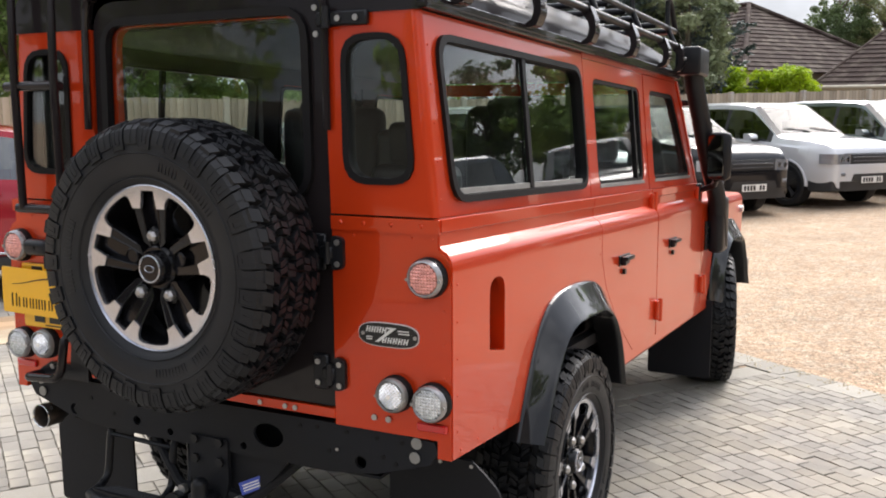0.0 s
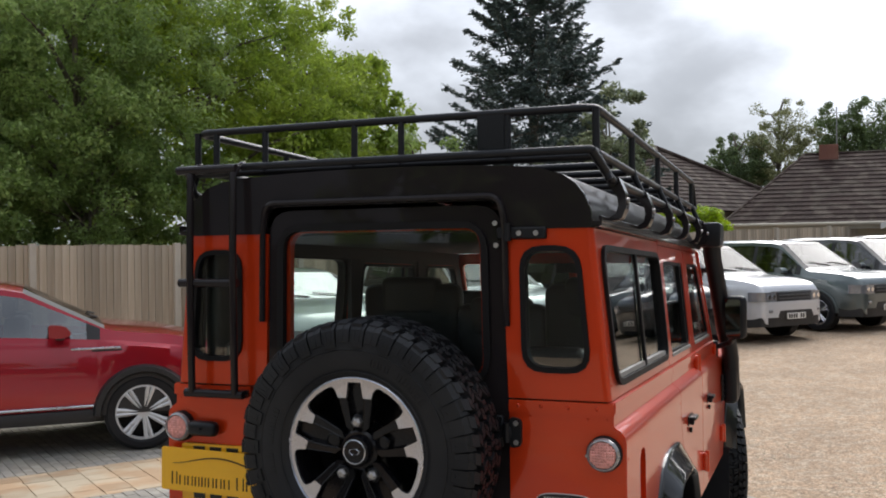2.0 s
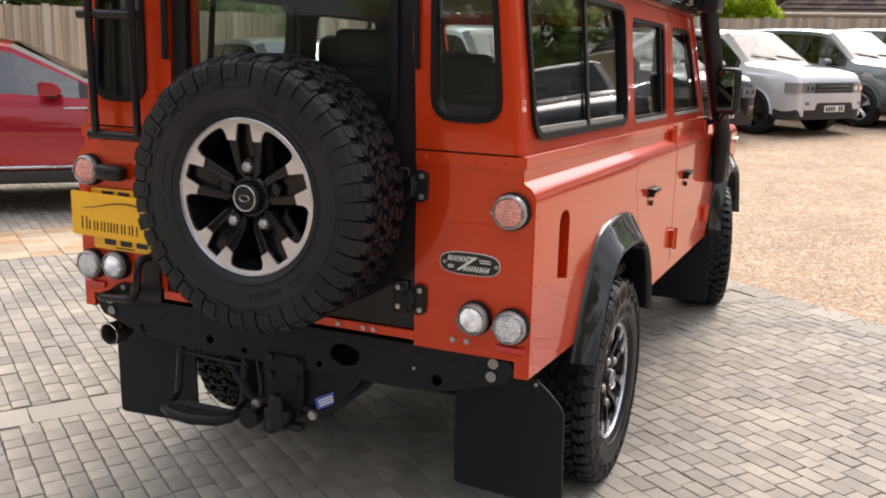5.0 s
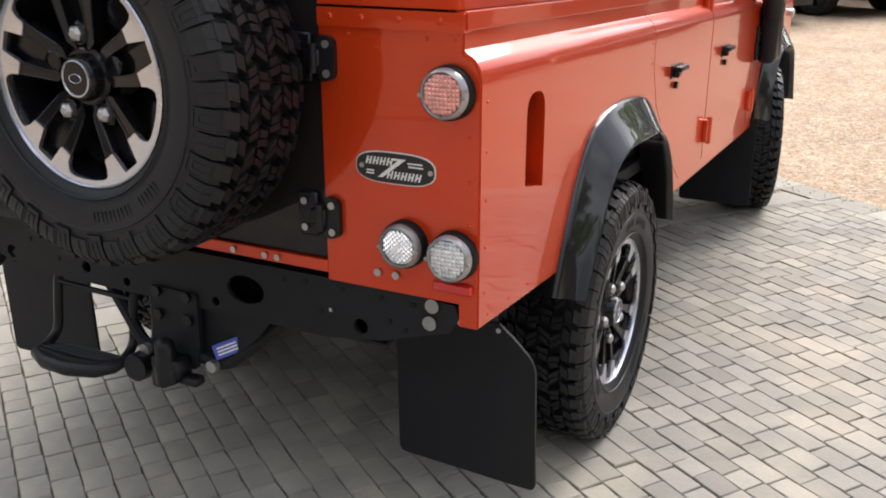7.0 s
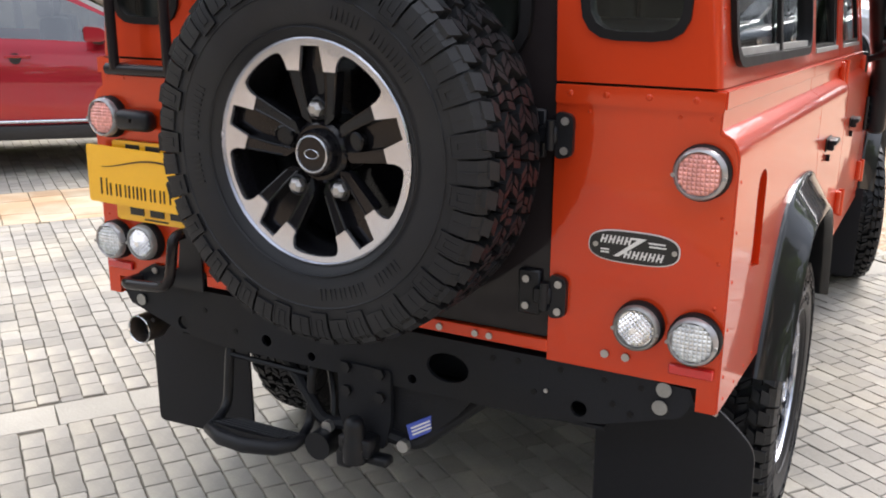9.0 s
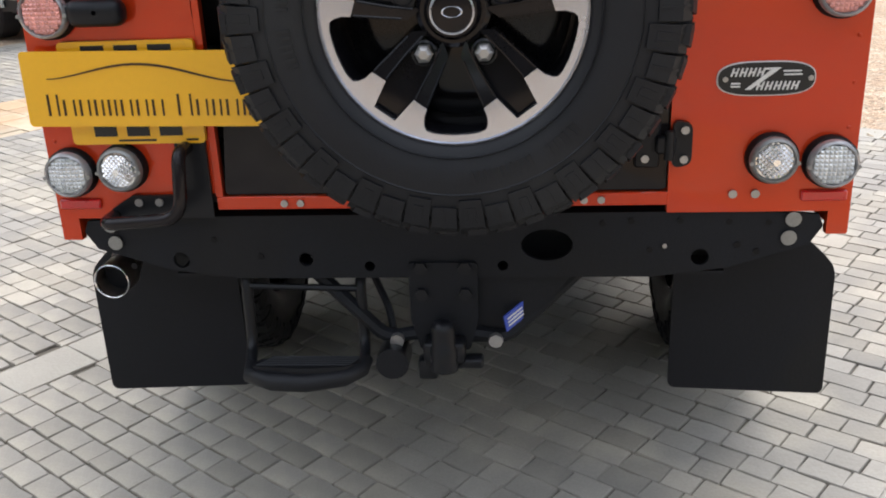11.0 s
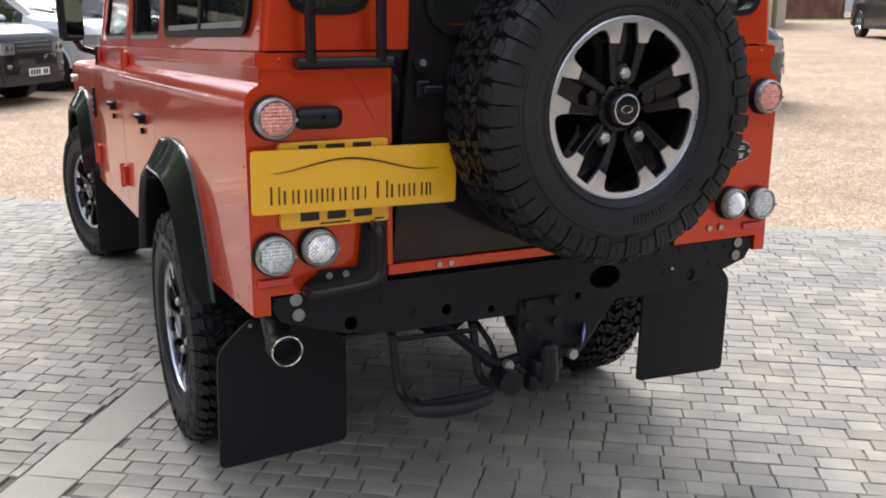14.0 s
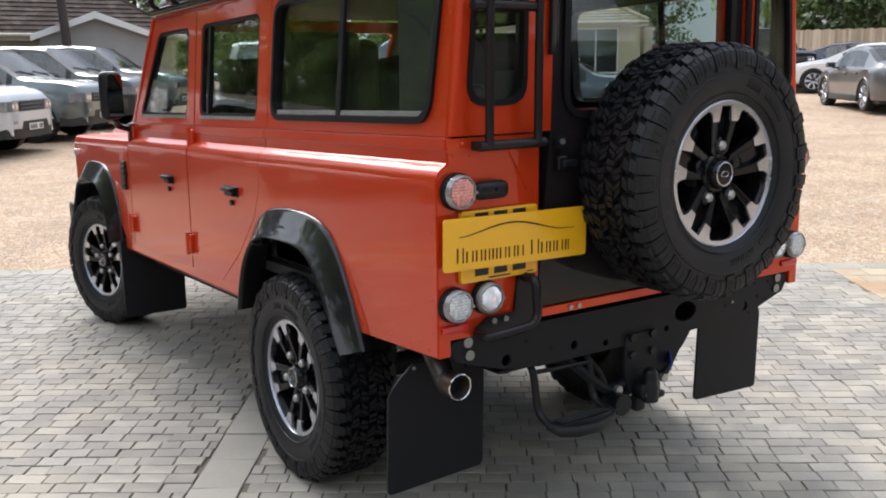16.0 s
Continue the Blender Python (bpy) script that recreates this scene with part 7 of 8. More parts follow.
for z in (1.1, 2.45):
    bm = bmesh.new(); tube(bm, [(48.0, 42.0, z), (44.5, 31.5, z)], 0.02, 5); part("cross_rail", bm, SATIN_BLACK, gate)
pier = thing("gate_pier", "pale stone gate pier with ball finial", "pier")
bm = bmesh.new(); box(bm, 28.3, 28.8, 27.6, 28.1, 0.8, 2.85, 0.01); part("shaft", bm, FENCE_POST, pier, smooth=0)
bm = bmesh.new(); box(bm, 28.22, 28.88, 27.52, 28.18, 2.85, 2.97, 0.015); part("cap", bm, FENCE_POST, pier, smooth=0)
bm = bmesh.new(); bmesh.ops.create_uvsphere(bm, u_segments=14, v_segments=9, radius=0.13, matrix=Matrix.Translation((28.55, 27.85, 3.1))); part("finial", bm, FENCE_POST, pier, smooth=60)
hedge("garden_hedge", "clipped green garden hedge beside the bungalow", (28.2, 33.5), (32.5, 37.5), 0.9, 1.0, 2.3, LEAF_MID, 43, 6000, 0.09)
hedge("boundary_hedge", "tall leafy green hedge behind the far fence", (34.0, 24.2), (29.0, 2.5), 1.6, 0.8, 4.4, LEAF_DARK, 47, 26000, 0.14)
fence2 = tagged(new("far_fence"), "weathered board fence at the far side of the yard", "fence", kind="structure")
fb = bmesh.new()
A_, B_ = Vector((32.5, 23.5, 0.8)), Vector((27.5, 3.0, 0.8))
n = int((B_ - A_).length / 0.15)
for k in range(n):
    p = A_.lerp(B_, k / n)
    z = rise(p.x, p.y)
    box(fb, p.x - 0.03, p.x + 0.03, p.y - 0.066, p.y + 0.066, z, z + 1.88 + 0.02 * math.sin(k * 1.7))
tagged(link("boards", fb, FENCE, fence2, smooth=0), kind="stuff")

# ---- parked cars: nose along local +x ----
CAR_GLASS = glass_material("car_pane", (0.30, 0.35, 0.35), 2.0, power=4.0)
SCREEN_GLASS = glass_material("car_screen", (0.30, 0.35, 0.35), 1.4, rough=0.02, power=5.0)
CLADDING = material("black_car_plastic", (0.020, 0.020, 0.021), 0.5, vary=0.2, scale=6, fine=120)
CAR_LAMP = material("car_lamp_lens", (0.27, 0.28, 0.30), 0.12, 0.4, vary=0.3, scale=14, fine=60, coat=1.0)


BAR_GREY = material("grey_grille_bar", (0.10, 0.10, 0.105), 0.35, 0.5, vary=0.15)
WHEEL_SILVER = material("painted_silver_wheel", (0.62, 0.63, 0.64), 0.3, 0.25, vary=0.06, scale=8, fine=200)


def paint(name, color, metal=0.35, rough=0.32):
    return material(name, color, rough, metal, vary=0.05, scale=2, fine=500, coat=1.0, rough_vary=0.03)


def tyre_and_rim(r, w, rim_r, spokes, rim_mat):
    bm = bmesh.new()
    lathe(bm, [(w * 0.42, rim_r), (w * 0.5, rim_r + 0.02), (w * 0.5, r - 0.03), (w * 0.40, r), (-w * 0.40, r), (-w * 0.5, r - 0.03), (-w * 0.5, rim_r)], 36, wheel_fn)
    lathe(bm, [(-w * 0.2, rim_r), (-w * 0.2, 0)], 24, wheel_fn)
    t_me = mesh_of("wheel", bm, RUBBER)
    bm = bmesh.new()
    lathe(bm, [(w * 0.30, rim_r - 0.002), (w * 0.47, rim_r), (w * 0.48, rim_r - 0.016), (w * 0.30, rim_r - 0.022)], 36, wheel_fn)
    lathe(bm, [(w * 0.25, rim_r * 0.28), (w * 0.42, rim_r * 0.24), (w * 0.44, 0)], 18, wheel_fn)
    for k in range(spokes):
        for d in (-0.10, 0.10):
            a = 2 * math.pi * k / spokes + d
            b2 = 2 * math.pi * k / spokes + d * 1.9
            p = [(w * 0.40, rim_r * 0.20 * math.cos(b2), rim_r * 0.20 * math.sin(b2)), (w * 0.44, rim_r * 0.95 * math.cos(a), rim_r * 0.95 * math.sin(a))]
            tube(bm, p, [rim_r * 0.060, rim_r * 0.085], 6)
    return t_me, mesh_of("rim", bm, rim_mat)


def along(pts, x):
    for (x0, z0), (x1, z1) in zip(pts, pts[1:]):
        if x <= x1:
            t = (x - x0) / max(x1 - x0, 1e-6)
            return z0 + (z1 - z0) * max(0.0, t)
    return pts[-1][1]


def car(name, label, m, paint_mat, L=4.78, hw=0.965, top=None, belt=None, zl=0.36, axles=(-1.36, 1.46), R=0.375, rim_r=0.25, spokes=5, rim_mat=None, side=None, screen=None, back=None,
        boxy=0.0, arch_r=0.022, sill_h=0.09, glass=None, screen_glass=None, handle_back=0.0):
    c = thing(name, label, "car", "parked cars")
    c.matrix_basis = m
    hl = L / 2
    xs = sorted({round(-hl + 0.06 * i, 3) for i in range(int(L / 0.06) + 1)} | {hl} | {round(a + s * (R + 0.055) * k, 3) for a in axles for s in (-1, 1) for k in (1.0, 0.985, 0.93, 0.8, 0.6, 0.3, 0)} |
                {x for ab in side for x in ab} | set(screen) | set(back))
    Ra = R + 0.055
    rows_ = []
    for x in xs:
        zt = along(top, x); zb = min(along(belt, x), zt - 0.02)
        e = max(0.0, (abs(x) - (hl - 0.75)) / 0.75)
        w = hw * (1 - (0.20 - 0.12 * boxy) * e ** 2.3)
        low = zl
        for a in axles:
            d = abs(x - a)
            if d < Ra:
                low = max(low, R + math.sqrt(max(0.0, Ra * Ra - d * d)))
        low = min(low, zb - 0.04)
        h = max(0.0, zt - zb)
        wr = w * (0.955 - (0.22 - 0.16 * boxy) * min(1.0, h / 0.62))
        lerp = lambda t: (w * 0.955 + (wr - w * 0.955) * t, zb + (zt - 0.035 - zb) * t)
        sec = [(w * (0.95 if low == zl else 1.0), low), (w, low + (zb - low) * 0.18), (w * 1.0, low + (zb - low) * 0.55), (w * 0.992, zb - (zb - low) * 0.12), (w * 0.955, zb),
               lerp(0.07), lerp(0.86), lerp(0.97), (wr * 0.84, zt - 0.010), (wr * 0.45, zt - 0.002), (0.0, zt)]
        rows_.append(sec)
    body, sideg, scr, pill = bmesh.new(), bmesh.new(), bmesh.new(), bmesh.new()

    def cell(bmx, pts):
        vs = [bmx.verts.new(p) for p in pts]
        try:
            bmx.faces.new(vs)
        except ValueError:
            pass

    for i in range(len(xs) - 1):
        x0, x1 = xs[i], xs[i + 1]
        xm = (x0 + x1) / 2
        for j in range(10):
            for s in (-1, 1):
                pts = [(x0, s * rows_[i][j][0], rows_[i][j][1]), (x1, s * rows_[i + 1][j][0], rows_[i + 1][j][1]), (x1, s * rows_[i + 1][j + 1][0], rows_[i + 1][j + 1][1]), (x0, s * rows_[i][j + 1][0], rows_[i][j + 1][1])]
                if j == 5 and any(a <= xm <= b for a, b in side):
                    cell(sideg, pts)
                elif j == 5 and side[0][0] - 0.03 <= xm <= side[-1][1] + 0.12:
                    cell(pill, pts)
                elif j == 7 and (screen[0] <= xm <= screen[1] or back[0] <= xm <= back[1]):
                    cell(pill, pts)
                elif j >= 8 and (screen[0] <= xm <= screen[1] or back[0] <= xm <= back[1]):
                    cell(scr, pts)
                else:
                    cell(body, pts)
    for i in (0, -1):
        for s in (-1, 1):
            cell(body, [(xs[i], s * y, z) for y, z in rows_[i]] + [(xs[i], 0, rows_[i][0][1])])
    for bmx in (body, sideg, scr, pill):
        bmesh.ops.remove_doubles(bmx, verts=bmx.verts, dist=0.0005)
    part("body", body, paint_mat, c, smooth=38)
    pill.verts.index_update()
    for piece in islands(pill):
        part("pillar_trim", piece, CLADDING, c, smooth=30)
    for nm, sheet, mat, pick in (("side_window", sideg, glass or CAR_GLASS, lambda p: p.y > 0), ("windscreen", scr, screen_glass or SCREEN_GLASS, lambda p: p.x > -0.5)):
        other = sheet.copy()
        bmesh.ops.delete(sheet, geom=[f for f in sheet.faces if not pick(f.calc_center_median())], context="FACES")
        bmesh.ops.delete(other, geom=[f for f in other.faces if pick(f.calc_center_median())], context="FACES")
        part(nm, sheet, mat, c, smooth=30)
        part(nm if nm == "side_window" else "rear_window", other, mat, c, smooth=30)
    bm = bmesh.new()
    box(bm, -hl + 0.25, hl - 0.3, -hw + 0.12, hw - 0.12, zl - 0.08, zl + 0.06, 0.02)
    for a in axles:
        for s in (-1, 1):
            y0, y1 = sorted((s * (hw - 0.02), s * (hw - 0.34)))
            ring_ = [bm.verts.new((a + Ra * math.cos(t), y0, R + Ra * math.sin(t))) for t in [math.pi * k / 14 for k in range(15)]]
            ring2 = [bm.verts.new((a + Ra * math.cos(t), y1, R + Ra * math.sin(t))) for t in [math.pi * k / 14 for k in range(15)]]
            for k in range(14):
                bm.faces.new((ring_[k], ring_[k + 1], ring2[k + 1], ring2[k]))
            bm.faces.new(ring2 if s > 0 else list(reversed(ring_)))
    part("underbody", bm, CLADDING, c)
    for s in (-1, 1):
        bm = bmesh.new()
        box(bm, axles[0] + Ra + 0.02, axles[1] - Ra - 0.02, *sorted((s * (hw - 0.06), s * (hw + 0.004))), zl - 0.06, zl + sill_h, 0.02, 2)
        part("sill", bm, CLADDING, c)
        for a in axles:
            bm = bmesh.new()
            pts = [(a + (Ra + 0.005) * math.cos(t), s * (hw * 0.995), R + (Ra + 0.005) * math.sin(t)) for t in [math.pi * k / 16 for k in range(17)]]
            tube(bm, pts, arch_r, 6)
            part("arch_trim", bm, CLADDING if arch_r > 0.03 else paint_mat, c, smooth=60)
        bm = bmesh.new()
        mx = screen[0] + 0.30
        mz = along(belt, mx)
        # shell tapers forwards, with a dark glass behind and a dark foot
        shell = rpoly([(mx - 0.085, mz + 0.045), (mx + 0.045, mz + 0.040), (mx + 0.115, mz + 0.075), (mx + 0.060, mz + 0.150), (mx - 0.085, mz + 0.165)], [0.02, 0.04, 0.03, 0.05, 0.03])
        plate(bm, [shell], lambda a, b, d, s=s: Vector((a, s * d, b)), hw + 0.03, hw + 0.20)
        bmesh.ops.bevel(bm, geom=[e for e in bm.edges if abs(e.verts[0].co.y - e.verts[1].co.y) < 1e-5 and len(e.link_faces) == 2 and e.calc_face_angle(0) > 1.2], offset=0.02, segments=2, affect="EDGES")
        mirror = part("door_mirror", bm, paint_mat, c, smooth=60)
        bm = bmesh.new()
        box(bm, mx - 0.03, mx + 0.05, *sorted((s * (hw - 0.1), s * (hw + 0.07))), mz + 0.015, mz + 0.052, 0.012, 2)
        part("mirror_foot", bm, CLADDING, mirror)
        bm = bmesh.new()
        box(bm, mx - 0.092, mx - 0.084, *sorted((s * (hw + 0.045), s * (hw + 0.185))), mz + 0.055, mz + 0.150, 0.003)
        part("mirror_face", bm, CLADDING, mirror)
        for hx in ((side[0][0] + side[0][1]) / 2, (side[-1][0] + side[-1][1]) / 2 - 0.2):
            bm = bmesh.new()
            hx -= handle_back
            hz = along(belt, hx) - 0.115
            box(bm, hx - 0.10, hx + 0.10, *sorted((s * hw * 0.985, s * (hw + 0.022))), hz, hz + 0.028, 0.009, 2)
            handle = part("door_handle", bm, paint_mat, c)
            # a black disc stands in for the shade in the cup behind the handle
            bm = bmesh.new()
            disc(bm, (hx - 0.02, s * (hw * 0.992), hz - 0.004), "y", 0.045, 0.0, s * 0.009, 16, 0.002)
            part("handle_recess", bm, CLADDING, handle)
    bm = bmesh.new()
    for x in (-0.75, 0.25):
        for y in (-0.38, 0.38):
            box(bm, x - 0.10, x + 0.12, y - 0.24, y + 0.24, zl, along(belt, x) + 0.20, 0.05, 2)
            box(bm, x - 0.12, x + 0.0, y - 0.12, y + 0.12, along(belt, x) + 0.20, along(belt, x) + 0.38, 0.03, 2)
    box(bm, 0.75, screen[0] + 0.45, -hw + 0.18, hw - 0.18, zl + 0.2, along(belt, 0.8) - 0.06, 0.03)
    part("cabin_trim", bm, TRIM_DARK, c, smooth=60)
    zf = along(belt, hl - 0.2)
    bm = bmesh.new()
    box(bm, hl - 0.12, hl + 0.016, -0.47, 0.47, zf - 0.265, zf - 0.095, 0.016, 2)
    g_ = part("grille", bm, CLADDING, c, "dark barred grille")
    for k in range(2):
        bm = bmesh.new()
        box(bm, hl + 0.012, hl + 0.026, -0.43, 0.43, zf - 0.222 + k * 0.062, zf - 0.202 + k * 0.062, 0.004)
        part("grille_bar", bm, BAR_GREY, g_)
    flat = lambda a, b, d: Vector((a, b, d))
    w0, w1, w2 = hw * 0.60, hw * 0.83, hw * 0.965

    def wrap(name, mat, out, z0, z1, back_x=0.46, rnd_=0.09):
        """A band that runs round the nose."""
        bm = bmesh.new()
        plate(bm, [rpoly([(hl + out, -w0), (hl + out, w0), (hl + out - 0.05, w1), (hl - back_x, w2 + out * 0.3), (hl - back_x, -w2 - out * 0.3), (hl + out - 0.05, -w1)], [rnd_, rnd_, rnd_, 0, 0, rnd_], 5)], flat, z0, z1)
        return part(name, bm, mat, c, smooth=50)

    wrap("bumper", paint_mat, 0.050, zl + 0.115, zf - 0.275)
    wrap("bumper_lip", paint_mat, 0.036, zf - 0.275, zf - 0.262)
    wrap("lower_bumper", CLADDING, 0.030, zl - 0.05, zl + 0.115)
    bm = bmesh.new()
    plate(bm, [rpoly([(-0.50, zl + 0.116), (0.50, zl + 0.116), (0.44, zl + 0.235), (-0.44, zl + 0.235)], 0.03)], lambda a, b, d: Vector((hl + d, a, b)), 0.0, 0.056)
    part("lower_intake", bm, CLADDING, c)
    bm = bmesh.new()
    box(bm, hl - 0.012, hl + 0.006, -w0 - 0.05, w0 + 0.05, zf - 0.090, zf - 0.080, 0.002)
    part("bonnet_gap", bm, CLADDING, c)
    for s in (-1, 1):
        bm = bmesh.new()
        shape = [(hl + 0.022, s * 0.485), (hl + 0.006, s * (w1 - 0.05)), (hl - 0.05, s * (w1 + 0.035)), (hl - 0.27, s * (w2 + 0.004)), (hl - 0.27, s * 0.485)]
        plate(bm, [rpoly(shape, 0.03)], flat, zf - 0.262, zf - 0.092)
        lamp = part("headlight", bm, CAR_LAMP, c, "clear wrap-round headlight")
        for y in (0.565, 0.69):
            bm = bmesh.new()
            disc(bm, (hl + 0.010, s * y, zf - 0.178), "x", 0.040, 0, 0.013, 16, 0.004)
            part("reflector", bm, CHROME, lamp)
        bm = bmesh.new()
        box(bm, hl + 0.02, hl + 0.045, *sorted((s * 0.62, s * 0.72)), zl + 0.20, zl + 0.255, 0.008)
        part("fog_light", bm, CAR_LAMP, c)
    bm = bmesh.new()
    box(bm, hl + 0.056, hl + 0.066, -0.26, 0.26, zl + 0.075, zl + 0.186, 0.003)
    pt = part("number_plate", bm, PLATE_WHITE, c)
    bm = bmesh.new()
    for k in range(7):
        if k == 4:
            continue
        box(bm, hl + 0.066, hl + 0.068, -0.225 + k * 0.066, -0.180 + k * 0.066, zl + 0.092, zl + 0.168)
    bm.verts.index_update()
    for piece in islands(bm):
        part("plate_bar", piece, INK, pt)
    bm = bmesh.new()
    tube(bm, [(screen[1] - 0.03, 0.66, along(top, screen[1] - 0.03) + 0.012), (screen[1] - 0.12, 0.08, along(top, screen[1] - 0.12) + 0.016)], 0.010, 5)
    tube(bm, [(screen[1] - 0.03, 0.0, along(top, screen[1] - 0.03) + 0.012), (screen[1] - 0.13, -0.56, along(top, screen[1] - 0.13) + 0.016)], 0.010, 5)
    part("wiper", bm, CLADDING, c)
    t_me, r_me = tyre_and_rim(R, 0.25, rim_r, spokes, rim_mat or ALLOY)
    for a in axles:
        for s in (-1, 1):
            o = new("wheel", t_me); o.parent = c
            o.matrix_basis = pose(a, s * (hw - 0.135), R, 0, 0, 90 * s) @ Matrix.Rotation(0.3 * a, 4, "X")
            q_ = new("rim", r_me); q_.parent = o
    return c


SUV_TOP = [(-2.39, 0.85), (-2.37, 1.10), (-2.28, 1.32), (-2.12, 1.70), (-1.95, 1.79), (-1.2, 1.83), (-0.3, 1.835), (0.22, 1.81), (0.42, 1.77), (1.12, 1.255), (1.25, 1.215), (1.9, 1.17), (2.18, 1.115), (2.31, 1.03), (2.37, 0.92), (2.39, 0.50)]
SUV_BELT = [(-2.39, 1.16), (1.1, 1.09), (2.2, 1.02), (2.39, 0.92)]
SUV = dict(L=4.78, top=SUV_TOP, belt=SUV_BELT, side=[(-1.95, -1.12), (-1.05, -0.20), (-0.12, 0.92)], screen=(0.40, 1.12), back=(-2.28, -2.10))
SILVER = paint("silver_white_car_paint", (0.60, 0.61, 0.63), 0.2)
SLATE = paint("slate_green_car_paint", (0.12, 0.145, 0.145), 0.6)
CHARCOAL = paint("charcoal_car_paint", (0.035, 0.038, 0.042), 0.5)
BLACK_CAR = material("black_car_paint", (0.006, 0.006, 0.008), 0.3, 0.1, vary=0.05, scale=2, fine=500, coat=0.6, rough_vary=0.03, spec=0.2)
WHITE_CAR = paint("white_car_paint", (0.78, 0.78, 0.77), 0.0)
CRIMSON = paint("crimson_car_paint", (0.35, 0.0065, 0.020), 0.45, 0.26)
DARK_RIM = material("dark_rim", (0.03, 0.03, 0.032), 0.3, 0.4, vary=0.1)
HEAD = -36
car("parked_suv", "silver upright estate off-roader with black wheels parked on gravel", facing(-0.9, 16.95, HEAD), SILVER, rim_mat=DARK_RIM, **SUV)
car("parked_suv", "black upright off-roader parked on gravel", facing(-2.5, 14.9, HEAD), BLACK_CAR, rim_mat=DARK_RIM, **SUV)
car("parked_suv", "slate grey-green off-roader with two-tone wheels on gravel", facing(0.82, 19.05, HEAD), SLATE, **SUV)
car("parked_suv", "charcoal off-roader parked in the row", facing(2.4, 21.2, HEAD), CHARCOAL, **SUV)
car("parked_suv", "slate grey off-roader at the row's end", facing(4.0, 23.4, HEAD), SLATE, **SUV)
car("parked_suv", "white off-roader parked on gravel", facing(-4.3, 12.5, HEAD), WHITE_CAR, rim_mat=DARK_RIM, **SUV)
car("parked_suv", "charcoal off-roader parked nose-in beside the drive", facing(5.0, 14.2, -112), CHARCOAL, **SUV)
car("parked_suv", "charcoal grey off-roader parked nose-out on gravel", facing(7.15, 9.62, -44), paint("steel_grey_car_paint", (0.065, 0.075, 0.09), 0.5), **SUV)
COUPE_TOP = [(-2.18, 0.80), (-2.17, 1.02), (-2.10, 1.22), (-1.98, 1.45), (-1.75, 1.54), (-0.8, 1.60), (-0.15, 1.61), (0.15, 1.585), (0.32, 1.55), (1.02, 1.19), (1.12, 1.165), (1.6, 1.115), (1.95, 1.03), (2.10, 0.92), (2.165, 0.76), (2.18, 0.48)]
COUPE_BELT = [(-2.18, 1.17), (0.0, 1.08), (1.1, 1.04), (2.0, 0.93), (2.18, 0.82)]
car("parked_crossover", "crimson red coupe-roofed crossover with silver wheels", facing(-6.15, 4.15, 44), CRIMSON, L=4.36, hw=0.945, top=COUPE_TOP, belt=COUPE_BELT, side=[(-1.72, -1.02), (-0.95, -0.22), (-0.15, 0.86)], arch_r=0.045, sill_h=0.06, glass=glass_material("sky_lit_pane", (0.36, 0.41, 0.41), 3.3, power=3.0), handle_back=0.15,
    screen=(0.32, 1.02), back=(-2.08, -1.93), axles=(-1.30, 1.36), R=0.355, rim_r=0.258, spokes=7, rim_mat=WHEEL_SILVER)
crossover = bpy.data.objects["parked_crossover"]
car("parked_hatchback", "pale sage-silver crossover at the near end of the row", facing(-6.12, 9.6, HEAD), paint("pale_sage_car_paint", (0.42, 0.44, 0.40), 0.3), L=4.36, hw=0.945, top=COUPE_TOP, belt=COUPE_BELT,
    side=[(-1.72, -1.02), (-0.95, -0.22), (-0.15, 0.86)], screen=(0.32, 1.02), back=(-2.08, -1.93), axles=(-1.30, 1.36), R=0.355, rim_r=0.25, spokes=5,
    screen_glass=glass_material("teal_car_screen", (0.50, 0.66, 0.64), 2.8, power=3.5))
for s in (-1, 1):
    bm = bmesh.new()
    box(bm, -0.86, 0.92, *sorted((s * 0.935, s * 0.961)), 0.438, 0.462, 0.006)
    part("sill_strip", bm, ALLOY, crossover, "brushed silver sill strip")
    bm = bmesh.new()
    box(bm, 0.72, 1.16, *sorted((s * 0.918, s * 0.948)), 0.968, 0.990, 0.009, 2)
    vent = part("side_vent", bm, ALLOY, crossover, "silver side vent strip")
    bm = bmesh.new()
    box(bm, 0.90, 1.17, *sorted((s * 0.915, s * 0.944)), 0.948, 0.967, 0.005)
    part("vent_slot", bm, CLADDING, vent)
SALOON_TOP = [(-2.35, 0.75), (-2.33, 0.95), (-2.2, 1.05), (-1.85, 1.10), (-1.0, 1.39), (-0.4, 1.44), (0.1, 1.41), (0.3, 1.37), (1.15, 0.99), (1.3, 0.96), (1.9, 0.86), (2.2, 0.75), (2.33, 0.60), (2.35, 0.42)]
SALOON_BELT = [(-2.35, 0.95), (0, 0.93), (1.2, 0.88), (2.35, 0.72)]
SAL = dict(L=4.7, hw=0.92, top=SALOON_TOP, belt=SALOON_BELT, side=[(-1.2, -0.55), (-0.45, 0.55)], screen=(0.30, 1.15), back=(-1.85, -1.02), axles=(-1.38, 1.42), R=0.335, rim_r=0.235, spokes=7, zl=0.26)
car("parked_coupe", "grey two-door coupe parked across the gravel yard", facing(18.7, 10.6, 51), paint("mid_grey_car_paint", (0.11, 0.11, 0.115), 0.6), **SAL)
car("parked_coupe", "white saloon parked across the gravel yard", facing(24.3, 14.6, 122), WHITE_CAR, **SAL)
car("parked_coupe", "dark blue saloon at the far fence", facing(27.0, 16.4, -58), paint("navy_car_paint", (0.02, 0.024, 0.045), 0.4), **SAL)
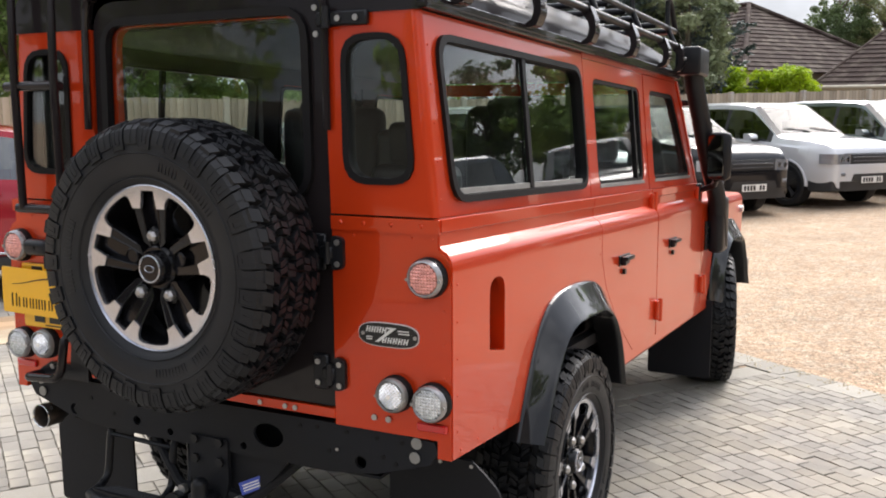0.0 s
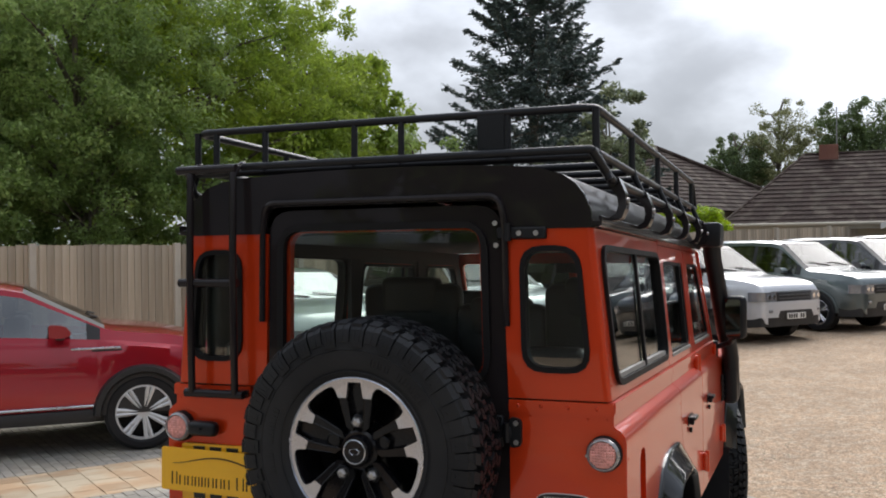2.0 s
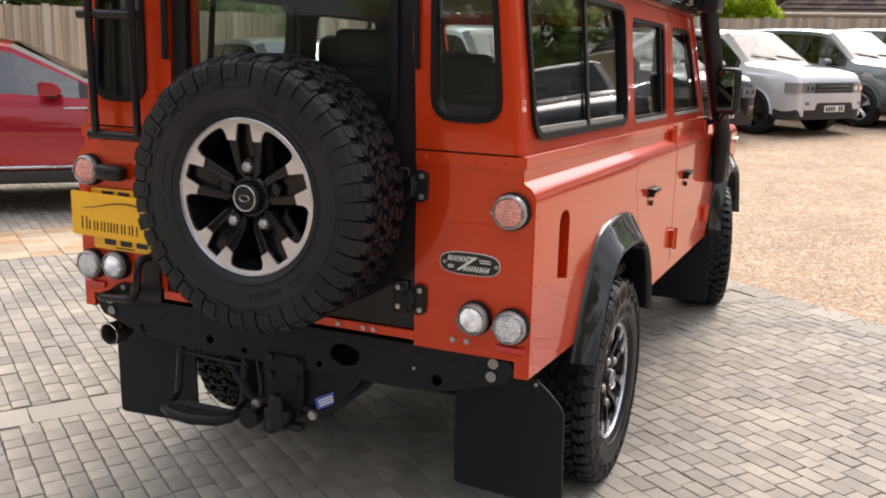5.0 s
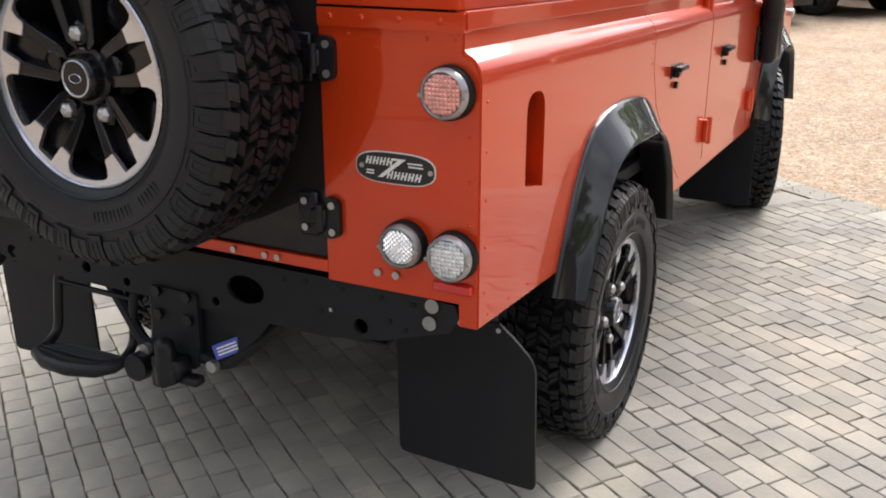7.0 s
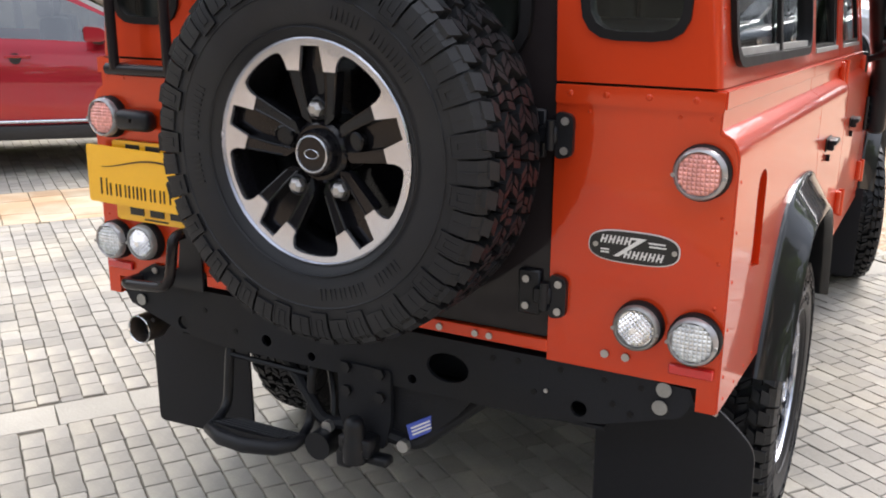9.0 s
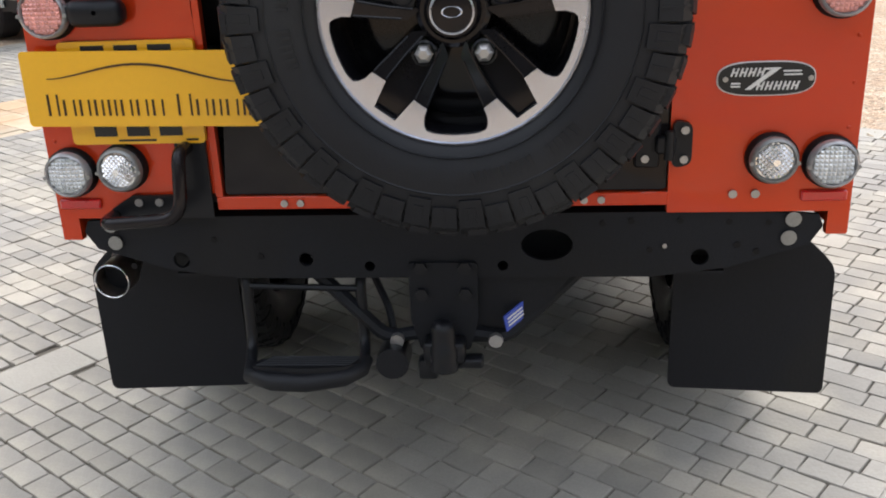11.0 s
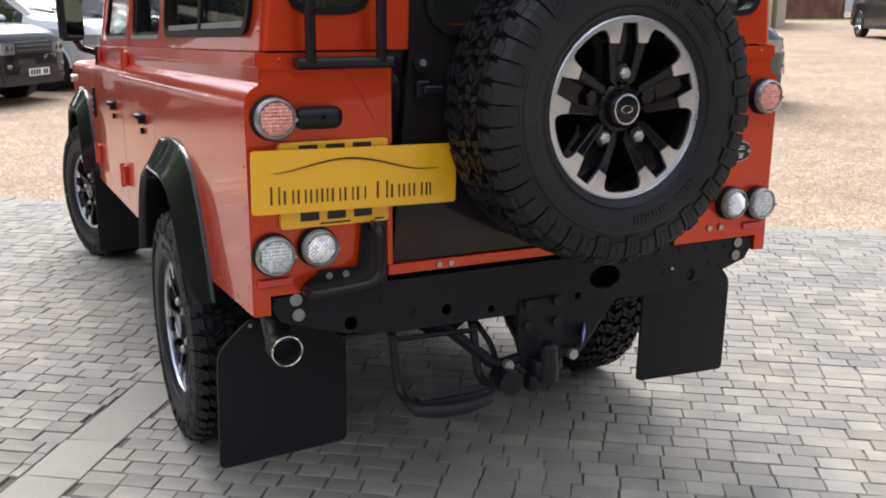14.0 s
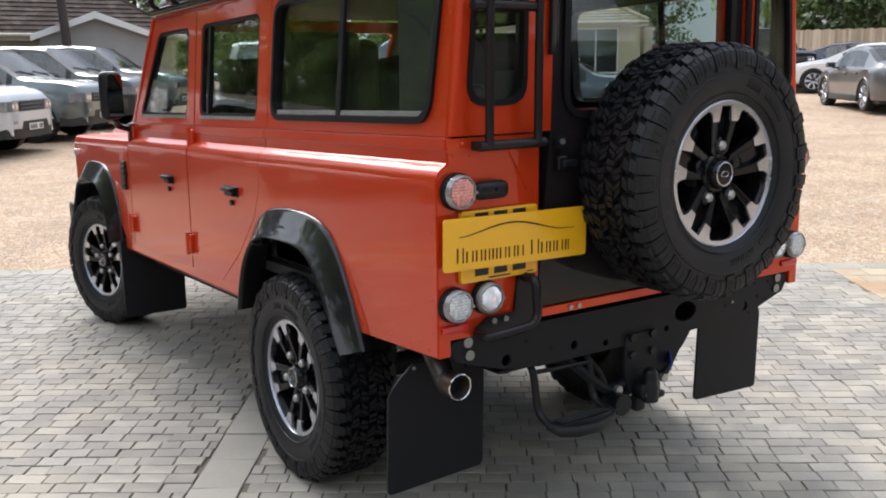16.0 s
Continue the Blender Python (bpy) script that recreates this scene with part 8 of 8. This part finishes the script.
BOX_TOP = [(-2.2, 0.9), (-2.18, 1.2), (-2.12, 1.86), (-2.0, 1.93), (0.2, 1.95), (0.5, 1.91), (0.85, 1.28), (0.95, 1.24), (2.1, 1.17), (2.18, 1.10), (2.2, 0.55)]
BOX_BELT = [(-2.2, 1.20), (2.2, 1.08)]
car("parked_box_suv", "black boxy off-roader parked by the gate", facing(25.0, 18.9, -118), BLACK_CAR, L=4.4, hw=0.90, top=BOX_TOP, belt=BOX_BELT, side=[(-1.9, -1.1), (-1.0, -0.2), (-0.1, 0.5)], screen=(0.5, 0.85), back=(-2.17, -2.13),
    axles=(-1.35, 1.35), R=0.39, rim_r=0.25, boxy=1.0)

# ---- block paving: courses across the drive, one piece a block ----
rng = np.random.default_rng(17)
PL, PW, GAP = 0.119, 0.083, 0.0042


def block_shape(l, w, wobble=0.0016):
    """Corners and faces of one tumbled block with an uneven outline; top at z = 0."""
    x, y, c = l / 2 - GAP / 2, w / 2 - GAP / 2, 0.0022
    ring_ = [(-x + c, -y), (x - c, -y), (x, -y + c), (x, y - c), (x - c, y), (-x + c, y), (-x, y - c), (-x, -y + c)]
    ring_ = [(ring_[0]), ((ring_[0][0] + ring_[1][0]) / 2, -y), *ring_[1:5], ((ring_[4][0] + ring_[5][0]) / 2, y), *ring_[5:]]
    j = rng.normal(size=(10, 2)) * wobble
    out = [(p + float(dx), q + float(dy)) for (p, q), (dx, dy) in zip(ring_, j)]
    k = 1 - 0.0022 / x, 1 - 0.0022 / y
    vs = [(p * k[0], q * k[1], 0.0) for p, q in out] + [(p, q, -0.0035) for p, q in out] + [(p, q, -0.014) for p, q in out]
    fs = [list(range(10))] + [[10 * r + i + 10, 10 * r + (i + 1) % 10 + 10, 10 * r + (i + 1) % 10, 10 * r + i] for r in (0, 1) for i in range(10)]
    return vs, fs


def block_mesh(name, l, w, mat):
    vs, fs = block_shape(l, w)
    me = bpy.data.meshes.new(name)
    me.from_pydata(vs, [], fs)
    me.materials.append(mat)
    return me


lay = Matrix.Rotation(UA - math.pi / 2, 4, "Z")       # local x along v, local y along u
near = (Vector((-1.25, 0.35, 0)), 1.05)
store = {}


def put_block(u, v, l, w, mat, key, zj=0.003, turn=0.012):
    p = uv(u, v, -abs(rng.normal() * zj) * 0.6)
    m = Matrix.Translation(p) @ lay @ Matrix.Rotation(rng.normal() * turn, 4, "Z") @ Matrix.Rotation(rng.normal() * 0.004, 4, "X") @ Matrix.Rotation(rng.normal() * 0.004, 4, "Y")
    store.setdefault(key, [l, w, mat, []])[3].append((m, p))


S0, S1 = -1.66, -1.46                                  # the strip of larger pale blocks
BANDS = ((-5.82, -4.75), (2.2, 3.27))
row, u = 0, 4.2 - 0.21 - PW / 2
while u > -5.4:
    for v0, v1 in ((-8.6, BANDS[0][0]), (BANDS[0][1], S0), (S1, BANDS[1][0]), (BANDS[1][1], 6.2)):
        v = v0 - PL * rng.random()
        while v < v1:
            a, b = max(v, v0), min(v + PL * (0.72, 1.0, 1.0, 1.28)[int(rng.random() * 4)], v1)
            if b - a > 0.035:
                k = round((b - a) / 0.01) * 0.01
                put_block(u, (a + b) / 2, max(k, 0.04) if abs(b - a - PL) > 0.002 else PL, PW, PAVER, ("g", round(max(k, 0.04), 3) if abs(b - a - PL) > 0.002 else PL))
            v = b if b > v else v1
    u -= PW
    row += 1
u = 4.2 - 0.21
while u > -5.6:
    l = 0.27
    put_block(u - l / 2, (S0 + S1) / 2, S1 - S0, l, PAVER_PALE, ("s",))
    u -= l
for v0, v1 in BANDS:
    u, row = 4.2 - 0.21, 0
    while u > -5.6:
        n, w = 5, (v1 - v0) / 5
        for k in range(-1 if row % 2 else 0, n):
            a, b = max(v0, v0 + (k + 0.5 * (row % 2)) * w), min(v1, v0 + (k + 1 + 0.5 * (row % 2)) * w)
            put_block(u - 0.115, (a + b) / 2, b - a, 0.23, PAVER_ORANGE, ("o", round(b - a, 2)))
        u -= 0.23
        row += 1
v = -8.6
while v < 6.2:
    put_block(4.2 - 0.105, v + 0.15, 0.30, 0.21, PAVER_PALE, ("k",))
    v += 0.30

joined = {}
total = 0
for key, (l, w, mat, places) in store.items():
    me = block_mesh("paver", l, w, mat)
    shapes = [block_shape(l, w) for _ in range(12)]
    for i_, (m, p) in enumerate(places):
        co, fc = np.array(shapes[i_ % 12][0]), shapes[i_ % 12][1]
        if (p - near[0]).length < near[1] and total < 300 and key[0] in "gs":
            o = new("paver", me); o.parent = pavement; o.matrix_basis = m; total += 1
        else:
            vs, fs = joined.setdefault(mat.name, [mat, [], []])[1:]
            base = len(vs)
            M4 = np.array(m)
            vs.extend((co @ M4[:3, :3].T + M4[:3, 3]).tolist())
            fs.extend([[i + base for i in f] for f in fc])
for nm, (mat, vs, fs) in joined.items():
    tagged(quads("pavers", vs, fs, mat, pavement, smooth=0), kind="stuff")

# loose stones thrown from the gravel over its edge
rng = np.random.default_rng(23)
co = []
for k in range(3200):
    du = abs(rng.normal()) * 0.9 if k % 4 else -abs(rng.normal()) * 0.10
    p = uv(4.2 + du, -8 + 13.5 * rng.random(), -0.012 if du > 0 else 0.001)
    r = 0.006 + 0.008 * rng.random()
    a = rng.random() * 6.28
    p.z += rise(p.x, p.y)
    top = p + Vector((0, 0, r * 0.6))
    ring_ = [p + Vector((r * math.cos(a + t) * (0.8 + 0.5 * rng.random()), r * math.sin(a + t) * (0.8 + 0.5 * rng.random()), 0)) for t in (0, 1.57, 3.14, 4.71)]
    for i in range(4):
        co.append([tuple(ring_[i]), tuple(ring_[(i + 1) % 4]), tuple(top)])
STONE = material("gravel_stone", (0.56, 0.47, 0.34), 0.9, vary=0.15, scale=20, fine=80, spread=0.14, spec=0.2)
tagged(fast_mesh("gravel_stones", np.array(co), 3, STONE), "loose pale gravel stones at the paving's edge", "gravel", kind="stuff")
